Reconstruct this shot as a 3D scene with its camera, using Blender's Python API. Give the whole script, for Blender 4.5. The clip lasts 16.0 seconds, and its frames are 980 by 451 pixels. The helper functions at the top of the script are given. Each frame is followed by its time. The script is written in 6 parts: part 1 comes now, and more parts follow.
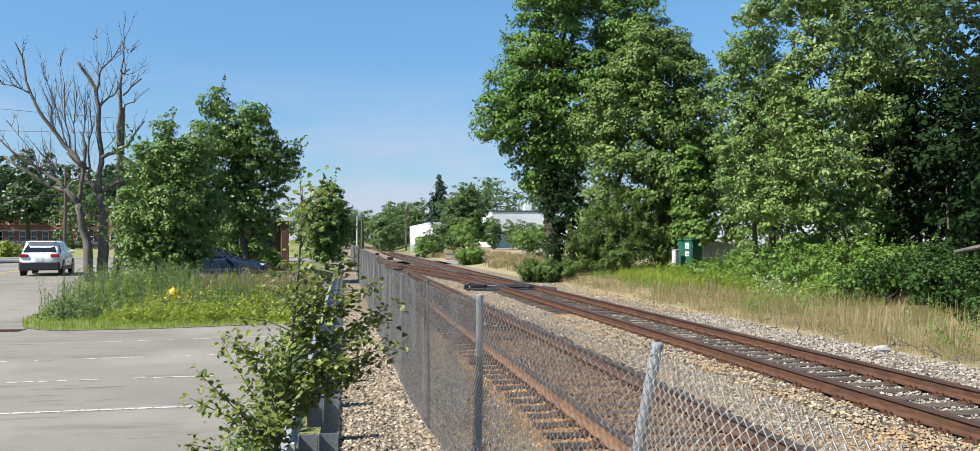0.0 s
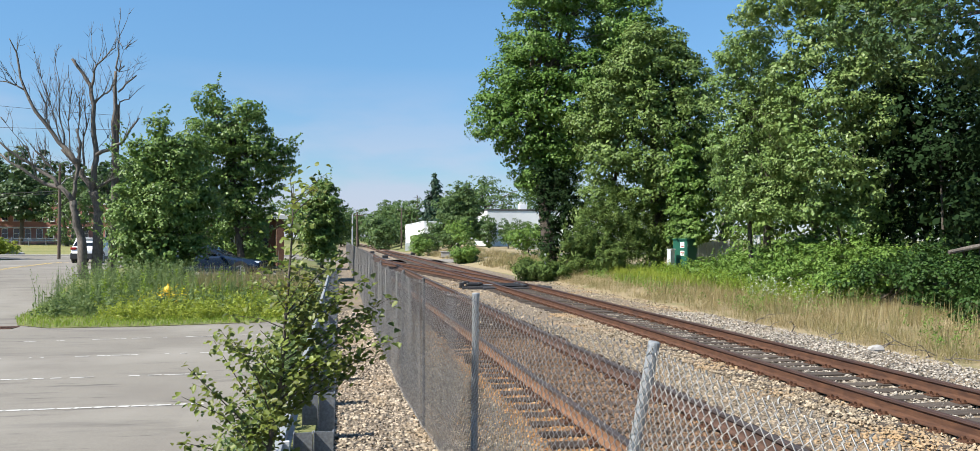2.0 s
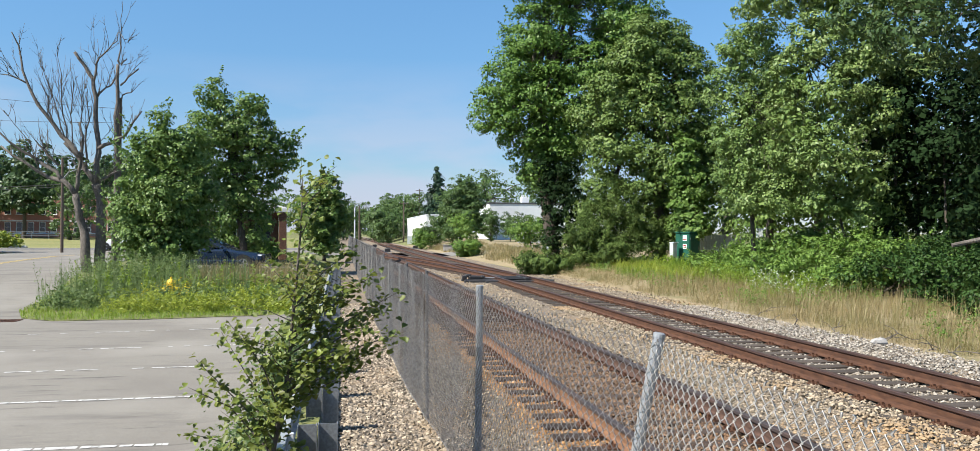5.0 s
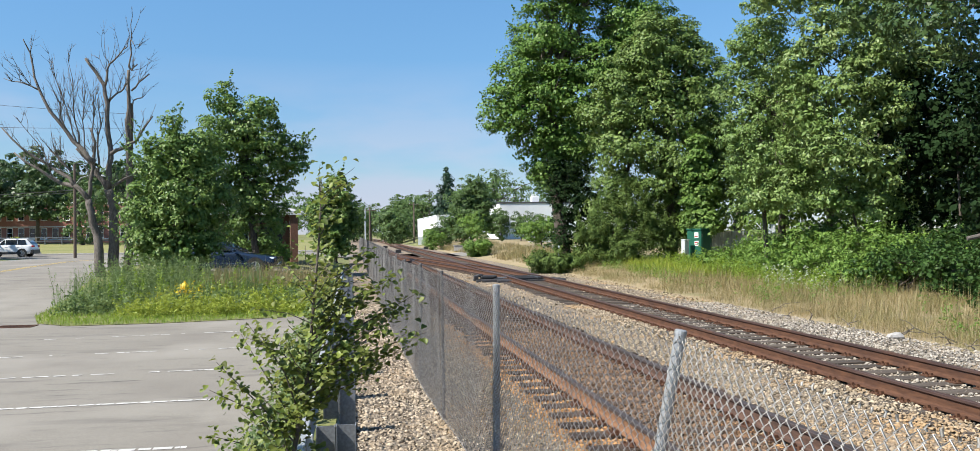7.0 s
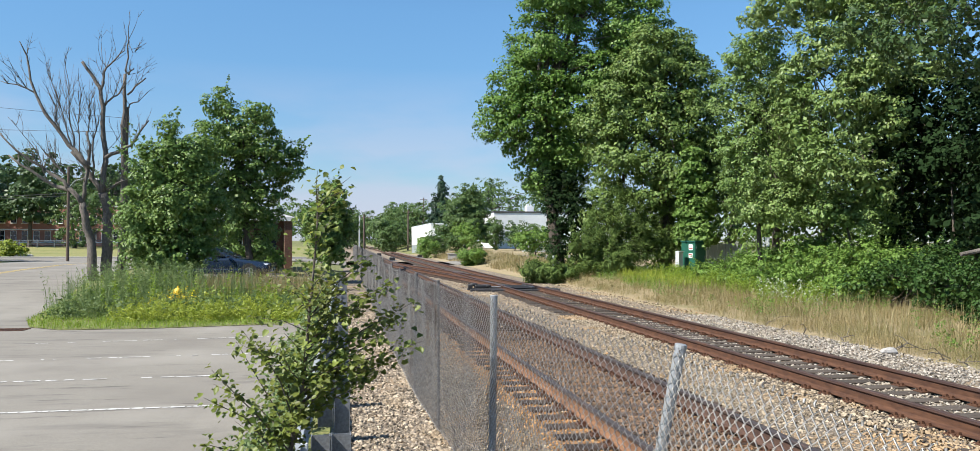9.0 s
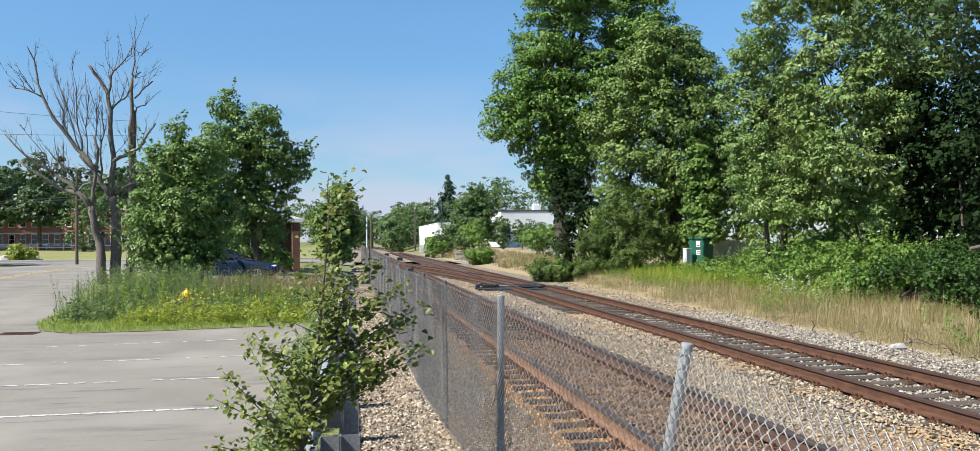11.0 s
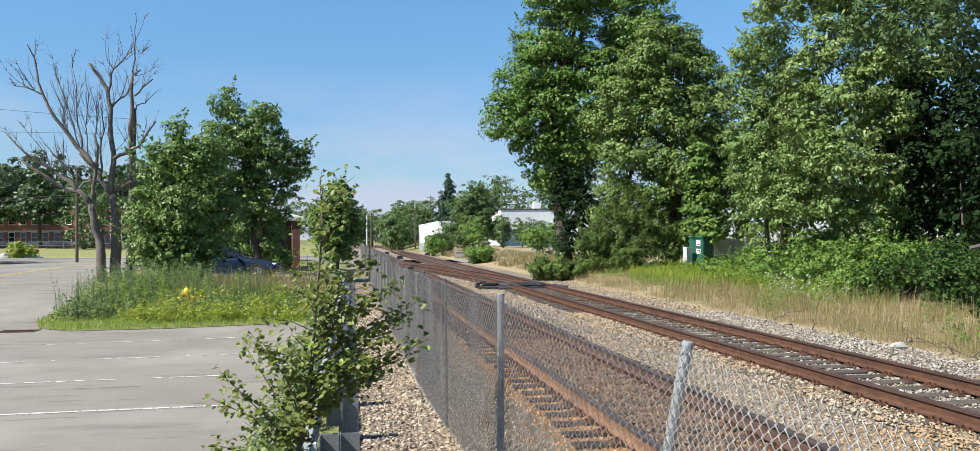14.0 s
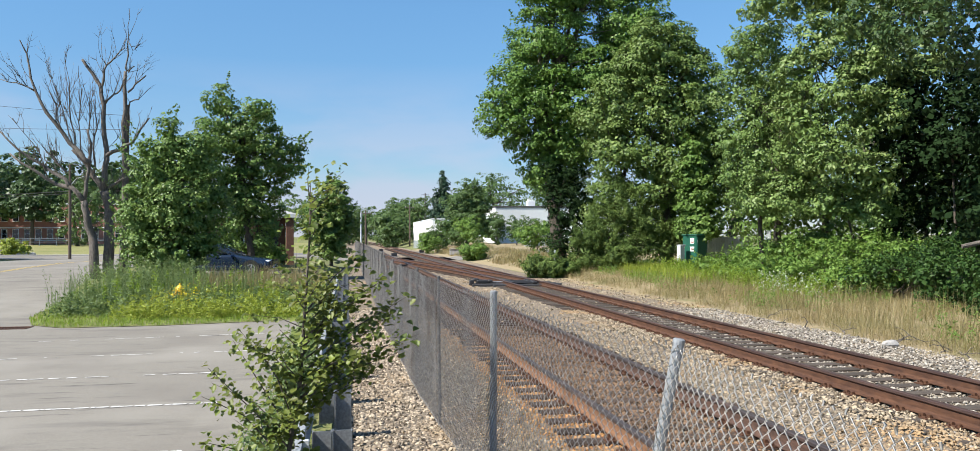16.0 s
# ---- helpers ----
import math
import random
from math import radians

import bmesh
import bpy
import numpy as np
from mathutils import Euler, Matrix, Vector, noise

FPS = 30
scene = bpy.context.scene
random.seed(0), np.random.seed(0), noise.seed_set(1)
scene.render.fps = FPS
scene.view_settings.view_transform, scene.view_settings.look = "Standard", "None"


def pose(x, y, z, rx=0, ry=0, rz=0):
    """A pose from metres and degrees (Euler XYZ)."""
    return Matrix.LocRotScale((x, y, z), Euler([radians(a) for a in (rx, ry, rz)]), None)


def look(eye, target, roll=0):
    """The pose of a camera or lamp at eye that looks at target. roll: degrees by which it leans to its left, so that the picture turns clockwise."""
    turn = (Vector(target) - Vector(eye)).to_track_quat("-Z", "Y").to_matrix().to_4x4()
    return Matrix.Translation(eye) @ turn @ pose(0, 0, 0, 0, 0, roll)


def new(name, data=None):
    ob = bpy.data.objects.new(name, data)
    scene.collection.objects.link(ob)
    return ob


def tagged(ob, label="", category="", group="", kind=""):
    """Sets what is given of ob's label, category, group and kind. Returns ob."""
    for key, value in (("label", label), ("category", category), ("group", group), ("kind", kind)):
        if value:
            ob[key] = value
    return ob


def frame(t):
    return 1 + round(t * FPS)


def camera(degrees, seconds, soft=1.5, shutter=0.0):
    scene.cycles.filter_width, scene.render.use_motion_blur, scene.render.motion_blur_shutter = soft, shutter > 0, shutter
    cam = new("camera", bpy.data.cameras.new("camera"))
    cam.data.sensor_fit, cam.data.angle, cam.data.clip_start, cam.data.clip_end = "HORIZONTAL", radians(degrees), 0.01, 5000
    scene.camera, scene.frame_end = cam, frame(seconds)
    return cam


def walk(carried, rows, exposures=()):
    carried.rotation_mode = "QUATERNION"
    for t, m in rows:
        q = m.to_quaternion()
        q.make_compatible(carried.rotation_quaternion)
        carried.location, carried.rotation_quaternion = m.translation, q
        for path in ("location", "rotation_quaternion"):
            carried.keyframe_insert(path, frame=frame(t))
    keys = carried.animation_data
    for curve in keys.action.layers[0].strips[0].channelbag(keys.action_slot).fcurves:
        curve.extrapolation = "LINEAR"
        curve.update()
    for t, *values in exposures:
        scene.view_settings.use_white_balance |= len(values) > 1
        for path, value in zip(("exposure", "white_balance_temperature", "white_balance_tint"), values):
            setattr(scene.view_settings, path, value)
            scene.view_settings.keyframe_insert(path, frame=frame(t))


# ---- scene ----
import itertools

cam = camera(60.0, 16.0, soft=0.5)
PATH = [
    (0, (-0.002, -0.005, 1.951), (0.337, 1.965, 1.986), 0.0),
    (0.5, (-0.007, -0.004, 1.943), (0.335, 1.967, 1.978), 0.0),
    (1, (0.005, -0.002, 1.948), (0.348, 1.968, 1.982), -0.0),
    (1.5, (-0.009, 0.007, 1.952), (0.338, 1.976, 1.984), 0.2),
    (2, (-0.008, 0.008, 1.947), (0.342, 1.977, 1.979), 0.2),
    (2.5, (-0.019, 0.02, 1.947), (0.331, 1.989, 1.979), 0.3),
    (3, (-0.009, 0.009, 1.944), (0.341, 1.978, 1.974), 0.3),
    (3.5, (-0.018, 0.012, 1.952), (0.337, 1.98, 1.979), 0.2),
    (4, (-0.018, 0.001, 1.947), (0.337, 1.97, 1.97), 0.3),
    (6.5, (-0.051, 0.04, 1.932), (0.272, 2.013, 1.944), -0.4),
    (7, (-0.068, 0.031, 1.933), (0.254, 2.005, 1.949), -0.6),
    (7.5, (-0.087, 0.028, 1.942), (0.24, 2.001, 1.963), -0.4),
    (8, (-0.097, 0.033, 1.939), (0.239, 2.004, 1.962), -0.0),
    (8.5, (-0.1, 0.046, 1.936), (0.238, 2.017, 1.958), 0.2),
    (9, (-0.107, 0.038, 1.946), (0.229, 2.009, 1.983), 0.2),
    (11.5, (-0.095, 0.02, 1.958), (0.224, 1.994, 1.992), -0.5),
    (12, (-0.083, 0.022, 1.955), (0.24, 1.995, 1.989), -0.6),
    (12.5, (-0.093, 0.031, 1.957), (0.232, 2.004, 1.989), -0.5),
    (13, (-0.087, 0.04, 1.955), (0.234, 2.014, 1.987), -0.5),
    (13.5, (-0.088, 0.036, 1.95), (0.231, 2.01, 1.981), -0.5),
    (14, (-0.099, 0.034, 1.954), (0.22, 2.008, 1.985), -0.3),
    (14.5, (-0.098, 0.023, 1.954), (0.222, 1.997, 1.985), -0.2),
    (15, (-0.088, 0.02, 1.948), (0.237, 1.993, 1.978), -0.2),
    (15.5, (-0.088, 0.03, 1.957), (0.242, 2.002, 1.983), -0.1),
    (16, (-0.087, 0.029, 1.953), (0.245, 2.001, 1.978), -0.2),
]
walk(cam, [(t, look(eye, target, roll)) for t, eye, target, roll in PATH], exposures=((0, 0.85), (16, 0.85)))

# ---- world and sun ----
SUN_DIR = Vector((-0.66, -0.22, 0.74)).normalized()
world = bpy.data.worlds.new("sky_world")
scene.world = world
world.use_nodes = True
wn, wl = world.node_tree.nodes, world.node_tree.links
wn.clear()
w_out = wn.new("ShaderNodeOutputWorld")
w_bg = wn.new("ShaderNodeBackground")
w_sky = wn.new("ShaderNodeTexSky")
w_sky.sky_type = "NISHITA"
w_sky.sun_disc = False
w_sky.sun_elevation = math.asin(SUN_DIR.z)
w_sky.sun_rotation = math.atan2(SUN_DIR.x, SUN_DIR.y)
w_sky.air_density, w_sky.dust_density, w_sky.ozone_density = 1.0, 0.0, 2.5
w_bg.inputs[1].default_value = 0.0715
# low thin clouds near the horizon
w_co = wn.new("ShaderNodeTexCoord")
w_map = wn.new("ShaderNodeMapping")
w_map.inputs["Scale"].default_value = (3.0, 3.0, 11.0)
w_noise = wn.new("ShaderNodeTexNoise")
w_noise.inputs["Scale"].default_value = 1.6
w_noise.inputs["Detail"].default_value = 6
w_ramp = wn.new("ShaderNodeMapRange")
w_ramp.inputs[1].default_value, w_ramp.inputs[2].default_value = 0.42, 0.60
w_ramp.inputs[3].default_value = 0.2
w_sep = wn.new("ShaderNodeSeparateXYZ")
w_alt = wn.new("ShaderNodeMapRange")
w_alt.inputs[1].default_value, w_alt.inputs[2].default_value = 0.20, 0.02
w_alt.inputs[3].default_value, w_alt.inputs[4].default_value = 0.0, 0.85
w_mul = wn.new("ShaderNodeMath")
w_mul.operation = "MULTIPLY"
w_mix = wn.new("ShaderNodeMix")
w_mix.data_type = "RGBA"
w_mix.inputs["B"].default_value = (4.7, 5.05, 6.4, 1)
wl.new(w_co.outputs["Generated"], w_map.inputs[0])
wl.new(w_map.outputs[0], w_noise.inputs["Vector"])
wl.new(w_noise.outputs["Fac"], w_ramp.inputs[0])
wl.new(w_co.outputs["Generated"], w_sep.inputs[0])
wl.new(w_sep.outputs["Z"], w_alt.inputs[0])
wl.new(w_ramp.outputs[0], w_mul.inputs[0])
wl.new(w_alt.outputs[0], w_mul.inputs[1])
wl.new(w_mul.outputs[0], w_mix.inputs["Factor"])
w_tint = wn.new("ShaderNodeMix")
w_tint.data_type, w_tint.blend_type = "RGBA", "MULTIPLY"
w_tint.inputs["Factor"].default_value = 1.0
w_low = wn.new("ShaderNodeMapRange")
w_low.inputs[1].default_value, w_low.inputs[2].default_value = 0.0, 0.26
w_hue = wn.new("ShaderNodeMix")
w_hue.data_type = "RGBA"
w_hue.inputs["A"].default_value = (0.56, 0.67, 0.83, 1)
w_hue.inputs["B"].default_value = (0.80, 1.11, 1.26, 1)
wl.new(w_low.outputs[0], w_hue.inputs["Factor"])
wl.new(w_hue.outputs["Result"], w_tint.inputs["B"])
wl.new(w_sep.outputs["Z"], w_low.inputs[0])
wl.new(w_sky.outputs[0], w_tint.inputs["A"])
wl.new(w_tint.outputs["Result"], w_mix.inputs["A"])
wl.new(w_mix.outputs["Result"], w_bg.inputs[0])
wl.new(w_bg.outputs[0], w_out.inputs[0])

sun_data = bpy.data.lights.new("sun", "SUN")
sun_data.energy, sun_data.angle, sun_data.color = 5.0, radians(0.53), (1.0, 0.95, 0.86)
sun_ob = new("sun", sun_data)
sun_ob.matrix_world = look(SUN_DIR * 100, (0, 0, 0))


# ---- material helpers ----
def nodes_of(name):
    m = bpy.data.materials.new(name)
    m.use_nodes = True
    return m, m.node_tree.nodes, m.node_tree.links, m.node_tree.nodes["Principled BSDF"]


def mix_rgb(n, l, fac, a, b):
    x = n.new("ShaderNodeMix")
    x.data_type = "RGBA"
    for v, key in ((fac, "Factor"), (a, "A"), (b, "B")):
        if isinstance(v, bpy.types.NodeSocket):
            l.new(v, x.inputs[key])
        elif key == "Factor":
            x.inputs[key].default_value = v
        else:
            x.inputs[key].default_value = (*v, 1)
    return x.outputs["Result"]


def noise_fac(n, l, scale, detail=4, lo=0.35, hi=0.65, stretch=(1, 1, 1), rough=0.55):
    co = n.new("ShaderNodeTexCoord")
    mp = n.new("ShaderNodeMapping")
    mp.inputs["Scale"].default_value = stretch
    t = n.new("ShaderNodeTexNoise")
    t.inputs["Scale"].default_value, t.inputs["Detail"].default_value = scale, detail
    t.inputs["Roughness"].default_value = rough
    r = n.new("ShaderNodeMapRange")
    r.inputs[1].default_value, r.inputs[2].default_value = lo, hi
    l.new(co.outputs["Object"], mp.inputs[0])
    l.new(mp.outputs[0], t.inputs["Vector"])
    l.new(t.outputs["Fac"], r.inputs[0])
    return r.outputs[0]


def add_bump(n, l, bsdf, height, strength, distance):
    b = n.new("ShaderNodeBump")
    b.inputs["Strength"].default_value, b.inputs["Distance"].default_value = strength, distance
    l.new(height, b.inputs["Height"])
    l.new(b.outputs[0], bsdf.inputs["Normal"])


def surf(name, c1, c2, fine, broad, c3=None, rough=0.8, metal=0.0, bump=0.3, depth=0.01, stretch=(1, 1, 1), third=(0.55, 0.75), per_object=0.0):
    """A surface of two colours in a fine grain, with broad stains of a third."""
    m, n, l, b = nodes_of(name)
    f1 = noise_fac(n, l, fine, 5, stretch=stretch)
    col = mix_rgb(n, l, f1, c1, c2)
    f2 = noise_fac(n, l, broad, 4, *third)
    col = mix_rgb(n, l, f2, col, c3 if c3 else tuple(0.6 * v for v in c1))
    if per_object:
        info = n.new("ShaderNodeObjectInfo")
        hsv = n.new("ShaderNodeHueSaturation")
        mr = n.new("ShaderNodeMapRange")
        mr.inputs[3].default_value, mr.inputs[4].default_value = 1 - per_object, 1 + per_object
        l.new(info.outputs["Random"], mr.inputs[0])
        l.new(mr.outputs[0], hsv.inputs["Value"])
        l.new(col, hsv.inputs["Color"])
        col = hsv.outputs[0]
    l.new(col, b.inputs["Base Color"])
    b.inputs["Roughness"].default_value, b.inputs["Metallic"].default_value = rough, metal
    add_bump(n, l, b, f1, bump, depth)
    return m


def leaf_mat(name, dark, light, odd=None, broad=0.35, trans=0.42, rough=0.5, spec=0.35):
    """Leaves: each one its own shade between two greens, patches of a third, some light through the blade."""
    m, n, l, b = nodes_of(name)
    geo = n.new("ShaderNodeNewGeometry")
    col = mix_rgb(n, l, geo.outputs["Random Per Island"], dark, light)
    f2 = noise_fac(n, l, broad, 3, 0.42, 0.7)
    col = mix_rgb(n, l, f2, col, odd if odd else tuple(0.5 * (p + q) for p, q in zip(dark, light)))
    l.new(col, b.inputs["Base Color"])
    b.inputs["Roughness"].default_value = rough
    b.inputs["Specular IOR Level"].default_value = spec
    tr = n.new("ShaderNodeBsdfTranslucent")
    hs = n.new("ShaderNodeHueSaturation")
    hs.inputs["Value"].default_value, hs.inputs["Hue"].default_value = 1.7, 0.482
    l.new(col, hs.inputs["Color"])
    l.new(hs.outputs[0], tr.inputs["Color"])
    mx = n.new("ShaderNodeMixShader")
    mx.inputs[0].default_value = trans
    l.new(b.outputs[0], mx.inputs[1])
    l.new(tr.outputs[0], mx.inputs[2])
    l.new(mx.outputs[0], n["Material Output"].inputs[0])
    return m


def island_mat(name, c1, c2, rough=0.8, fine=40.0, odd=None, broad=0.5, lo=0.5, hi=0.7, spec=0.3):
    """Loose pieces: each its own shade, broad patches of a third colour, fine grain."""
    m, n, l, b = nodes_of(name)
    geo = n.new("ShaderNodeNewGeometry")
    col = mix_rgb(n, l, geo.outputs["Random Per Island"], c1, c2)
    if odd:
        col = mix_rgb(n, l, noise_fac(n, l, broad, 3, lo, hi), col, odd)
    f = noise_fac(n, l, fine, 3)
    hs = n.new("ShaderNodeHueSaturation")
    mr = n.new("ShaderNodeMapRange")
    mr.inputs[3].default_value, mr.inputs[4].default_value = 0.8, 1.15
    l.new(f, mr.inputs[0])
    l.new(mr.outputs[0], hs.inputs["Value"])
    l.new(col, hs.inputs["Color"])
    l.new(hs.outputs[0], b.inputs["Base Color"])
    b.inputs["Roughness"].default_value = rough
    b.inputs["Specular IOR Level"].default_value = spec
    return m


def plain(name, c, rough=0.5, metal=0.0, coat=0.0, wear=0.12):
    """Paint, plastic or metal with a little dirt in it."""
    m, n, l, b = nodes_of(name)
    f = noise_fac(n, l, 6.0, 5, 0.3, 0.75)
    l.new(mix_rgb(n, l, f, c, tuple(v * (1 - wear) for v in c)), b.inputs["Base Color"])
    b.inputs["Roughness"].default_value, b.inputs["Metallic"].default_value = rough, metal
    b.inputs["Coat Weight"].default_value = coat
    return m


# ---- mesh helpers ----
class Geo:
    """Collects vertices and faces of one mesh."""

    def __init__(self):
        self.v, self.f = [], []

    def add(self, verts, faces):
        o = len(self.v)
        self.v += [tuple(p) for p in verts]
        self.f += [tuple(i + o for i in f) for f in faces]
        return self

    def box(self, c, s, bevel=0.0, m=None):
        bm = bmesh.new()
        bmesh.ops.create_cube(bm, size=1.0)
        bmesh.ops.scale(bm, vec=s, verts=bm.verts)
        if bevel:
            bmesh.ops.bevel(bm, geom=bm.edges[:], offset=bevel, segments=1, affect="EDGES")
        m = Matrix.Translation(c) @ (m or Matrix())
        bm.verts.index_update()
        self.add([m @ p.co for p in bm.verts], [[p.index for p in f.verts] for f in bm.faces])
        bm.free()
        return self

    def tube(self, pts, radii, n=6, cap=True):
        pts = [Vector(p) for p in pts]
        if not isinstance(radii, (list, tuple)):
            radii = [radii] * len(pts)
        verts, faces = [], []
        side = None
        for i, p in enumerate(pts):
            d = (pts[min(i + 1, len(pts) - 1)] - pts[max(i - 1, 0)]).normalized()
            if side is None:
                side = d.orthogonal().normalized()
            side = (side - d * side.dot(d)).normalized()
            up = d.cross(side)
            for k in range(n):
                a = 2 * math.pi * k / n
                verts.append(p + (side * math.cos(a) + up * math.sin(a)) * radii[i])
        for i in range(len(pts) - 1):
            for k in range(n):
                k2 = (k + 1) % n
                faces.append((i * n + k, i * n + k2, (i + 1) * n + k2, (i + 1) * n + k))
        if cap:
            faces.append(tuple(reversed(range(n))))
            faces.append(tuple(range((len(pts) - 1) * n, len(pts) * n)))
        return self.add(verts, faces)

    def lathe(self, profile, n=16, m=None):
        """Turns (radius, height) pairs about z."""
        m = m or Matrix()
        verts = [m @ Vector((r * math.cos(2 * math.pi * k / n), r * math.sin(2 * math.pi * k / n), z)) for r, z in profile for k in range(n)]
        faces = [(i * n + k, i * n + (k + 1) % n, (i + 1) * n + (k + 1) % n, (i + 1) * n + k) for i in range(len(profile) - 1) for k in range(n)]
        faces += [tuple(reversed(range(n))), tuple(range((len(profile) - 1) * n, len(profile) * n))]
        return self.add(verts, faces)

    def prism(self, outline, axis_a, axis_b, axis_n, depth, origin=(0, 0, 0)):
        """An outline in the plane of two axes, pushed along a third both ways by depth / 2."""
        a, b, c, o = Vector(axis_a), Vector(axis_b), Vector(axis_n), Vector(origin)
        k = len(outline)
        verts = [o + a * p + b * q + c * s for s in (-depth / 2, depth / 2) for p, q in outline]
        faces = [tuple(reversed(range(k))), tuple(range(k, 2 * k))] + [(i, (i + 1) % k, k + (i + 1) % k, k + i) for i in range(k)]
        return self.add(verts, faces)

    def mesh(self, name, smooth=False):
        me = bpy.data.meshes.new(name)
        me.from_pydata(self.v, [], self.f)
        bm = bmesh.new()
        bm.from_mesh(me)
        bmesh.ops.recalc_face_normals(bm, faces=bm.faces)
        bm.to_mesh(me)
        bm.free()
        if smooth:
            me.shade_smooth()
        return me


def array_mesh(name, verts, quads):
    """A mesh from arrays of vertices and of quads or triangles."""
    me = bpy.data.meshes.new(name)
    k = quads.shape[1]
    me.vertices.add(len(verts))
    me.vertices.foreach_set("co", np.ascontiguousarray(verts, np.float32).ravel())
    me.loops.add(quads.size)
    me.loops.foreach_set("vertex_index", np.ascontiguousarray(quads, np.int32).ravel())
    me.polygons.add(len(quads))
    me.polygons.foreach_set("loop_start", np.arange(0, quads.size, k, dtype=np.int32))
    me.polygons.foreach_set("loop_total", np.full(len(quads), k, np.int32))
    me.update(calc_edges=True)
    return me


def part(name, data, material, parent, label=""):
    """Links a mesh as one object under a thing or a part."""
    if isinstance(data, Geo):
        data = data.mesh(name)
    ob = new(name, data)
    if material and not data.materials:
        data.materials.append(material)
    ob.parent = parent
    return tagged(ob, label) if label else ob


def thing(name, label, category, group="", at=None, kind=""):
    ob = new(name)
    ob.empty_display_size = 0.2
    if at is not None:
        ob.matrix_basis = at
    return tagged(ob, label, category, group, kind)


def solo(name, data, material, label, category, kind="", at=None, group=""):
    if isinstance(data, Geo):
        data = data.mesh(name)
    ob = new(name, data)
    if material and not data.materials:
        data.materials.append(material)
    if at is not None:
        ob.matrix_basis = at
    return tagged(ob, label, category, group, kind)


def smooth01(v):
    v = np.clip(v, 0, 1)
    return v * v * (3 - 2 * v)


# ---- the lie of the land: rails' top is height 0 ----
BED = -0.24


def land(x, y):
    x, y = np.asarray(x, float), np.asarray(y, float)
    left = np.interp(y, [0, 27, 40, 60, 80, 92, 138, 400], [-0.40, -0.38, 0.22, 0.27, 0.10, 0.12, 1.1, 1.4])
    right = np.interp(y, [0, 20, 30, 45, 90, 150, 400], [-0.32, -0.30, -0.22, 0.12, 0.5, 1.1, 1.5])
    wl_, wr_ = smooth01((-0.35 - x) / (0.5 + 0.05 * np.clip(y - 20, 0, 60))), smooth01((x - 10.3) / (2.0 + 0.06 * np.clip(y - 30, 0, 80)))
    return BED + (left - BED) * wl_ + (right - BED) * wr_


def land_at(x, y):
    return float(land(x, y))


def sheet(xs, ys, lift, inside=None):
    """A sheet over a grid of the plan that follows the land."""
    xs, ys = np.asarray(xs, float), np.asarray(ys, float)
    gx, gy = np.meshgrid(xs, ys)
    v = np.stack([gx, gy, land(gx, gy) + lift], -1).reshape(-1, 3)
    nx, ny = len(xs), len(ys)
    i, j = np.meshgrid(np.arange(nx - 1), np.arange(ny - 1))
    a = (j * nx + i).ravel()
    q = np.stack([a, a + 1, a + nx + 1, a + nx], -1)
    if inside is not None:
        c = v[q].mean(1)
        q = q[inside(c[:, 0], c[:, 1])]
    return v, q


def in_poly(px, py, poly):
    px, py = np.asarray(px, float), np.asarray(py, float)
    hit = np.zeros(px.shape, bool)
    for (x1, y1), (x2, y2) in zip(poly, poly[1:] + poly[:1]):
        if y1 != y2:
            hit ^= ((y1 > py) != (y2 > py)) & (px < (x2 - x1) * (py - y1) / (y2 - y1) + x1)
    return hit


def poly_sheet(name, poly, lift, cell=0.8):
    """A sheet of that outline draped on the land, with a true edge."""
    bm = bmesh.new()
    f = bm.faces.new([bm.verts.new((x, y, 0)) for x, y in poly])
    xs, ys = [p[0] for p in poly], [p[1] for p in poly]
    for lo, hi, no in ((min(xs), max(xs), (1, 0, 0)), (min(ys), max(ys), (0, 1, 0))):
        for k in range(1, int((hi - lo) / cell) + 1):
            bmesh.ops.bisect_plane(bm, geom=bm.verts[:] + bm.edges[:] + bm.faces[:], plane_co=tuple(c * (lo + k * cell) for c in no), plane_no=no)
    for p in bm.verts:
        p.co.z = land_at(p.co.x, p.co.y) + lift
    me = bpy.data.meshes.new(name)
    bmesh.ops.recalc_face_normals(bm, faces=bm.faces)
    bm.to_mesh(me)
    bm.free()
    return me


# ---- foliage helpers ----
def unit(a):
    return a / np.maximum(np.linalg.norm(a, axis=-1, keepdims=True), 1e-9)


def leaf_quads(rng, c, n, length, width, spread=0.35, droop=0.0, fold=0.12):
    """One folded leaf at each centre with its normal near n: four corners, one quad."""
    k = len(c)
    n = unit(n + rng.normal(0, spread, (k, 3)))
    a = rng.normal(0, 1, (k, 3))
    a[:, 2] -= droop
    a = unit(a - n * (a * n).sum(1, keepdims=True))
    b = np.cross(n, a)
    s = rng.uniform(0.65, 1.25, (k, 1))
    ln, wd = a * length * s / 2, b * width * s / 2
    up = n * width * fold * s
    v = np.stack([c - ln, c + wd * 1.0 - ln * 0.15 + up, c + ln, c - wd - ln * 0.15 + up], 1).reshape(-1, 3)
    return v, np.arange(4 * k).reshape(k, 4)


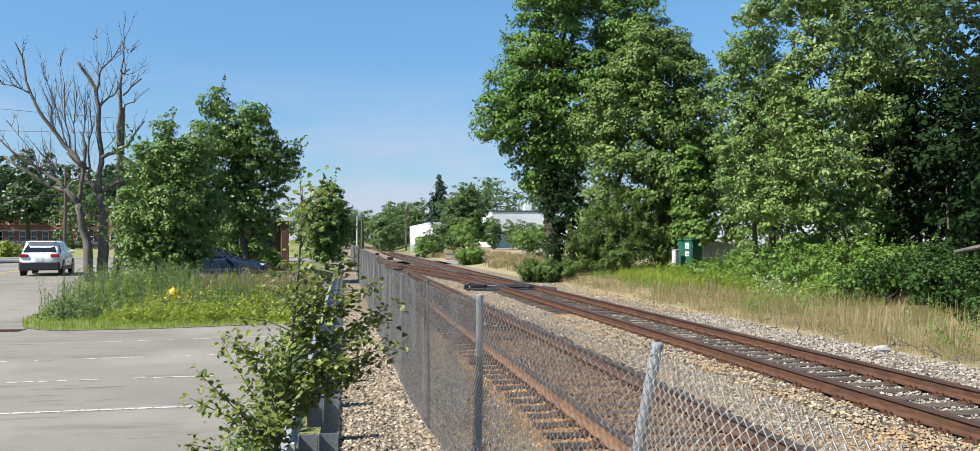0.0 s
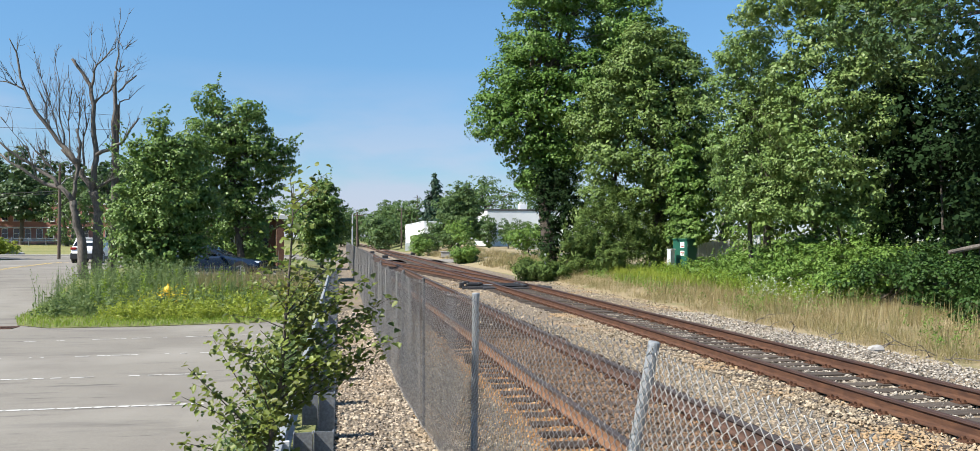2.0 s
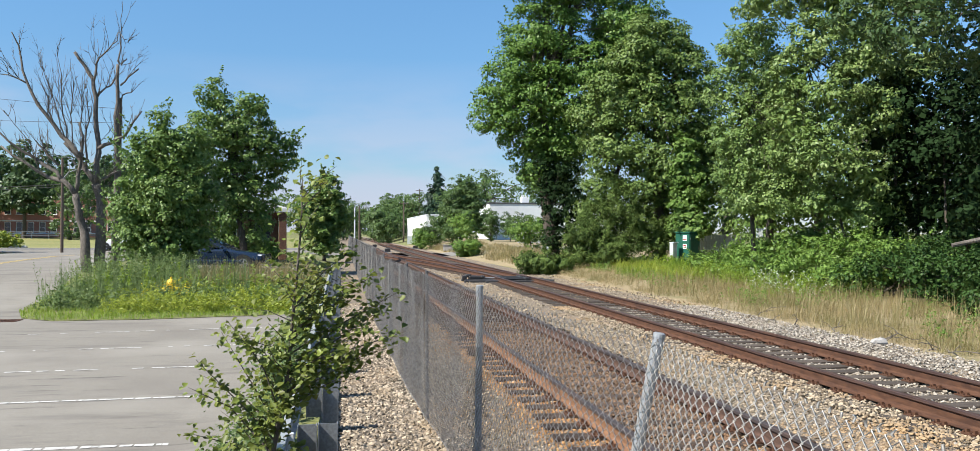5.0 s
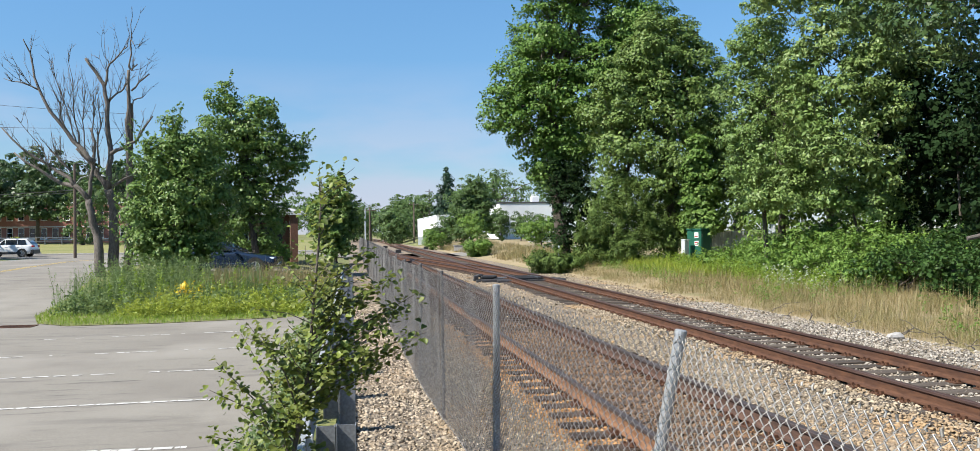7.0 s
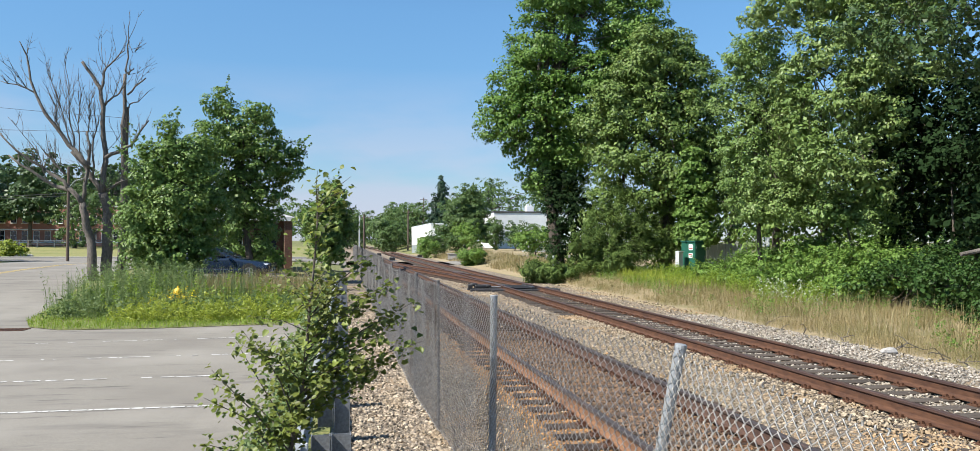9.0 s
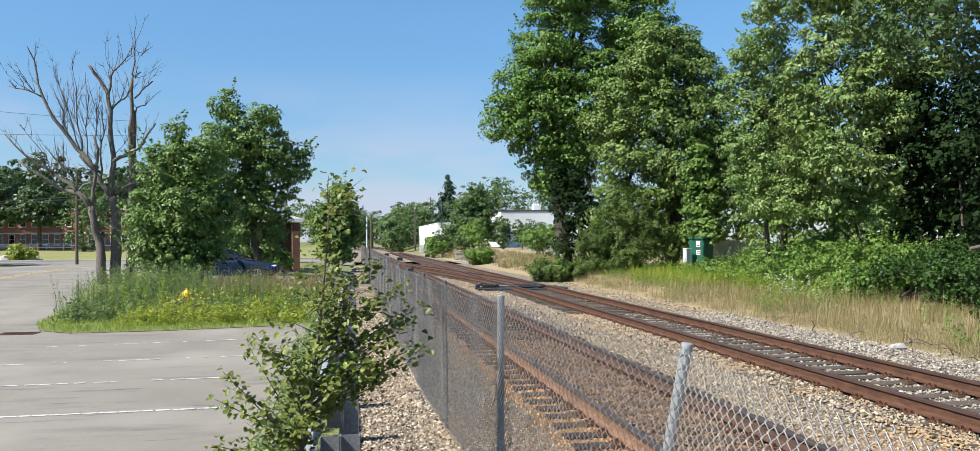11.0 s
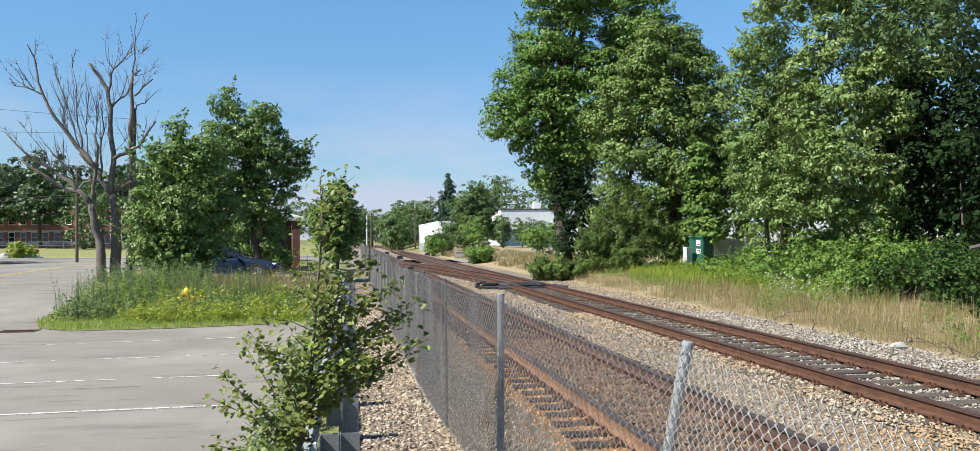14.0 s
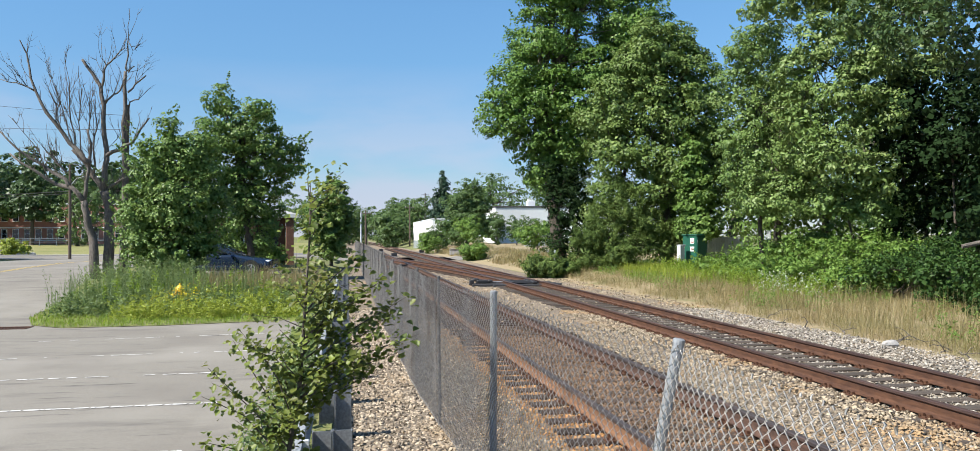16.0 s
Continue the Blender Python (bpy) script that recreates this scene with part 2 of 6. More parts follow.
def crown_clumps(rng, lobes, count, shell=0.16, low_cut=-0.75, hollows=True):
    """Clump centres and outward directions over the skins of overlapping ellipsoids, uneven as in a real crown."""
    lobes = np.asarray(lobes, float)
    area = (lobes[:, 3] * lobes[:, 4] + lobes[:, 3] * lobes[:, 5] + lobes[:, 4] * lobes[:, 5])
    pick = rng.choice(len(lobes), count, p=area / area.sum())
    u = unit(rng.normal(0, 1, (count, 3)))
    u[:, 2] = np.where(u[:, 2] < low_cut, -u[:, 2], u[:, 2])
    r = 1.0 - np.abs(rng.normal(0, shell, (count, 1))) + rng.normal(0, 0.03, (count, 1))
    c = lobes[pick, :3] + u * lobes[pick, 3:] * r
    keep = np.ones(count, bool)
    for i, lo in enumerate(lobes):
        q = (((c - lo[:3]) / lo[3:]) ** 2).sum(1)
        keep &= (q > 0.42) | (pick == i)
    a, b, d = rng.uniform(0, 6, 3)
    wave = 4.4 / np.median(lobes[:, 3])
    hollow = np.sin(wave * c[:, 0] + a + 0.8 * c[:, 2]) * np.sin(wave * c[:, 1] + b) + np.sin(1.3 * wave * c[:, 2] + d + 0.6 * c[:, 0])
    if hollows:
        keep &= hollow + rng.normal(0, 0.25, count) > -0.75
    return c[keep], u[keep]


def foliage(name, rng, lobes, clumps, per, size, length, width, flat=0.6, up=0.45, spread=0.32, shell=0.14, droop=0.0, low_cut=-0.75, core=0.16, shoots=0, shoot_len=1.0, hollows=True):
    """Leaves over the domes of many small clumps that cover the crown, shoots that stand out of it, and coarser leaves inside it."""
    c, u = crown_clumps(rng, lobes, clumps, shell, low_cut, hollows)
    k = len(c)
    per_n = np.maximum(4, rng.normal(per, per * 0.35, k).astype(int))
    idx = np.repeat(np.arange(k), per_n)
    m = len(idx)
    scale = rng.uniform(0.5, 1.35, (k, 1))[idx]
    d = unit(rng.normal(0, 1, (m, 3)) + u[idx] * 0.55 + np.array([0, 0, 0.55]))
    reach = np.where(rng.random((m, 1)) < 0.75, rng.uniform(0.82, 1.08, (m, 1)), rng.uniform(0.3, 0.85, (m, 1)))
    off = d * size * scale * reach * np.array([1, 1, flat])
    n = unit(d * 0.85 + u[idx] * 0.35 + np.array([0, 0, up]))
    v, q = leaf_quads(rng, c[idx] + off, n, length, width, spread, droop)
    lo = np.asarray(lobes, float)
    if shoots:
        s0 = rng.choice(k, shoots)
        pn = 26
        si = np.repeat(s0, pn)
        t = np.tile(np.linspace(0.1, 1, pn), shoots)[:, None]
        sd = unit(u[s0] * np.array([0.8, 0.8, 0.5]) + np.array([0, 0, 0.7]) + rng.normal(0, 0.25, (shoots, 3))) * shoot_len * rng.uniform(0.5, 1.2, (shoots, 1))
        sp = c[si] + u[si] * size * 0.4 + np.repeat(sd, pn, 0) * t + rng.normal(0, length * 0.45, (len(si), 3)) * (1.2 - t)
        v3, q3 = leaf_quads(rng, sp, rng.normal(0, 0.5, (len(si), 3)) + u[si] * 0.4 + np.array([0, 0, 0.7]), length, width, 0.3, droop)
        q = np.concatenate([q, q3 + len(v)], 0)
        v = np.concatenate([v, v3], 0)
    inner = int(m * core)
    if inner:
        vol = lo[:, 3] * lo[:, 4] * lo[:, 5]
        pick = rng.choice(len(lo), inner, p=vol / vol.sum())
        u2 = unit(rng.normal(0, 1, (inner, 3)))
        p2 = lo[pick, :3] + u2 * lo[pick, 3:] * rng.uniform(0.2, 0.8, (inner, 1))
        v2, q2 = leaf_quads(rng, p2, u2 + np.array([0, 0, 0.3]), length * 1.7, width * 1.7, 0.6)
        q = np.concatenate([q, q2 + len(v)], 0)
        v = np.concatenate([v, v2], 0)
    return array_mesh(name, v, q), c


def limb(g, rng, a, b, r0, r1, sag=0.06, sides=6, steps=5):
    a, b = Vector(a), Vector(b)
    d = (b - a).length
    pts, radii = [], []
    for i in range(steps + 1):
        t = i / steps
        p = a.lerp(b, t) + Vector(rng.normal(0, 1, 3)) * d * sag * math.sin(math.pi * t) * 0.6
        p.z += d * sag * math.sin(math.pi * t)
        pts.append(p)
        radii.append(r0 + (r1 - r0) * t)
    g.tube(pts, radii, sides)
    return pts


def tree(name, label, category, base, lobes, leaf, bark, seed, trunk_r=0.3, clumps=900, per=45, size=0.5, length=0.2, width=0.15, group="", limbs=26, trunks=1, **kw):
    """A tree: tapered trunk with limbs to the crown, and a crown of leaves in clumps. Lobes are relative to the base."""
    rng = np.random.default_rng(seed)
    x, y = base
    z = land_at(x, y)
    th = thing(name, label, category, group, pose(x, y, z))
    me, c = foliage("crown", rng, lobes, clumps, per, size, length, width, **kw)
    lo = np.asarray(lobes, float)
    top = lo[:, :3][np.argmax(lo[:, 2])]
    g = Geo()
    for k in range(trunks):
        foot = Vector((rng.normal(0, 0.35), rng.normal(0, 0.35), -0.1)) if trunks > 1 else Vector((0, 0, -0.1))
        fork = Vector(lo[k % len(lo), :3]) * 0.55 + Vector(top) * 0.25
        fork.z = max(fork.z, 0.8)
        g.tube([foot, foot + Vector((0, 0, 0.25)), foot.lerp(fork, 0.5), fork], [trunk_r * 1.5, trunk_r * 1.05, trunk_r * 0.85, trunk_r * 0.6], 8)
        for l_ in lo:
            pts = limb(g, rng, fork, l_[:3], trunk_r * 0.5, trunk_r * 0.18, 0.05)
            near = c[np.argsort(((c - l_[:3]) ** 2).sum(1))]
            for _ in range(max(1, int(limbs / len(lo) / trunks))):
                limb(g, rng, pts[rng.integers(2, len(pts))], near[rng.integers(0, max(1, len(near) // 2))], trunk_r * 0.16, trunk_r * 0.03, 0.05, 4, 4)
    part("trunk", g, bark, th)
    part("crown", me, leaf, th)
    return th


def blade_mesh(name, rng, x, y, height, width, lean=0.35, lift=0.0):
    """Grass blades standing on the land: each a bent strip that ends in a point."""
    k = len(x)
    b = np.stack([x, y, land(x, y) + lift], -1)
    h = height * rng.uniform(0.45, 1.25, (k, 1))
    ang = rng.uniform(0, 2 * math.pi, k)
    d = np.stack([np.cos(ang), np.sin(ang), np.zeros(k)], -1)
    side = np.stack([-np.sin(ang), np.cos(ang), np.zeros(k)], -1) * width / 2 * rng.uniform(0.7, 1.3, (k, 1))
    le = np.abs(rng.normal(0, lean, (k, 1)))
    upv = np.array([0, 0, 1.0])
    mid = b + upv * h * 0.55 + d * h * le * 0.35
    tip = b + upv * h * (1 - 0.3 * le) + d * h * le
    v = np.stack([b - side, b + side, mid + side * 0.8, mid - side * 0.8, tip], 1).reshape(-1, 3)
    o = 5 * np.arange(k)[:, None]
    t = np.concatenate([o + [0, 1, 2], o + [0, 2, 3], o + [3, 2, 4]], 0)
    return array_mesh(name, v, t)


# ---- materials ----
def asphalt():
    """Old sun-bleached asphalt: grit, broad stains and long dark scuffs."""
    m, n, l, b = nodes_of("old_asphalt")
    grit = noise_fac(n, l, 70, 4, 0.3, 0.7)
    col = mix_rgb(n, l, grit, (0.171, 0.154, 0.128), (0.249, 0.231, 0.198))
    col = mix_rgb(n, l, noise_fac(n, l, 0.4, 6, 0.45, 0.75), col, (0.167, 0.150, 0.128))
    col = mix_rgb(n, l, noise_fac(n, l, 0.9, 6, 0.53, 0.70, (0.35, 1.6, 1), 0.65), col, (0.138, 0.125, 0.108))
    col = mix_rgb(n, l, noise_fac(n, l, 2.2, 8, 0.585, 0.68, (0.28, 2.0, 1), 0.7), col, (0.088, 0.081, 0.072))
    col = mix_rgb(n, l, noise_fac(n, l, 0.22, 4, 0.5, 0.7), col, (0.273, 0.253, 0.219))
    l.new(col, b.inputs["Base Color"])
    b.inputs["Roughness"].default_value = 0.92
    add_bump(n, l, b, grit, 0.3, 0.004)
    return m


ASPHALT = asphalt()
SOIL = surf("grassy_soil", (0.10, 0.13, 0.035), (0.20, 0.19, 0.07), 9, 0.25, (0.26, 0.20, 0.11), rough=0.95, bump=0.5, depth=0.03)
DRY_SOIL = surf("dry_verge_soil", (0.26, 0.20, 0.11), (0.36, 0.29, 0.17), 12, 0.5, (0.14, 0.15, 0.05), rough=0.95, bump=0.5, depth=0.03)
LAWN = surf("lawn", (0.16, 0.17, 0.05), (0.26, 0.24, 0.09), 5, 0.15, (0.12, 0.15, 0.03), rough=0.95, bump=0.4, depth=0.03)
BED_MAT = surf("ballast_bed", (0.12, 0.095, 0.068), (0.35, 0.285, 0.21), 28, 0.6, (0.44, 0.30, 0.17), rough=0.95, bump=0.8, depth=0.03)
STONE = island_mat("ballast_stone", (0.115, 0.088, 0.060), (0.49, 0.405, 0.29), 0.9, 60, (0.38, 0.25, 0.13), 0.55, 0.5, 0.72)
STONE_STRIP = island_mat("strip_stone", (0.10, 0.078, 0.058), (0.54, 0.45, 0.34), 0.9, 60, (0.30, 0.23, 0.15), 1.2, 0.5, 0.75)
STONE_GREY = island_mat("grey_ballast_stone", (0.12, 0.104, 0.088), (0.47, 0.425, 0.36), 0.9, 60, (0.353, 0.294, 0.218), 0.4, 0.55, 0.8)
STONE_RUST = island_mat("rust_stained_stone", (0.26, 0.125, 0.05), (0.62, 0.36, 0.16), 0.9, 60, (0.40, 0.31, 0.215), 0.9, 0.55, 0.8)
STONE_BROWN = island_mat("brown_stained_stone", (0.085, 0.055, 0.036), (0.30, 0.195, 0.125), 0.9, 60, (0.20, 0.11, 0.055), 0.9, 0.5, 0.75)
RUST = surf("brown_rusty_steel", (0.070, 0.032, 0.019), (0.125, 0.058, 0.031), 30, 1.2, (0.048, 0.024, 0.017), rough=0.75, metal=0.25, bump=0.3, depth=0.003, stretch=(0.720, 0.144, 0.720))
RUST_DARK = surf("dark_rusty_steel", (0.055, 0.031, 0.022), (0.115, 0.062, 0.042), 30, 1.2, (0.075, 0.045, 0.032), rough=0.8, metal=0.1, bump=0.3, depth=0.003, stretch=(1, 0.2, 1))
RUST_ORANGE = surf("orange_rusty_steel", (0.14, 0.070, 0.036), (0.24, 0.122, 0.062), 30, 1.2, (0.10, 0.055, 0.034), rough=0.8, metal=0.1, bump=0.3, depth=0.003, stretch=(1, 0.2, 1))
RAIL_TOP = surf("worn_rail_head", (0.085, 0.055, 0.05), (0.14, 0.085, 0.07), 30, 0.8, (0.16, 0.08, 0.05), rough=0.5, metal=0.5, bump=0.15, depth=0.002, stretch=(1, 0.05, 1))
OLD_TOP = surf("idle_rail_head", (0.06, 0.05, 0.05), (0.10, 0.08, 0.077), 30, 0.8, (0.19, 0.10, 0.06), rough=0.55, metal=0.4, bump=0.15, depth=0.002, stretch=(1, 0.05, 1))
TIE = surf("weathered_tie_timber", (0.034, 0.022, 0.016), (0.080, 0.053, 0.037), 14, 2.0, (0.050, 0.030, 0.020), rough=0.9, bump=0.5, depth=0.006, stretch=(0.156, 2.340, 2.340), per_object=0.3)
TIE_GREY = surf("bleached_tie_timber", (0.036, 0.028, 0.022), (0.105, 0.084, 0.067), 14, 2.0, (0.052, 0.038, 0.029), rough=0.9, bump=0.5, depth=0.006, stretch=(0.2, 3, 3), per_object=0.3)
BLACK_TIE = surf("creosoted_timber", (0.02, 0.02, 0.022), (0.05, 0.05, 0.055), 14, 2.0, (0.03, 0.03, 0.03), rough=0.7, bump=0.4, depth=0.006, stretch=(0.2, 3, 3))
GALV = surf("galvanised_steel", (0.275, 0.288, 0.298), (0.385, 0.398, 0.405), 40, 3.0, (0.215, 0.223, 0.226), rough=0.48, metal=0.45, bump=0.1, depth=0.001)
# lighter copy of the galvanising, for sunlight on the guardrail's edge
GALV_SUNLIT = surf("sunlit_galvanised_steel", (0.58, 0.61, 0.64), (0.70, 0.72, 0.74), 40, 3.0, (0.5, 0.52, 0.54), rough=0.5, metal=0.15, bump=0.1, depth=0.001)
# one wire in two tones: the lighter paints sun on the near panel
WIRE_SUNLIT = surf("sunlit_galvanised_wire", (0.25, 0.235, 0.215), (0.50, 0.478, 0.442), 25, 1.5, (0.24, 0.21, 0.18), rough=0.4, metal=0.2, bump=0.0, depth=0.001)
WIRE_DIM = surf("dim_galvanised_wire", (0.125, 0.120, 0.117), (0.33, 0.318, 0.308), 25, 1.5, (0.11, 0.09, 0.075), rough=0.55, metal=0.15, bump=0.0, depth=0.001)
POST_DARK = surf("darker_post_steel", (0.10, 0.096, 0.093), (0.19, 0.183, 0.178), 25, 1.5, (0.11, 0.09, 0.075), rough=0.6, metal=0.3, bump=0.1, depth=0.001)
BARK = surf("tree_bark", (0.06, 0.05, 0.04), (0.12, 0.10, 0.08), 12, 1.5, (0.07, 0.06, 0.05), rough=0.95, bump=0.7, depth=0.02, stretch=(2, 2, 0.5))
DEAD = surf("dead_bark", (0.095, 0.082, 0.070), (0.185, 0.162, 0.140), 14, 1.2, (0.06, 0.052, 0.045), rough=0.95, bump=0.6, depth=0.02, stretch=(2, 2, 0.5))
POLE = surf("weathered_pole", (0.085, 0.062, 0.048), (0.135, 0.100, 0.078), 20, 1.2, (0.06, 0.046, 0.038), rough=0.9, bump=0.3, depth=0.008, stretch=(3, 3, 0.2))
WHITE = surf("white_wall_paint", (0.76, 0.77, 0.78), (0.80, 0.80, 0.80), 3, 0.3, (0.69, 0.70, 0.71), rough=0.7, bump=0.05, depth=0.004)
GREYWALL = surf("pale_grey_panel", (0.70, 0.72, 0.745), (0.75, 0.77, 0.79), 3, 0.3, (0.64, 0.66, 0.68), rough=0.7, bump=0.05, depth=0.004)
BRICK = surf("red_brick", (0.34, 0.155, 0.125), (0.40, 0.195, 0.16), 20, 0.8, (0.28, 0.13, 0.105), rough=0.9, bump=0.2, depth=0.004, per_object=0.2)
ROOF = surf("grey_roofing", (0.33, 0.33, 0.34), (0.42, 0.42, 0.43), 8, 0.8, (0.28, 0.28, 0.29), rough=0.9)
DARK_ROOF = surf("dark_roof_edge", (0.05, 0.05, 0.055), (0.08, 0.08, 0.085), 8, 0.8, (0.06, 0.06, 0.06), rough=0.8)
STRIPE = surf("worn_white_line", (0.44, 0.43, 0.41), (0.60, 0.59, 0.565), 20, 1.5, (0.27, 0.26, 0.245), rough=0.85)
YELLOW_LINE = surf("worn_yellow_line", (0.50, 0.36, 0.10), (0.58, 0.43, 0.15), 20, 1.5, (0.36, 0.29, 0.15), rough=0.85)
GLASS_DARK = plain("dark_glass", (0.015, 0.018, 0.022), 0.08, 0.0, 0.3, 0.0)
BLACK_PLASTIC = plain("black_plastic", (0.025, 0.025, 0.027), 0.5)
RUBBER = plain("tyre_rubber", (0.02, 0.02, 0.02), 0.85)
ALLOY = plain("wheel_alloy", (0.45, 0.46, 0.48), 0.35, 0.8)
CAR_WHITE = plain("white_car_paint", (0.78, 0.79, 0.80), 0.3, 0.0, 0.8, 0.03)
CAR_BLUE = plain("dark_blue_car_paint", (0.016, 0.03, 0.06), 0.25, 0.2, 1.0, 0.03)
RED_LENS = plain("red_lens", (0.30, 0.015, 0.012), 0.2)
CLEAR_LENS = plain("clear_lens", (0.7, 0.72, 0.75), 0.1)
HYDRANT_YELLOW = plain("hydrant_yellow_paint", (0.75, 0.48, 0.03), 0.5)
CABINET_GREEN = plain("cabinet_green_paint", (0.012, 0.10, 0.065), 0.5, wear=0.25)
METER_GREY = plain("meter_box_grey", (0.52, 0.55, 0.57), 0.6)
DARK_STEEL = surf("shaded_steel", (0.16, 0.17, 0.185), (0.24, 0.25, 0.265), 40, 3.0, (0.13, 0.135, 0.14), rough=0.6, metal=0.3, bump=0.1, depth=0.001)
CABLE = plain("black_cable", (0.03, 0.03, 0.032), 0.6)
CONCRETE = surf("concrete", (0.31, 0.295, 0.28), (0.40, 0.385, 0.365), 20, 1.0, (0.26, 0.245, 0.23), rough=0.9)

L_MAPLE = leaf_mat("maple_leaf", (0.055, 0.120, 0.018), (0.165, 0.275, 0.055), (0.100, 0.190, 0.034), 0.3, 0.17, 0.5, 0.28)
L_MAPLE_OLIVE = leaf_mat("olive_maple_leaf", (0.062, 0.118, 0.024), (0.200, 0.280, 0.078), (0.118, 0.182, 0.044), 0.3, 0.17, 0.5, 0.28)
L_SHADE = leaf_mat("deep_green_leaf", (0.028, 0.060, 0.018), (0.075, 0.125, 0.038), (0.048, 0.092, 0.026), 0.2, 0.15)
L_OAKISH = leaf_mat("broad_leaf", (0.055, 0.115, 0.022), (0.205, 0.295, 0.080), (0.108, 0.190, 0.040), 0.4, 0.17, 0.45, 0.3)
L_RIGHT = leaf_mat("ash_leaf", (0.085, 0.150, 0.034), (0.250, 0.345, 0.112), (0.150, 0.240, 0.066), 0.35, 0.17, 0.48, 0.3)
L_HANGING = leaf_mat("hanging_pale_leaf", (0.066, 0.128, 0.030), (0.300, 0.385, 0.140), (0.140, 0.220, 0.058), 0.5, 0.2, 0.45, 0.3)
L_LIGHT = leaf_mat("young_leaf", (0.070, 0.145, 0.026), (0.200, 0.300, 0.080), (0.120, 0.210, 0.045), 0.6, 0.25, 0.5, 0.26)
L_HEDGE = leaf_mat("vine_leaf", (0.066, 0.140, 0.022), (0.205, 0.315, 0.072), (0.130, 0.225, 0.042), 0.5, 0.22, 0.5, 0.26)
# ivy darkened in colour for the shadow of the trees above
L_SHADED_IVY = leaf_mat("shaded_ivy_leaf", (0.018, 0.048, 0.010), (0.055, 0.110, 0.024), (0.032, 0.074, 0.016), 0.5, 0.15, 0.55, 0.2)
# near-black leaf: the deep shade of the hollows is put into its colour
L_SHADE_DEEP = leaf_mat("deep_shade_leaf", (0.012, 0.026, 0.010), (0.026, 0.050, 0.018), (0.018, 0.038, 0.013), 0.3, 0.08, 0.8, 0.05)
L_JUNIPER = leaf_mat("juniper_needle", (0.055, 0.100, 0.024), (0.150, 0.210, 0.052), (0.090, 0.145, 0.034), 0.5, 0.15, 0.6, 0.2)
L_FAR = leaf_mat("distant_leaf", (0.045, 0.090, 0.026), (0.125, 0.195, 0.058), (0.080, 0.140, 0.040), 0.1, 0.22)
L_CONIFER = leaf_mat("conifer_needle", (0.018, 0.045, 0.024), (0.036, 0.075, 0.038), (0.026, 0.058, 0.030), 0.2, 0.1)
L_SAPLING = leaf_mat("sapling_leaf", (0.040, 0.072, 0.011), (0.225, 0.280, 0.060), (0.120, 0.132, 0.030), 3.0, 0.34, 0.45, 0.32)
L_WEED = leaf_mat("weed_leaf", (0.080, 0.135, 0.040), (0.190, 0.255, 0.095), (0.130, 0.185, 0.070), 0.8, 0.3)
L_GOLD = leaf_mat("yellow_green_weed", (0.155, 0.220, 0.026), (0.345, 0.395, 0.06), (0.24, 0.295, 0.04), 0.8, 0.3)
L_GRASS = leaf_mat("green_grass", (0.10, 0.18, 0.016), (0.24, 0.33, 0.045), (0.16, 0.245, 0.028), 0.8, 0.3)
L_DRY = leaf_mat("dry_grass", (0.185, 0.15, 0.068), (0.36, 0.30, 0.155), (0.17, 0.165, 0.06), 0.5, 0.25)
FLOWER_WHITE = leaf_mat("white_blossom", (0.40, 0.44, 0.36), (0.55, 0.58, 0.50), (0.30, 0.36, 0.24), 2.0, 0.2)
FLOWER_YELLOW = leaf_mat("yellow_blossom", (0.62, 0.46, 0.02), (0.75, 0.6, 0.04), (0.6, 0.5, 0.03), 2.0, 0.2)


# ---- ground, lot and roads ----
def spaced(lo, hi, near, step):
    """Lines from lo to hi, dense around near."""
    out, p, s = [near], near, step
    while p < hi:
        p, s = p + s, s * 1.12
        out.append(min(p, hi))
    p, s = near, step
    while p > lo:
        p, s = p - s, s * 1.12
        out.insert(0, max(p, lo))
    return out


v, q = sheet(spaced(-700, 700, 4, 0.7), spaced(-60, 1400, 20, 0.9), -0.05)
solo("ground", array_mesh("ground", v, q), SOIL, "uneven soil with short green and dry grass", "ground", "structure")

LOT = [(-70, -30), (-0.62, -30), (-0.62, 24.4), (-2.0, 24.3), (-5.0, 23.55), (-7.35, 23.45), (-8.35, 24.3), (-9.1, 26.3), (-9.6, 30.5), (-10.9, 38), (-12.2, 46), (-12.6, 60), (-11, 74), (-6, 77), (60, 80), (60, 88), (-120, 90), (-120, 82), (-30, 80), (-26, 76), (-25, 60), (-25.5, 45), (-29, 36), (-70, 30)]
solo("parking_lot", poly_sheet("parking_lot", LOT, 0.0, 2.0), ASPHALT, "worn pale grey asphalt of a parking lot and road", "asphalt", "structure")
solo("side_lot", poly_sheet("side_lot", [(-9.2, 36.4), (-0.8, 35.6), (-0.8, 46), (-9.2, 46)], 0.0, 2.0), ASPHALT, "worn asphalt patch beside the weedy island", "asphalt", "structure")
solo("lawn", poly_sheet("lawn", [(-130, 90.5), (-4, 89), (-4, 134.5), (-130, 138)], -0.01, 6.0), LAWN, "dry lawn before a brick school", "lawn", "structure")
kerb = thing("kerb", "pale concrete kerb along the far lawn", "kerb", at=pose(0, 0, 0), kind="structure")
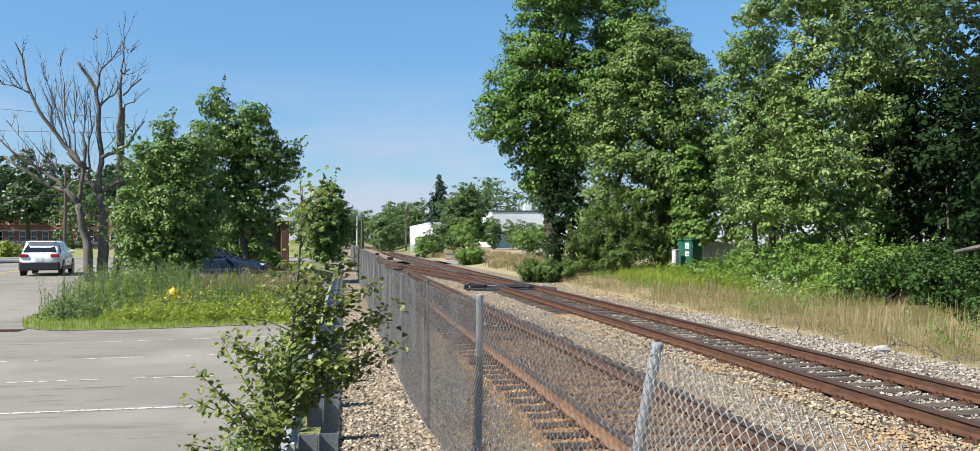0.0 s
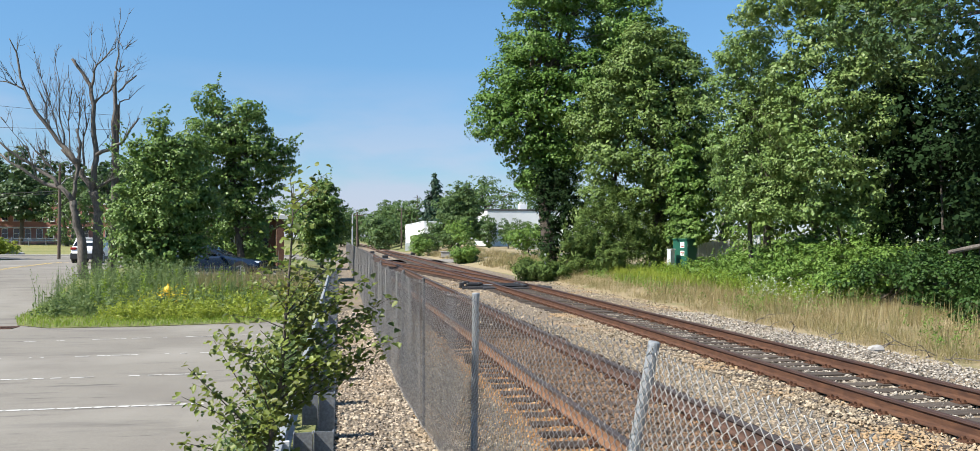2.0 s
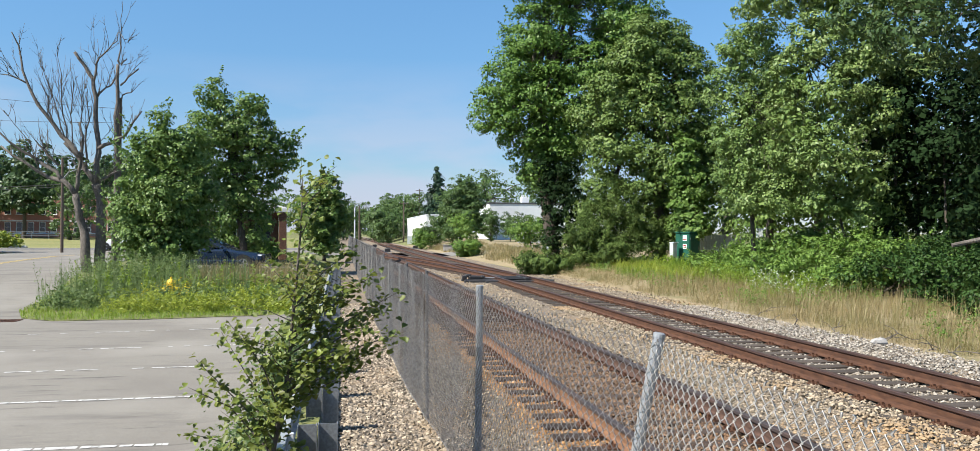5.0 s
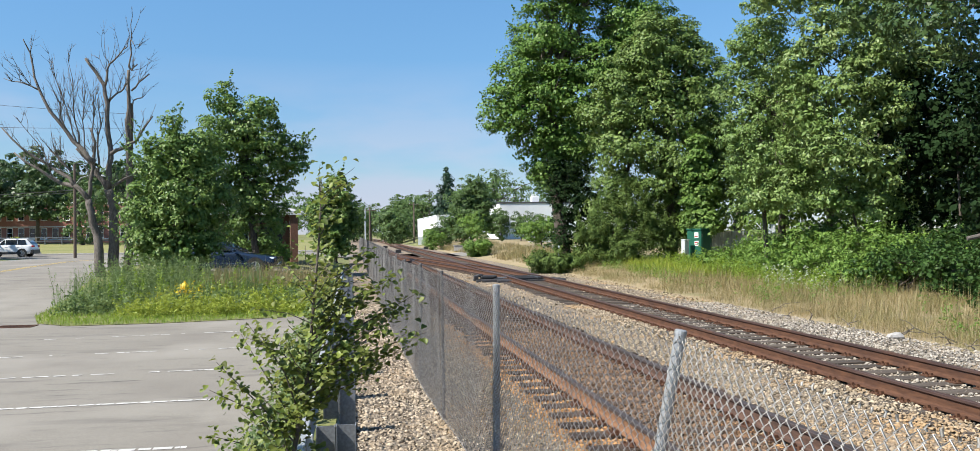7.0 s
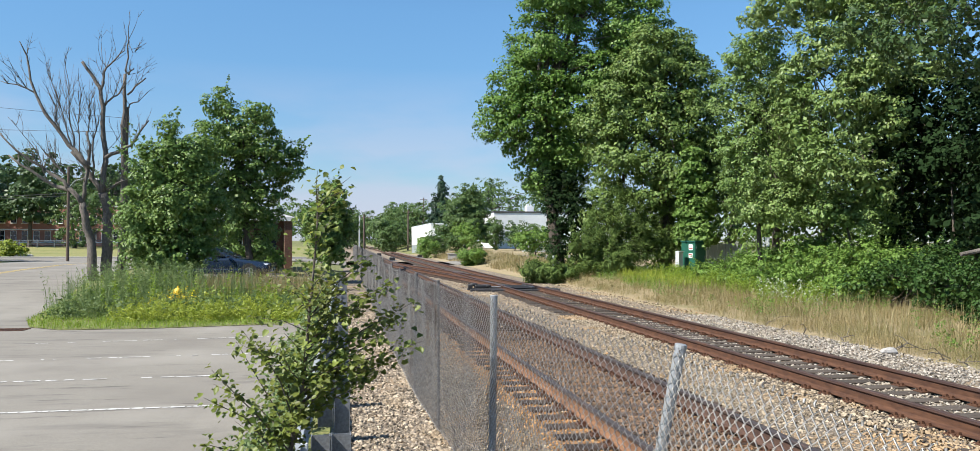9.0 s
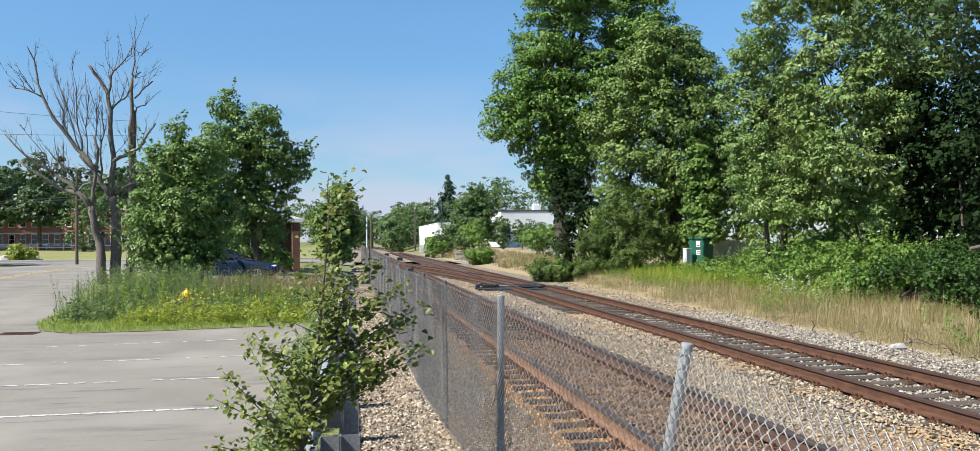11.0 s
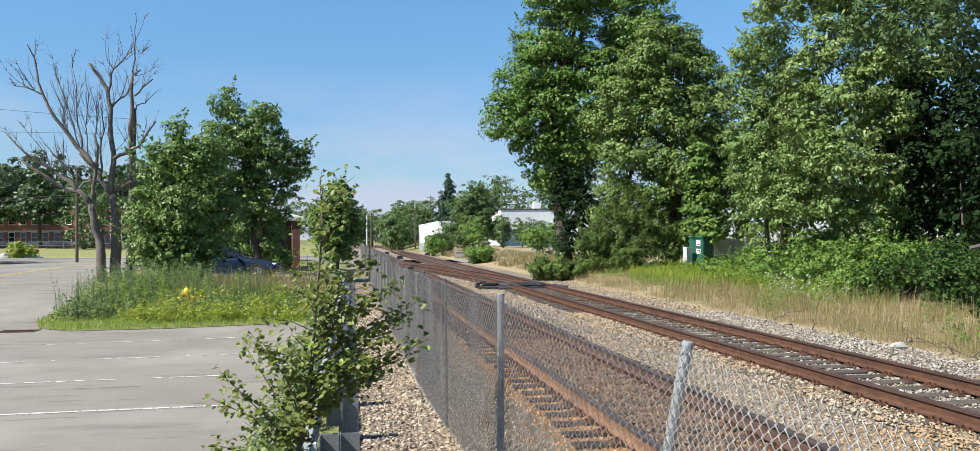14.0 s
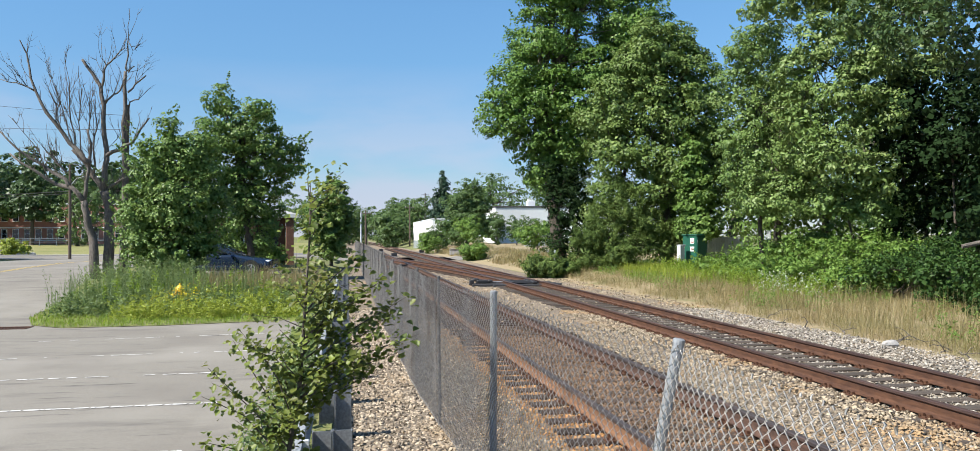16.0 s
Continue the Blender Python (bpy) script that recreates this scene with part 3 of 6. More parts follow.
for k in range(42):
    x = -130 + 3.0 * k
    y = 90.25 - 1.5 * (k + 0.5) / 42
    part("kerb_stone", Geo().box((x + 1.5, y, land_at(x + 1.5, y) + 0.05), (2.98, 0.22, 0.26), 0.02), CONCRETE, kerb)
ISLAND = [(-2.0, 24.3), (-5.0, 23.55), (-7.35, 23.45), (-8.35, 24.3), (-9.1, 26.3), (-9.6, 30.5), (-10.9, 38), (-12.2, 46), (-9.3, 46), (-9.3, 36.3), (-0.7, 35.5), (-0.7, 24.45)]
solo("island_verge", poly_sheet("island_verge", ISLAND, 0.012, 1.0), SOIL, "unmown grassy island at the lot's edge", "verge", "structure")
v, q = sheet(np.arange(-0.25, 10.61, 0.42), spaced(-20, 420, 10, 0.6), 0.0)
solo("ballast_bed", array_mesh("ballast_bed", v, q), BED_MAT, "trackbed of tan crushed stone", "ballast", "structure")
v, q = sheet(np.arange(10.3, 30, 0.7), spaced(2, 140, 20, 0.8), -0.03)
solo("dry_verge", array_mesh("dry_verge", v, q), DRY_SOIL, "dry grassy verge beside the trackbed", "verge", "structure")


def lot_line(name, y, x0, x1, gaps, seed, slope=0.012, wide=1.0):
    """A painted stall line with worn gaps."""
    rng = np.random.default_rng(seed)
    g = Geo()
    x = x0
    while x < x1:
        ln = rng.uniform(0.04, 0.24)
        if rng.random() > gaps:
            a, b = x, min(x + ln, x1)
            w = rng.uniform(0.032, 0.055) * wide
            ya, yb = y + slope * a, y + slope * b
            g.add([(a, ya - w, land_at(a, ya) + 0.006), (b, yb - w, land_at(b, yb) + 0.006), (b, yb + w, land_at(b, yb) + 0.006), (a, ya + w, land_at(a, ya) + 0.006)], [(0, 1, 2, 3)])
        x += ln + rng.uniform(0.0, 0.035) + (rng.uniform(0.1, 0.5) if rng.random() < gaps * 0.5 else 0)
    return solo(name, g, STRIPE, "worn white painted parking stall line", "road marking", "structure")


for k, (y, x0, gaps, slope) in enumerate([(9.78, -7.0, 0.04, 0.0), (12.62, -7.6, 0.02, 0.04), (15.42, -7.4, 0.2, 0.055), (18.3, -7.4, 0.45, 0.09), (21.5, -7.0, 0.3, 0.14)]):
    lot_line(f"stall_line_{k + 1}", y, x0, -0.9, gaps, 40 + k, slope, (1.0, 0.95, 0.85, 0.75, 0.75)[k])


g = Geo()
mid = [(-17.0, 42), (-17.3, 46), (-18.0, 52), (-18.6, 60), (-18.4, 68), (-18.0, 74)]
for off in (-0.12, 0.12):
    for (x0, y0), (x1, y1) in zip(mid, mid[1:]):
        n = 6
        for i in range(n):
            xa, ya, xb, yb = x0 + (x1 - x0) * i / n, y0 + (y1 - y0) * i / n, x0 + (x1 - x0) * (i + 1) / n, y0 + (y1 - y0) * (i + 1) / n
            g.add([(xa + off - 0.05, ya, land_at(xa, ya) + 0.008), (xa + off + 0.05, ya, land_at(xa, ya) + 0.008), (xb + off + 0.05, yb, land_at(xb, yb) + 0.008), (xb + off - 0.05, yb, land_at(xb, yb) + 0.008)], [(0, 1, 2, 3)])
solo("centre_line", g, YELLOW_LINE, "worn double yellow centre line of the road", "road marking", "structure")
drain = thing("storm_drain", "dark iron storm drain grate in the asphalt", "drain", at=pose(-8.65, 23.7, land_at(-8.65, 23.7)))
g = Geo()
for s in (-1, 1):
    g.box((0, s * 0.27, 0.006), (0.9, 0.06, 0.02))
    g.box((s * 0.42, 0, 0.006), (0.06, 0.48, 0.02))
part("rim", g, RUST, drain)
part("pit", Geo().box((0, 0, 0.001), (0.78, 0.48, 0.008)), RUST, drain)
for k in range(9):
    part("grate_bar", Geo().box((-0.34 + 0.085 * k, 0, 0.008), (0.03, 0.48, 0.016)), RUST, drain)


# ---- railway ----
RAIL_PROFILE = [(-0.075, -0.185), (0.075, -0.185), (0.075, -0.172), (0.016, -0.150), (0.010, -0.135), (0.010, -0.055), (0.036, -0.036), (0.036, -0.006), (0.028, 0.0), (-0.028, 0.0), (-0.036, -0.006), (-0.036, -0.036), (-0.010, -0.055), (-0.010, -0.135), (-0.016, -0.150), (-0.075, -0.172)]


def rail_mesh(name, xs, ys, body, head, lift=0.0):
    """A rail swept along points of the plan, its head in a material of its own."""
    k = len(RAIL_PROFILE)
    g = Geo()
    verts = [(x + a, y, b + lift) for x, y in zip(xs, ys) for a, b in RAIL_PROFILE]
    faces, heads = [], []
    for i in range(len(xs) - 1):
        for j in range(k):
            j2 = (j + 1) % k
            faces.append((i * k + j, i * k + j2, (i + 1) * k + j2, (i + 1) * k + j))
            heads.append(j in (6, 7, 8, 9, 10))
    faces += [tuple(range(k)), tuple(reversed(range((len(xs) - 1) * k, len(xs) * k)))]
    heads += [False, False]
    g.add(verts, faces)
    me = bpy.data.meshes.new(name)
    me.from_pydata(g.v, [], g.f)
    me.materials.append(body)
    me.materials.append(head)
    for p, hd in zip(me.polygons, heads):
        p.material_index = int(hd)
    return me


HALF = 0.755
TRACK_X = (3.51, 7.47)
far_ys = list(np.arange(-12, 60, 6.0)) + list(np.arange(60, 420, 30.0))


def bend(y):
    """How far the line drifts aside in the distance."""
    return -1.2 * max(0.0, (y - 120) / 280) ** 2


TRACKS = []
for tx, top, label in ((TRACK_X[0], OLD_TOP, "idle railway track with orange rusted rails on timber ties"), (TRACK_X[1], RAIL_TOP, "railway track with brown rusted rails on weathered timber ties")):
    tr = thing("railway_track", label, "railway track", "tracks", pose(0, 0, 0))
    for s in (-1, 1):
        part("rail", rail_mesh("rail", [tx + s * HALF + bend(y) for y in far_ys], far_ys, (RUST_ORANGE if s < 0 else RUST_DARK) if top is OLD_TOP else RUST, top), None, tr)
    TRACKS.append(tr)
# crossover between the two tracks
cross = thing("crossover_track", "rusted crossover rails joining the two tracks", "railway track", "tracks", pose(0, 0, 0))
cy = np.linspace(37, 82, 24)
ct = (cy - 37) / 45
cs = ct * ct * (3 - 2 * ct) * 0.55 + ct * 0.45
cx = TRACK_X[1] + (TRACK_X[0] - TRACK_X[1]) * cs
for s in (-1, 1):
    part("rail", rail_mesh("rail", list(cx + s * HALF + (0.06 if s < 0 else -0.06)), list(cy), RUST, RAIL_TOP, 0.003), None, cross)


# ---- chain-link fence ----
fence = thing("chain_link_fence", "grey galvanised chain-link fence, slack and leaning near its end", "fence", at=pose(0, 0, 0))
POSTS = [((1.22, 1.4), (1.60, 1.38, 1.40)), ((1.27, 4.25), (1.60, 4.19, 1.41)), ((1.12, 7.11), (1.135, 7.11, 1.48)), ((0.97, 9.88), (0.96, 9.88, 1.48)), ((0.90, 12.42), (0.92, 12.42, 1.48)), ((0.86, 15.05), (0.85, 15.05, 1.46))]
POSTS += [((0.82 + 0.02 * math.sin(k * 1.7), 15.05 + 2.7 * k), (0.82 + 0.035 * math.sin(k * 2.3), 15.05 + 2.7 * k, 1.50 - (0.03 if k == 1 else 0) + 0.012 * math.sin(k * 1.3))) for k in range(1, 31)]


def wire_panel(name, p0, p1, seed, twist=True, w=0.0365, r=0.0026):
    """Woven zigzag wires between two posts, with a slack belly and barbs along the top."""
    rng = np.random.default_rng(seed)
    (b0, t0), (b1, t1) = p0, p1
    b0, b1 = np.array([*b0, BED + 0.03]), np.array([*b1, BED + 0.03])
    t0, t1 = np.array([*t0]) - [0, 0, 0.03], np.array([*t1]) - [0, 0, 0.03]
    ln = np.linalg.norm(b1 - b0)
    nu, nv = int(round(ln / w)), int(round(1.72 / w))
    belly, ph = rng.normal(0.0, 0.022), rng.uniform(0, 6)
    sagz = abs(rng.normal(0.02, 0.012))

    def place(u, s):
        base, top = b0 + (b1 - b0) * u[..., None], t0 + (t1 - t0) * u[..., None]
        p = base + (top - base) * s[..., None]
        bow = np.sin(math.pi * u)
        p[..., 0] += -0.033 + belly * bow * np.sin(math.pi * s) + 0.012 * np.sin(5 * u + ph) * bow + 0.02 * bow * np.sin(3 * u * 3.1 + ph) * s
        p[..., 2] -= sagz * bow * s + 0.006 * np.sin(11 * u + ph) * s * bow
        return p

    k, j = np.meshgrid(np.arange(nu), np.arange(nv + 1), indexing="ij")
    u = np.clip((k + ((j + k) % 2)) / nu, 0, 1)
    s = j / nv
    p = place(u, s)
    p[..., 0] += np.where((j + k) % 2 == 0, 0.002 + r, -0.002 - r)
    offs = np.array([(r, 0, 0.3 * r), (-0.6 * r, r, 0), (-0.6 * r, -r, 0)])
    ring = p[:, :, None, :] + offs
    v = ring.reshape(-1, 3)
    a = ((k * (nv + 1) + j) * 3)[:, :-1].reshape(-1, 1)
    f = np.concatenate([np.concatenate([a + i, a + (i + 1) % 3, a + 3 + (i + 1) % 3, a + 3 + i], 1) for i in range(3)], 0)
    if twist:
        kk = np.arange(0, nu + 1, 2)
        tp = place(kk / nu, np.ones(len(kk)))
        o = len(v)
        up = np.array([0, 0, 0.02])
        tv = (np.stack([tp, tp + up * 0.5 + rng.normal(0, 0.003, tp.shape), tp + up + rng.normal(0, 0.004, tp.shape)], 1)[:, :, None, :] + offs * 1.5).reshape(-1, 3)
        a = o + (np.arange(len(kk))[:, None] * 9 + np.array([0, 3])).reshape(-1, 1)
        f = np.concatenate([f] + [np.concatenate([a + i, a + (i + 1) % 3, a + 3 + (i + 1) % 3, a + 3 + i], 1) for i in range(3)], 0)
        v = np.concatenate([v, tv], 0)
    me = array_mesh(name, v, f)
    me.polygons.foreach_set("use_smooth", np.ones(len(me.polygons), bool))
    return me


def fence_post(base, top, r):
    g = Geo()
    b, t = Vector((*base, BED - 0.1)), Vector(top)
    g.tube([b, t], r, 12)
    d = (t - b).normalized()
    g.tube([t - d * 0.012, t + d * 0.006, t + d * 0.012], [r * 1.08, r * 1.08, r * 0.8], 14)
    return g


for k, (b, t) in enumerate(POSTS):
    part("fence_post", fence_post(b, t, 0.030 if k < 3 else 0.019), GALV if k < 3 else POST_DARK, fence)
for k in range(7):
    part("wire_mesh", wire_panel("wire_mesh", POSTS[k], POSTS[k + 1], 100 + k, k < 6, r=0.0034 if k == 0 else 0.0029), WIRE_SUNLIT if k == 0 else WIRE_DIM, fence)
far_panels = [wire_panel("wire_mesh", ((0.82, 0.0), (0.82, 0.0, 1.6)), ((0.82, 2.7), (0.82, 2.7, 1.6)), 140 + k, False, 0.073, 0.0045) for k in range(3)]
for k in range(7, len(POSTS) - 1):
    ob = part("wire_mesh", far_panels[k % 3], WIRE_DIM, fence)
    ob.location = (0, POSTS[k][0][1], 0)


# ---- guardrail along the lot ----
guard = thing("guardrail", "galvanised steel guardrail on steel posts beside the lot", "guardrail", at=pose(0, 0, 0))
BEAM = [(0.0, 0.155), (0.035, 0.135), (0.08, 0.10), (0.08, 0.055), (0.02, 0.02), (0.02, -0.02), (0.08, -0.055), (0.08, -0.10), (0.035, -0.135), (0.0, -0.155)]


def beam_mesh():
    g = Geo()
    zc, x0 = 0.10, -0.46
    out = [(x0 - a, zc + b) for a, b in BEAM] + [(x0 - a + 0.006, zc + b) for a, b in reversed(BEAM)]
    k = len(out)
    g.add([(x, y, z) for y in (4.2, 46.5) for x, z in out], [tuple(range(k)), tuple(reversed(range(k, 2 * k)))] + [(i, (i + 1) % k, k + (i + 1) % k, k + i) for i in range(k)])
    return g


# added plate: its pale colour stands for sun on the beam's edge
part("beam_sun_edge", Geo().box((-0.43, 7.3, 0.11), (0.06, 0.03, 0.30), 0.008), GALV_SUNLIT, guard, "bright plate in place of the beam's sunlit edge")
part("guard_beam", beam_mesh(), GALV, guard, "bright ribbed steel beam")


def i_section(w, h, z0, z1, x, y):
    """A steel post of H section: two flanges and a web."""
    g = Geo()
    t = 0.008
    for s in (-1, 1):
        g.box((x + s * (w / 2 - t / 2), y, (z0 + z1) / 2), (t, h, z1 - z0))
    g.box((x, y, (z0 + z1) / 2), (w - 2 * t, t, z1 - z0))
    return g


for k in range(22):
    y = 5.65 + 1.905 * k
    z = land_at(-0.3, y)
    # posts and block-outs are galvanised, coloured darker for their shadow side
    part("guard_post", i_section(0.17, 0.12, -0.55, 0.27, -0.13, y), DARK_STEEL, guard)
    part("block_out", i_section(0.165, 0.12, -0.08, 0.265, -0.305, y), DARK_STEEL, guard)


# ---- trees and large plants ----
def lobes_at(base, spots):
    """Lobes given by their place in the world, turned into places relative to a tree's base."""
    x, y = base
    z = land_at(x, y)
    return [(a - x, b - y, c - z, ra, ra, rz) for a, b, c, ra, rz in spots]


spot = (13.4, 53.0)
tree("maple_tree", "tall dense green maple beside the railway", "tree", spot, lobes_at(spot, [
    (9.9, 53.0, 9.6, 1.7, 1.8), (11.1, 53.4, 11.9, 1.9, 1.9), (12.3, 53.0, 14.6, 2.0, 1.9), (13.2, 53.4, 18.0, 2.2, 1.9), (16.4, 54.0, 19.2, 2.2, 1.7),
    (18.4, 53.4, 16.0, 2.3, 2.3), (16.0, 52.6, 12.3, 2.0, 1.7), (13.0, 52.2, 10.4, 2.1, 2.1), (18.6, 54.2, 12.0, 2.3, 2.4), (11.6, 53.6, 7.6, 1.5, 1.4), (12.2, 53.4, 6.2, 1.2, 1.3), (13.0, 53.0, 7.8, 1.7, 1.6),
    (13.6, 54.0, 5.4, 1.4, 1.4), (15.6, 53.0, 8.6, 2.0, 2.2), (14.2, 53.6, 13.6, 1.4, 1.1), (15.0, 54.2, 17.4, 1.9, 1.0), (14.6, 52.8, 15.2, 0.6, 0.7), (14.0, 53.4, 7.0, 1.8, 1.8), (17.2, 53.6, 14.4, 1.6, 1.4)]), L_MAPLE, BARK, 1, 0.42, 1400, 86, 0.66, 0.165, 0.135, shoots=60, shoot_len=0.8, limbs=60)
# a dark shrub whose near-black leaf also paints shade under the maple's crown
spot = (13.2, 51.4)
tree("dark_shrub", "tall dark evergreen shrub at a maple's foot", "shrub", spot, lobes_at(spot, [
    (12.9, 51.4, 1.2, 0.9, 1.2), (13.3, 51.4, 2.9, 1.0, 1.4), (13.0, 51.8, 4.4, 0.9, 1.2), (14.2, 51.6, 1.8, 1.0, 1.5), (14.0, 51.8, 4.0, 1.0, 1.3), (13.6, 52.0, 5.6, 0.9, 1.0), (14.9, 52.2, 3.2, 1.0, 1.5), (12.7, 52.2, 6.0, 0.8, 0.9), (15.3, 51.8, 1.4, 0.9, 1.2)]), L_SHADE_DEEP, BARK, 13, 0.1, 330, 48, 0.3, 0.15, 0.08, low_cut=-1.0, limbs=10, hollows=False)
spot = (18.0, 46.2)
tree("maple_tree", "tall olive green maple with tufted foliage", "tree", spot, lobes_at(spot, [
    (17.4, 46.6, 12.4, 1.9, 1.9), (19.5, 46.4, 10.7, 1.9, 1.9), (15.8, 46.6, 9.7, 1.9, 2.0), (20.6, 46.6, 8.0, 1.6, 2.0), (17.9, 45.6, 9.0, 2.0, 2.0),
    (15.0, 46.2, 6.6, 1.7, 1.8), (17.6, 45.4, 5.6, 2.1, 2.0), (20.3, 46.4, 4.9, 1.7, 2.0), (15.0, 46.8, 3.6, 1.6, 1.6), (18.4, 46.8, 2.6, 2.0, 1.8), (21.2, 47.4, 6.4, 1.5, 1.8), (14.4, 47.4, 8.4, 1.4, 1.6), (16.4, 47.2, 11.2, 1.8, 1.6), (18.8, 47.0, 12.8, 1.4, 1.4)]), L_MAPLE_OLIVE, BARK, 12, 0.36, 1200, 80, 0.5, 0.15, 0.125, shoots=70, shoot_len=0.7, limbs=50)
spot = (17.6, 34.2)
tree("ash_tree", "tall light green tree on the bank beside the railway", "tree", spot, lobes_at(spot, [
    (16.8, 34.0, 9.3, 0.95, 1.3), (16.7, 33.8, 7.2, 1.0, 1.4), (17.2, 33.8, 5.0, 1.3, 1.4), (16.9, 33.6, 3.3, 1.1, 0.9), (18.4, 34.4, 8.2, 1.2, 1.6), (18.6, 34.0, 5.8, 1.3, 1.4), (18.5, 33.8, 3.6, 1.2, 1.0), (16.2, 34.2, 8.0, 0.8, 1.0), (16.3, 34.0, 6.0, 0.8, 0.9), (17.8, 34.4, 10.2, 1.1, 1.1), (16.2, 33.8, 4.2, 0.7, 0.8), (19.4, 34.6, 7.0, 1.1, 1.5), (17.6, 32.6, 3.4, 1.0, 1.0), (18.2, 32.2, 5.0, 1.0, 1.0), (18.0, 32.6, 7.0, 0.9, 1.0), (19.2, 31.4, 3.2, 1.1, 1.0), (20.4, 30.6, 2.9, 1.0, 0.9)]), L_RIGHT, BARK, 2, 0.10, 1150, 60, 0.36, 0.115, 0.07, droop=0.4, shoots=130, shoot_len=0.8, shell=0.22)
spot = (20.4, 31.2)
tree("ash_tree", "tall tree with hanging leafy boughs over the bank", "tree", spot, lobes_at(spot, [
    (17.0, 32.4, 11.4, 1.3, 1.1), (18.6, 31.6, 11.8, 1.6, 1.3), (20.4, 31.0, 12.0, 1.7, 1.4), (22.4, 30.6, 11.6, 1.8, 1.5), (18.4, 30.8, 9.5, 1.2, 1.2), (20.2, 30.4, 9.0, 1.4, 1.3),
    (18.9, 30.2, 7.2, 1.2, 1.2), (20.6, 30.0, 6.6, 1.1, 1.2), (18.4, 30.2, 4.9, 1.1, 1.1), (19.8, 29.8, 4.2, 1.1, 1.0), (22.0, 30.4, 8.6, 1.2, 1.2), (19.4, 30.4, 10.4, 1.2, 1.0), (17.8, 31.4, 8.2, 0.9, 1.1), (17.6, 31.0, 6.2, 0.9, 1.1), (19.6, 30.2, 7.9, 1.0, 1.0), (19.0, 30.2, 5.8, 0.9, 0.9)]), L_HANGING, BARK, 3, 0.05, 1200, 44, 0.34, 0.155, 0.085, droop=1.0, shoots=70, shoot_len=0.6, shell=0.22)
# the deep green leaf makes this tree look shaded by boughs above it
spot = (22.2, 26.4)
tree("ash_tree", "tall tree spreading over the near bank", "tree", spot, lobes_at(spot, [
    # high lobes out of view, added to cast shade on the hollow below
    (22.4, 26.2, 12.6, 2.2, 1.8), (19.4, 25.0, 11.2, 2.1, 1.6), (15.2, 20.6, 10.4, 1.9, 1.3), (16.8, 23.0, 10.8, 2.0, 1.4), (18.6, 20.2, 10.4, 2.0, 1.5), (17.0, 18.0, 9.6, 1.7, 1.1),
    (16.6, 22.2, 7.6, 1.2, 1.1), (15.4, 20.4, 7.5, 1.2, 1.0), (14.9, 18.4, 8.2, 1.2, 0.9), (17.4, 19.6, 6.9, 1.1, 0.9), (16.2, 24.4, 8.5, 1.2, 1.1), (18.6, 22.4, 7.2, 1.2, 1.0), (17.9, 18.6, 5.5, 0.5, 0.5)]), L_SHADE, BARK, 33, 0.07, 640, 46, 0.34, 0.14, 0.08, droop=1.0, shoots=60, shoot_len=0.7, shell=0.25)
spot = (18.5, 43.4)
YOUNG = tree("young_tree", "slim light green young tree before taller trees", "tree", spot, lobes_at(spot, [
    (18.35, 43.4, 6.5, 0.5, 0.9), (18.3, 43.2, 5.2, 0.75, 0.9), (18.55, 43.3, 3.7, 0.95, 1.0), (18.5, 43.2, 2.3, 0.95, 0.9)]), L_LIGHT, BARK, 4, 0.07, 230, 60, 0.34, 0.17, 0.13, shoots=40, shoot_len=0.6)
spot = (14.6, 45.0)
tree("juniper", "dense dull green juniper by the trackside", "tree", spot, lobes_at(spot, [
    (12.7, 44.6, 1.3, 0.8, 1.3), (13.7, 44.8, 2.0, 0.9, 1.6), (15.1, 44.8, 2.7, 0.8, 1.8), (16.2, 44.7, 2.3, 0.85, 1.7), (16.9, 44.4, 1.3, 0.75, 1.2), (14.4, 44.3, 1.0, 1.1, 1.0)]), L_JUNIPER, BARK, 5, 0.1, 560, 48, 0.26, 0.24, 0.045, trunks=2, low_cut=-1.0, flat=1.3, up=0.3, shoots=260, shoot_len=0.7)
spot = (10.5, 43.4)
tree("shrub", "low feathery green shrub beside the trackbed", "shrub", spot, lobes_at(spot, [
    (10.3, 43.3, 0.35, 0.9, 0.62), (9.6, 43.3, 0.2, 0.6, 0.5), (11.2, 43.2, 0.2, 0.7, 0.55)]), L_JUNIPER, BARK, 6, 0.05, 220, 50, 0.2, 0.2, 0.05, low_cut=-1.0, limbs=8, flat=1.0, shoots=70, shoot_len=0.4)
spot = (-6.9, 35.6)
ISLE_TREE = tree("leafy_tree", "dense green multi-stemmed tree on the grassy island", "tree", spot, lobes_at(spot, [
    (-8.1, 35.8, 2.9, 0.95, 1.2), (-7.6, 35.6, 4.7, 0.85, 1.1), (-7.1, 35.4, 5.9, 0.5, 0.8), (-6.2, 35.8, 5.0, 0.9, 1.1), (-6.7, 35.2, 3.2, 1.15, 1.3), (-5.7, 35.8, 3.3, 0.8, 1.1),
    (-8.0, 35.4, 1.6, 0.8, 0.8), (-6.8, 35.2, 1.4, 0.95, 0.8), (-5.9, 35.4, 1.6, 0.7, 0.8)]), L_OAKISH, BARK, 7, 0.09, 600, 64, 0.36, 0.125, 0.088, trunks=3, shoots=150, shoot_len=1.2, shell=0.2, low_cut=-1.0)
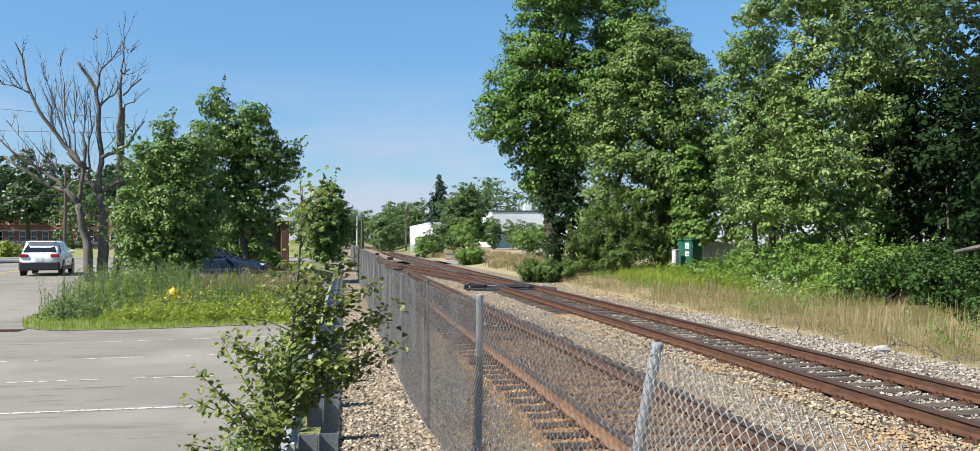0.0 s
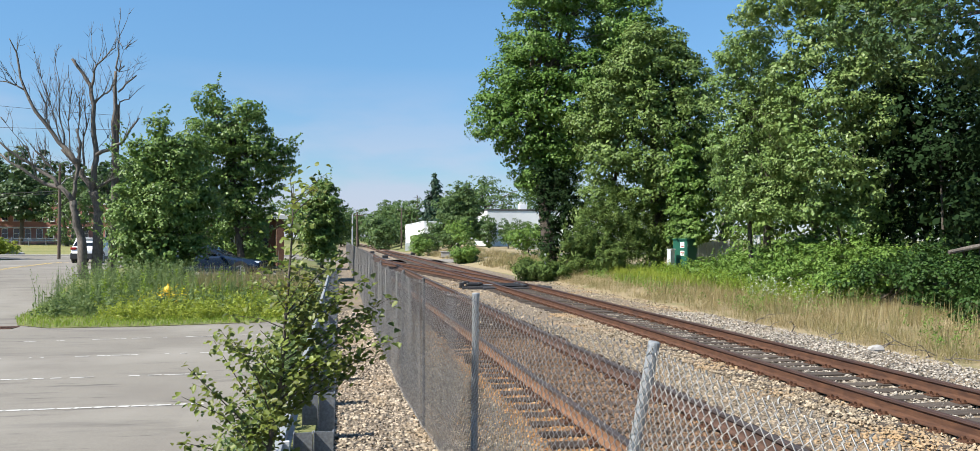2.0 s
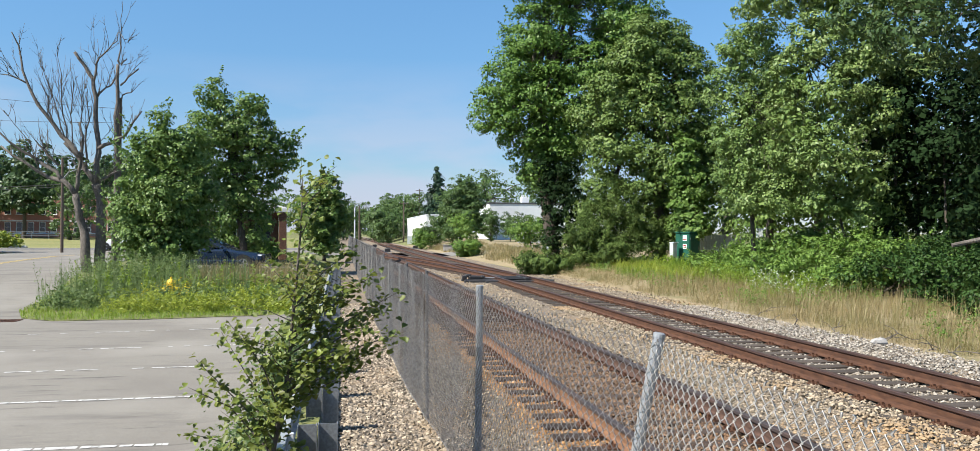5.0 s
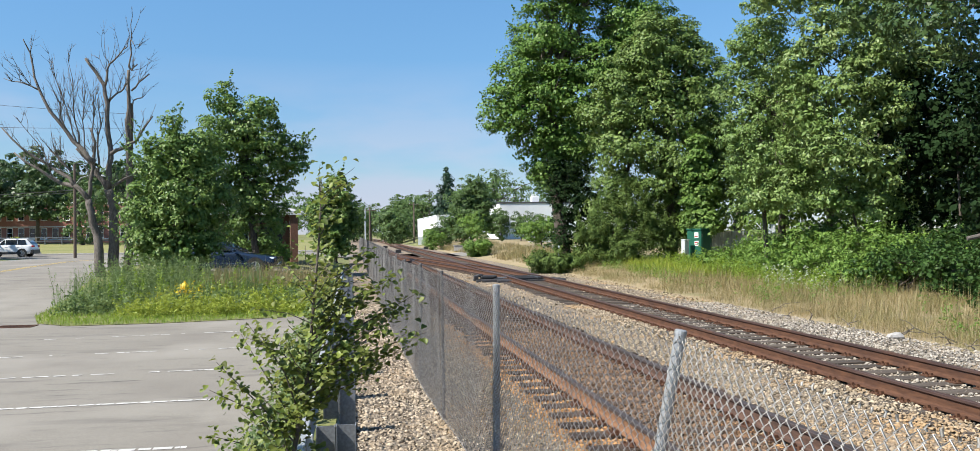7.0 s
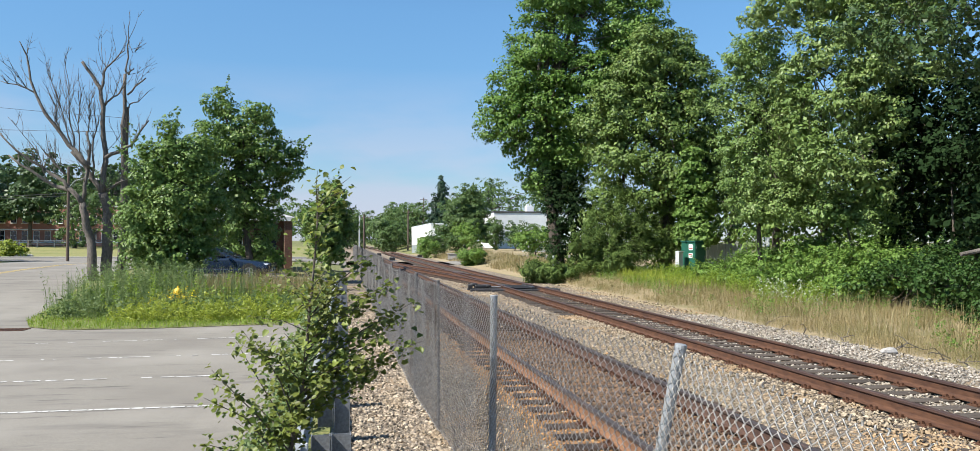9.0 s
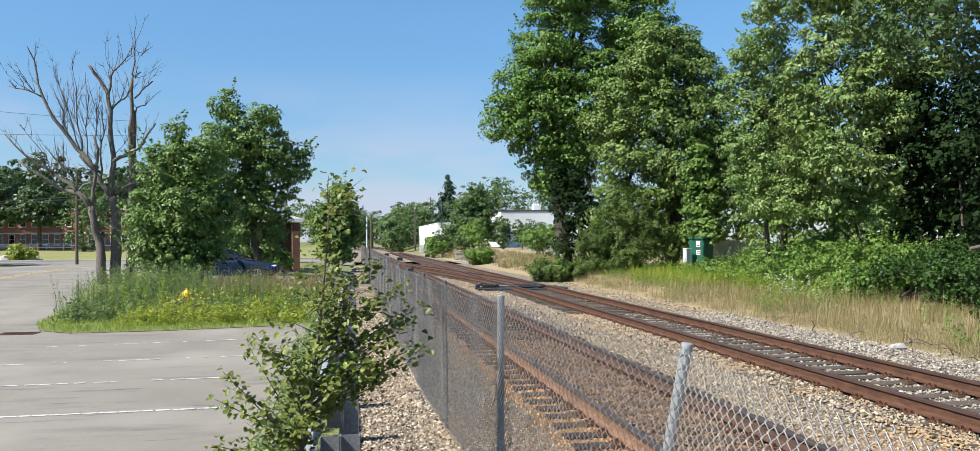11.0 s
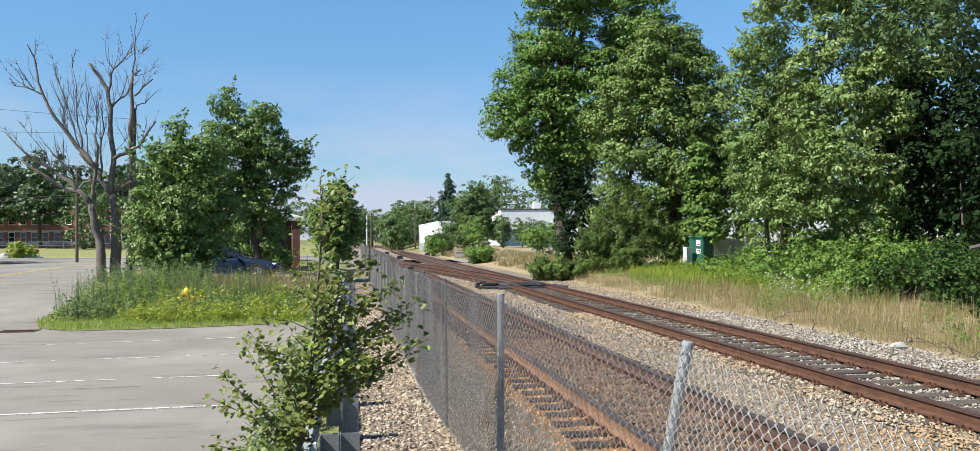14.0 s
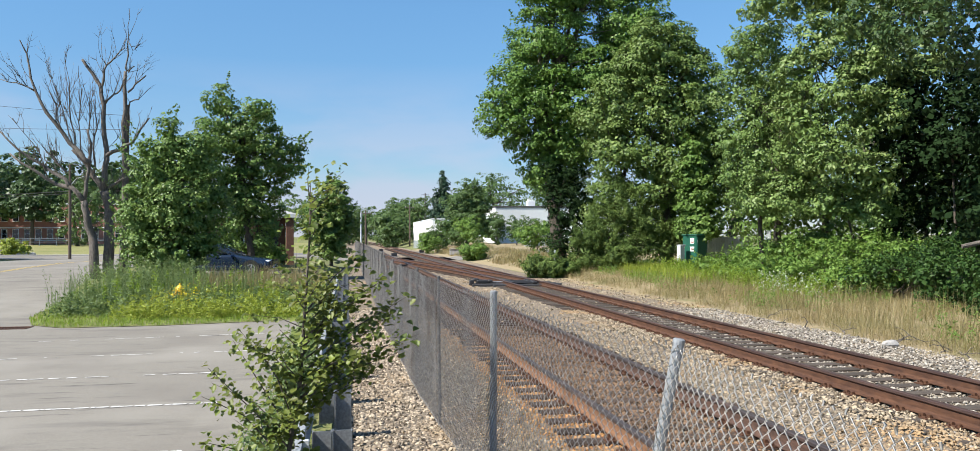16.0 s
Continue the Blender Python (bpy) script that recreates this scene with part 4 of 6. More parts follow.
tree("leafy_tree", "broad dark green tree behind the island", "tree", (-4.7, 43.6), [(-0.6, 0.5, 7.0, 1.8, 1.9, 1.5), (-1.5, -0.1, 8.4, 0.8, 0.9, 0.8), (0.76, 0.27, 5.8, 1.65, 1.65, 1.4), (-2.1, 0, 5.8, 1.35, 1.35, 2.1), (-0.3, 0.46, 3.9, 1.8, 1.7, 1.3), (0.3, -0.45, 8.1, 0.8, 0.9, 0.7), (1.6, 0.1, 5.2, 0.9, 0.9, 1.0), (-0.6, 0.4, 3.9, 1.3, 1.2, 1.2), (-1.1, 0.3, 2.3, 0.9, 0.9, 1.4), (-2.0, 0.3, 1.4, 0.9, 0.9, 1.0), (0.7, 0.4, 2.6, 0.7, 0.8, 0.9), (0.2, 0.3, 1.6, 0.8, 0.8, 1.1)], L_OAKISH, BARK, 8, 0.18, 700, 60, 0.38, 0.14, 0.10, shoots=110, shoot_len=0.75, shell=0.2, low_cut=-1.0)
tree("leafy_tree", "rounded green tree near the far end of the fence", "tree", (-1.2, 61.1), [(0.2, 0.36, 4.6, 1.1, 1.1, 1.5), (-0.74, -0.28, 3.1, 1.0, 1.0, 1.5), (0.56, 0.3, 2.9, 0.95, 0.95, 1.5), (0, 0, 1.4, 1.2, 1.2, 1.2)], L_OAKISH, BARK, 9, 0.12, 420, 44, 0.34, 0.19, 0.14, shoots=60, shoot_len=0.9)
tree("conifer", "tall dark pointed conifer in the distance", "tree", (22.1, 199), [(0, 0, 3 + 1.7 * k, 3.6 - 0.44 * k, 3.6 - 0.44 * k, 1.2) for k in range(8)], L_CONIFER, BARK, 10, 0.3, 350, 28, 0.8, 0.9, 0.3)


def wood(name, label, spots, leaf, seed, size=1.1, clumps=150, length=0.6, per=40):
    """Far trees, each its own thing."""
    rng = np.random.default_rng(seed)
    for i, (x, y, h, w) in enumerate(spots):
        lobes = [(rng.normal(0, w * 0.35), rng.normal(0, w * 0.35), h * rng.uniform(0.4, 0.78), w * rng.uniform(0.4, 0.65), w * rng.uniform(0.4, 0.65), h * rng.uniform(0.17, 0.26)) for _ in range(7)]
        lobes.append((0, 0, h * 0.35, w * 0.8, w * 0.8, h * 0.33))
        tree(name, label, "tree", (x, y), lobes, leaf, BARK, seed + 1 + i, h * 0.006 if leaf is L_SHADE_DEEP else min(0.25, h * 0.02), clumps, per, size, length, length * 0.7, group=name.replace("_", " ") + "s", limbs=8, low_cut=-1.0, hollows=False)


wood("distant_tree", "leafy green tree far down the line", [(5.5, 250, 11, 7), (-3, 235, 11, 7), (-10, 220, 12, 8), (9, 190, 8, 5), (6, 290, 12, 8), (8.6, 168, 7.0, 3.6), (17, 208, 11, 6), (-20, 240, 13, 9), (-32, 230, 13, 9), (0.5, 226, 11.5, 6), (12.5, 214, 10.5, 5), (14, 236, 12, 6), (2.5, 262, 12, 6), (11, 196, 7.5, 4), (-6, 205, 10, 6), (15, 225, 12, 5), (18.5, 240, 13.5, 6)], L_FAR, 300, 1.0, 130, 0.45, 36)
wood("distant_tree", "green tree beside pale low buildings", [(24, 165, 14, 6.5), (30, 160, 15, 7), (38, 150, 16, 8)], L_FAR, 330, 0.85, 150, 0.36, 40)
spot = (17.5, 125.0)
tree("distant_tree", "dense bright green tree between two pale buildings", "tree", spot, lobes_at(spot, [
    (17.8, 125, 8.2, 1.5, 1.7), (16.2, 125, 6.0, 1.7, 1.9), (19.2, 125, 6.2, 1.7, 2.0), (14.6, 124, 3.5, 1.6, 1.8), (17.4, 124, 3.8, 2.0, 2.2), (20.3, 125, 3.6, 1.5, 1.9)]), L_FAR, BARK, 335, 0.2, 420, 60, 0.6, 0.24, 0.19, group="distant trees", limbs=10, low_cut=-1.0, shoots=40, shoot_len=1.0)
wood("trackside_shrub", "green shrub before a pale warehouse", [(22.4, 112, 4.0, 1.9), (25.0, 113, 3.9, 1.9), (27.6, 114, 3.6, 1.9), (20.1, 114, 5.0, 1.3), (12.2, 116, 3.4, 2.0), (14.6, 112, 2.6, 1.8)], L_FAR, 345, 0.36, 130, 0.17, 44)
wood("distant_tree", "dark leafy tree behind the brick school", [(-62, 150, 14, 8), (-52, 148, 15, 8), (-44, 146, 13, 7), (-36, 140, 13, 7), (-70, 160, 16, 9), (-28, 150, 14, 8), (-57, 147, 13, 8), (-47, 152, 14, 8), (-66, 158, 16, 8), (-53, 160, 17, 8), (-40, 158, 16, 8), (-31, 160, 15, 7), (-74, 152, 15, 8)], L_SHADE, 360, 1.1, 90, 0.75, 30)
# added past the left edge of view for the shadows on the road
wood("distant_tree", "leafy green tree out of view beside the far road", [(-33.6, 74.5, 9.5, 2.8), (-38, 77, 11, 4)], L_FAR, 372, 0.6, 110, 0.34)
wood("distant_tree", "grey-green tree on the far lawn", [(-36.5, 124, 11, 4.0)], L_FAR, 375, 0.6, 160, 0.3)
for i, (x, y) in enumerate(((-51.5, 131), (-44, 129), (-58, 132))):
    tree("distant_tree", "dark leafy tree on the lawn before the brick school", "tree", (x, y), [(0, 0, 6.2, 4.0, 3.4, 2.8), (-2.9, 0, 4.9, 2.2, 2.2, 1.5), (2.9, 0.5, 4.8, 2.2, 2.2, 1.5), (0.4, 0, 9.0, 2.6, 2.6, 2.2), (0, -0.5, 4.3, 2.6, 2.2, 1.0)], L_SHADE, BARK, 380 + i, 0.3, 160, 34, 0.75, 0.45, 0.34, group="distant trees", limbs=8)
wood("trackside_shrub", "rounded green shrub beside the tracks", [(11.0, 75, 1.5, 1.35), (10.2, 108, 2.6, 1.6), (15.4, 104, 4.0, 2.0), (12.6, 122, 2.8, 1.7), (17.6, 78, 3.0, 2.2)], L_HEDGE, 390, 0.34, 130, 0.17, 44)
wood("backing_tree", "tall dark green tree behind the trackside growth", [(21.6, 40.5, 9.5, 2.6), (23.5, 44, 10, 3), (25, 41, 11, 4.5), (28, 60, 14, 6.5), (27, 33, 12, 4.6), (33, 48, 13, 6), (34, 38, 13, 6), (24, 52, 9, 4)], L_OAKISH, 420, 0.7, 150, 0.21, 42)

# backing trees whose leaf colour paints the dark hollow under the canopy
wood("shade_backing_tree", "tree behind the thicket, its leaves coloured dark as deep shade", [(22.7, 31.8, 10.5, 2.6), (22.4, 28.4, 10.0, 2.4), (22.3, 25.4, 9.0, 2.3), (26.2, 35.2, 13, 3.6), (25.2, 27.5, 10.5, 3.6), (24.6, 22.5, 10, 3.6), (24.0, 18.0, 9.5, 3.4), (27, 12, 10, 4), (31, 24, 14, 5), (31, 31, 14, 5), (25.4, 31, 14, 3.6), (27, 25, 14, 4), (26, 19, 12, 3.6), (24.4, 25.4, 12.5, 3.2)], L_SHADE_DEEP, 480, 0.6, 130, 0.2, 36)
wood("backing_shrub", "dark green undergrowth behind the thicket", [(27, 38, 6, 3), (27, 33.5, 6, 3), (27, 29, 6, 3), (27, 42, 6, 3)], L_OAKISH, 450, 0.5, 120, 0.18, 40)
tree("shrub", "rounded green shrub before a brick house", "shrub", (-5.0, 46.8), [(0, 0, 0.8, 1.2, 0.9, 0.9), (0.9, 0.2, 0.6, 0.8, 0.7, 0.7), (-1.4, 0.2, 0.9, 0.9, 0.8, 0.9)], L_HEDGE, BARK, 461, 0.04, 160, 40, 0.25, 0.16, 0.12, low_cut=-1.0, limbs=8)
tree("shrub", "small golden shrub on the far lawn", "shrub", (-33.6, 93), [(0, 0, 0.8, 1.3, 1.2, 0.9), (0.8, 0, 0.6, 0.8, 0.8, 0.7)], L_GOLD, BARK, 462, 0.04, 120, 35, 0.3, 0.2, 0.14, low_cut=-1.0, limbs=8)

# rocks by the golden shrub, and a low fence across the lawn
rng = np.random.default_rng(470)
for x, y, r in ((-34.9, 92.6, 0.55), (-32.5, 92.6, 0.42), (-31.7, 92.9, 0.3)):
    bm = bmesh.new()
    bmesh.ops.create_icosphere(bm, subdivisions=2, radius=r)
    for p in bm.verts:
        p.co = Vector((p.co.x * 1.25, p.co.y, p.co.z * 0.8)) * (1 + 0.35 * noise.noise(p.co * 2.3 + Vector((x, y, 0))))
    me = bpy.data.meshes.new("boulder")
    bm.to_mesh(me)
    bm.free()
    solo("boulder", me, CONCRETE, "grey boulder on the far lawn", "rock", at=pose(x, y, land_at(x, y) + 0.3 * r), group="boulders on the lawn")
rail_fence = thing("rail_fence", "low grey rail fence across the far lawn", "fence", at=pose(0, 0, 0))
for k in range(24):
    x, y = -64 + 2.2 * k, 126.0
    z = land_at(x, y)
    part("fence_post", Geo().box((x, y, z + 0.55), (0.1, 0.1, 1.15)), DARK_STEEL, rail_fence)
    for h in (0.5, 1.0):
        part("fence_rail", Geo().box((x + 1.1, y, z + h), (2.1, 0.05, 0.08)), DARK_STEEL, rail_fence)

# thicket of vines and brambles along the right bank
# nearer than 27.5 m the leaf colour itself carries the trees' shadow
rng = np.random.default_rng(50)
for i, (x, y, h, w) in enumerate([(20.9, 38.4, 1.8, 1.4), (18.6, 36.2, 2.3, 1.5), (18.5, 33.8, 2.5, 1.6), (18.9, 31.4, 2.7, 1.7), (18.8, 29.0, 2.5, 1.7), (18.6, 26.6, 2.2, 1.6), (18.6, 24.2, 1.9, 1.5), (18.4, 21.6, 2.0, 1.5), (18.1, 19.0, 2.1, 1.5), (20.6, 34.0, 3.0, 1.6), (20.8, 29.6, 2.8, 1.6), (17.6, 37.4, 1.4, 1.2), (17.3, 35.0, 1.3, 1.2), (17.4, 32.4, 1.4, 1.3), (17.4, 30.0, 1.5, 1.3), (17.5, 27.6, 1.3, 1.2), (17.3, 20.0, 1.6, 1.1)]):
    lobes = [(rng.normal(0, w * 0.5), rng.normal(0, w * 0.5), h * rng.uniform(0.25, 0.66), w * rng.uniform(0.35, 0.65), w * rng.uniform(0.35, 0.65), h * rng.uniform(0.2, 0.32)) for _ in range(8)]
    tree("bramble_thicket", "ivy-grown thicket on the bank, its colour darkened for tree shade" if y < 27.5 else "bright green vine-grown thicket on the bank", "shrub", (x, y), lobes, L_SHADED_IVY if y < 27.5 else L_HEDGE, BARK, 500 + i, 0.04, int(70 + 80 * w * h ** 0.5), 34, 0.25, 0.098, 0.078, group="thicket along the bank", shoots=46, shoot_len=0.6, limbs=10, trunks=2, low_cut=-1.0, shell=0.22)


# ---- dead trees and pole on the island ----
def boughs(rng, runs, twigs):
    """Crooked tapering boughs along rough runs of (points, base radius, tip radius), with fine twigs."""
    out = []
    for pts, r0, r1 in runs:
        g = Geo()
        out.append(g)
        fine = []
        for a, b in zip(pts, pts[1:]):
            a, b = Vector((a[0], 0.4 * a[1], a[2])), Vector((b[0], 0.4 * b[1], b[2]))
            n = max(2, int((b - a).length / 0.5))
            for i in range(n):
                fine.append(a.lerp(b, i / n) + Vector(rng.normal(0, 0.03, 3)))
        fine.append(Vector((pts[-1][0], 0.4 * pts[-1][1], pts[-1][2])))
        k = len(fine)
        g.tube(fine, [r0 + (r1 - r0) * i / (k - 1) for i in range(k)], 6)
        for _ in range(twigs):
            s = rng.uniform(0.25, 0.97)
            i = int(s * (k - 1))
            p = fine[i]
            along = (fine[min(i + 1, k - 1)] - fine[max(i - 1, 0)]).normalized()
            d = (along * 0.6 + Vector((rng.normal(0, 0.42), rng.normal(0, 0.4), 0.75))).normalized()
            ln = rng.uniform(0.5, 2.3) * (1.12 - 0.75 * s)
            bow = Vector(rng.normal(0, 0.07, 3)) * ln
            run = [p + d * ln * f + bow * math.sin(math.pi * f) + Vector((0, 0, 0.1 * ln * f * f)) for f in (0, 0.3, 0.6, 0.82, 1.0)]
            g.tube(run, [0.015, 0.012, 0.009, 0.006, 0.003], 4)
            for f in rng.integers(1, 4, 3):
                e = (d + Vector(rng.normal(0, 0.42, 3))).normalized()
                lt = ln * rng.uniform(0.2, 0.5)
                g.tube([run[f], run[f] + e * lt * 0.5, run[f] + e * lt + Vector((0, 0, 0.06 * lt))], [0.008, 0.006, 0.003], 3)
    return out


limbs_of = boughs(np.random.default_rng(65), [
    ([(0.0, 0.0, -0.08), (-0.13, 0.03, 1.21), (-0.24, 0.3, 1.88), (-0.43, -0.17, 2.82), (-0.53, 0.1, 3.36)], 0.24, 0.15),
    ([(-0.53, 0.1, 3.36), (-1.06, 0.19, 3.92), (-1.7, 0.55, 4.06), (-2.55, 0.19, 4.65), (-3.58, 0.62, 5.38)], 0.13, 0.035),
    ([(-1.06, 0.19, 3.92), (-1.33, 0.23, 4.33), (-2.28, 0.65, 4.92), (-3.21, 0.31, 5.51), (-4.08, 0.71, 6.45)], 0.1, 0.03),
    ([(-0.53, 0.1, 3.36), (-0.48, 0.09, 4.17), (-0.29, 0.3, 4.92), (-0.24, -0.2, 5.78), (-0.4, 0.07, 6.45)], 0.1, 0.05),
    ([(-1.25, 0.22, 4.54), (-1.7, 0.3, 5.08), (-2.12, 0.62, 5.48)], 0.06, 0.045),
    ([(-0.24, 0.05, 4.92), (-0.69, 0.12, 5.38), (-1.14, 0.45, 5.86), (-2.02, 0.1, 7.12), (-2.55, 0.44, 8.07), (-2.94, 0.76, 9.68), (-3.16, 0.3, 10.24)], 0.13, 0.022),
    ([(-2.55, 0.44, 8.07), (-3.21, 0.56, 8.39), (-4.03, 0.95, 8.58)], 0.04, 0.012),
    ([(-1.43, 0.25, 6.26), (-1.64, 0.29, 6.86), (-1.75, 0.56, 7.53), (-1.94, 0.09, 8.07)], 0.04, 0.015),
    ([(-1.0, 0.2, 5.7), (-1.5, 0.4, 7.4), (-1.9, 0.3, 8.6), (-2.1, 0.4, 9.4)], 0.035, 0.006),
    ([(-0.9, 0.2, 5.6), (-1.1, 0.3, 7.4), (-1.2, 0.2, 8.6), (-1.35, 0.3, 9.8)], 0.04, 0.006),
    ([(-0.6, 0.1, 5.2), (-0.8, 0.3, 6.8), (-0.7, 0.2, 8.2), (-0.8, 0.3, 9.2)], 0.035, 0.006),
    ([(-0.4, 0.1, 6.4), (-0.3, 0.2, 7.4), (-0.1, 0.1, 8.4)], 0.03, 0.006),
    ([(-2.0, 0.3, 4.3), (-2.4, 0.4, 5.4), (-3.0, 0.3, 6.3), (-3.6, 0.4, 7.0)], 0.03, 0.006),
], 11)
dead = thing("dead_tree", "bare grey dead tree with broken limbs", "tree", "dead trees on the island", pose(-10.71, 38.88, land_at(-10.71, 38.88)))
for i, g in enumerate(limbs_of):
    part("bough" if i else "trunk", g.mesh("bough", True), DEAD, dead)
limbs_of = boughs(np.random.default_rng(66), [
    ([(0.0, 0.0, -0.08), (-0.03, 0.01, 1.31), (-0.03, 0.26, 3.09), (-0.22, -0.21, 3.79)], 0.27, 0.2),
    ([(-0.22, 0.04, 3.79), (-0.7, 0.13, 4.5), (-1.02, 0.43, 4.99), (-1.51, 0.01, 5.59)], 0.13, 0.08),
    ([(-0.22, 0.04, 3.79), (-0.13, 0.03, 4.78), (-0.16, 0.28, 5.59), (-0.27, -0.2, 7.5), (-0.43, 0.08, 8.37), (-0.73, 0.38, 8.92), (-1.13, -0.05, 9.52)], 0.15, 0.06),
    ([(-0.38, 0.07, 8.18), (-0.24, 0.05, 8.87), (-0.16, 0.28, 9.33), (0.24, -0.29, 9.68), (0.59, -0.1, 10.07), (0.67, 0.14, 10.5)], 0.06, 0.012),
    ([(-0.13, 0.03, 5.32), (0.38, -0.06, 5.59), (0.89, 0.1, 5.95), (1.32, -0.47, 6.41), (1.67, -0.28, 7.01)], 0.09, 0.03),
    ([(-0.22, 0.04, 7.58), (0.16, -0.02, 7.99), (0.43, 0.18, 8.24), (0.67, -0.36, 8.51)], 0.05, 0.03),
    ([(-0.08, 0.02, 3.96), (0.51, -0.08, 4.28), (1.18, 0.05, 4.45)], 0.07, 0.03),
    ([(-0.67, 0.12, 4.37), (-0.62, 0.11, 5.59), (-0.56, 0.35, 6.68), (-0.65, -0.13, 7.77)], 0.06, 0.015),
], 11)
dead = thing("dead_tree", "bare dead tree with snapped upper limbs", "tree", "dead trees on the island", pose(-10.32, 39.32, land_at(-10.32, 39.32)))
for i, g in enumerate(limbs_of):
    part("bough" if i else "trunk", g.mesh("bough", True), DEAD, dead)
limbs_of = boughs(np.random.default_rng(67), [
    ([(0.0, 0.0, -0.08), (0.03, -0.01, 1.82), (0.06, 0.24, 4.06), (0.11, -0.27, 6.86), (0.11, -0.02, 9.18)], 0.2, 0.075),
    ([(0.11, -0.02, 9.18), (0.19, -0.04, 9.52), (0.22, 0.21, 10.36), (0.28, -0.3, 11.2), (0.28, -0.05, 12.01)], 0.05, 0.008),
    ([(0.22, -0.04, 8.23), (0.58, -0.1, 8.6), (0.99, 0.08, 9.04)], 0.045, 0.03),
    ([(0.22, -0.04, 9.16), (0.5, -0.09, 9.44)], 0.035, 0.025),
    ([(0.3, -0.05, 7.64), (0.5, -0.09, 7.9), (0.72, 0.12, 8.04)], 0.035, 0.02),
    ([(0.25, -0.05, 10.5), (0.44, -0.08, 10.11), (0.58, 0.15, 10.16)], 0.02, 0.008),
], 4)
dead = thing("dead_tree", "bare slender dead tree with a tall thin tip", "tree", "dead trees on the island", pose(-10.02, 40.29, land_at(-10.02, 40.29)))
for i, g in enumerate(limbs_of):
    part("bough" if i else "trunk", g.mesh("bough", True), DEAD, dead)


# ---- poles and wires ----
def wood_pole(x, y, h, r, label, lean=(0, 0), arm=None):
    z = land_at(x, y)
    th = thing("utility_pole", label, "utility pole", "utility poles", pose(x, y, z))
    g = Geo()
    g.tube([(0, 0, -0.1), (lean[0] * 0.5, lean[1] * 0.5, h * 0.5), (lean[0], lean[1], h)], [r, r * 0.88, r * 0.75], 10)
    part("shaft", g, POLE, th)
    if arm:
        g = Geo()
        g.box((lean[0], lean[1], h - 0.5), (arm, 0.1, 0.12), 0.01)
        part("crossarm", g, POLE, th)
        for s in (-1, 0, 1):
            g = Geo()
            g.lathe([(0.03, 0), (0.05, 0.05), (0.03, 0.1), (0.05, 0.14), (0.02, 0.18)], 8, Matrix.Translation((lean[0] + s * arm * 0.42, lean[1], h - 0.44)))
            part("insulator", g, METER_GREY, th)
    return th


wood_pole(-10.98, 44.5, 8.3, 0.17, "brown weathered wooden utility pole behind dead trees", (0.12, 0))
lamp = wood_pole(-23.3, 77.0, 8.0, 0.13, "slim wooden pole with a curved street lamp arm", (0, 0))
g = Geo()
g.tube([(0, 0, 6.2), (0.5, -0.1, 6.8), (1.3, -0.3, 7.05), (2.0, -0.5, 7.0)], 0.035, 6)
part("lamp_arm", g, GALV, lamp)
g = Geo()
g.box((2.3, -0.55, 6.95), (0.7, 0.28, 0.14), 0.04)
part("lamp_head", g, METER_GREY, lamp, "pale grey street lamp head")
wood_pole(2.7, 131, 6.2, 0.16, "far wooden pole beside the railway", arm=1.8)
wood_pole(12.4, 172, 8.2, 0.17, "far wooden pole among trees", arm=2.0)
wood_pole(20.8, 230, 12.5, 0.17, "far tall wooden pole among trees", arm=2.0)
mast = thing("signal_mast", "slim pale steel mast at the fence's far end", "mast", at=pose(1.45, 96, BED))
g = Geo()
g.tube([(0, 0, 0), (0, 0, 4.9)], [0.09, 0.07], 8)
part("shaft", g, METER_GREY, mast)
g = Geo()
g.tube([(0, 0, 4.9), (0, 0, 5.0)], [0.1, 0.05], 8)
part("cap", g, DARK_STEEL, mast)


def cable(a, b, sag, r=0.012):
    g = Geo()
    a, b = Vector(a), Vector(b)
    pts = [a.lerp(b, i / 14) - Vector((0, 0, sag * 4 * (i / 14) * (1 - i / 14))) for i in range(15)]
    g.tube(pts, r, 4)
    return solo("overhead_cable", g, CABLE, "thin black overhead cable", "cable", group="overhead cables")


cable((-10.9, 44.5, 8.0), (-40, 52, 12.2), 0.5, 0.012)
cable((-10.9, 44.5, 7.3), (-44, 60, 10.6), 0.5, 0.012)
cable((-23.3, 77, 5.9), (-70, 92, 5.6), 0.5, 0.035)
cable((-23.3, 77, 5.7), (-70, 92, 5.35), 0.5, 0.025)


# ---- buildings ----
def building(name, label, x, y, rot, w, d, h, wall, roof, parapet=0.3):
    """A flat-roofed block with a proud roof edge. Width runs along its front, the side towards the tracks and the lot."""
    z = land_at(x, y) - 0.1
    th = thing(name, label, "building", at=pose(x, y, z, 0, 0, rot))
    part("wall", Geo().box((0, 0, h / 2), (w, d, h), 0.02), wall, th)
    part("roof", Geo().box((0, 0, h + parapet / 2), (w + 0.2, d + 0.2, parapet), 0.02), roof, th)
    return th


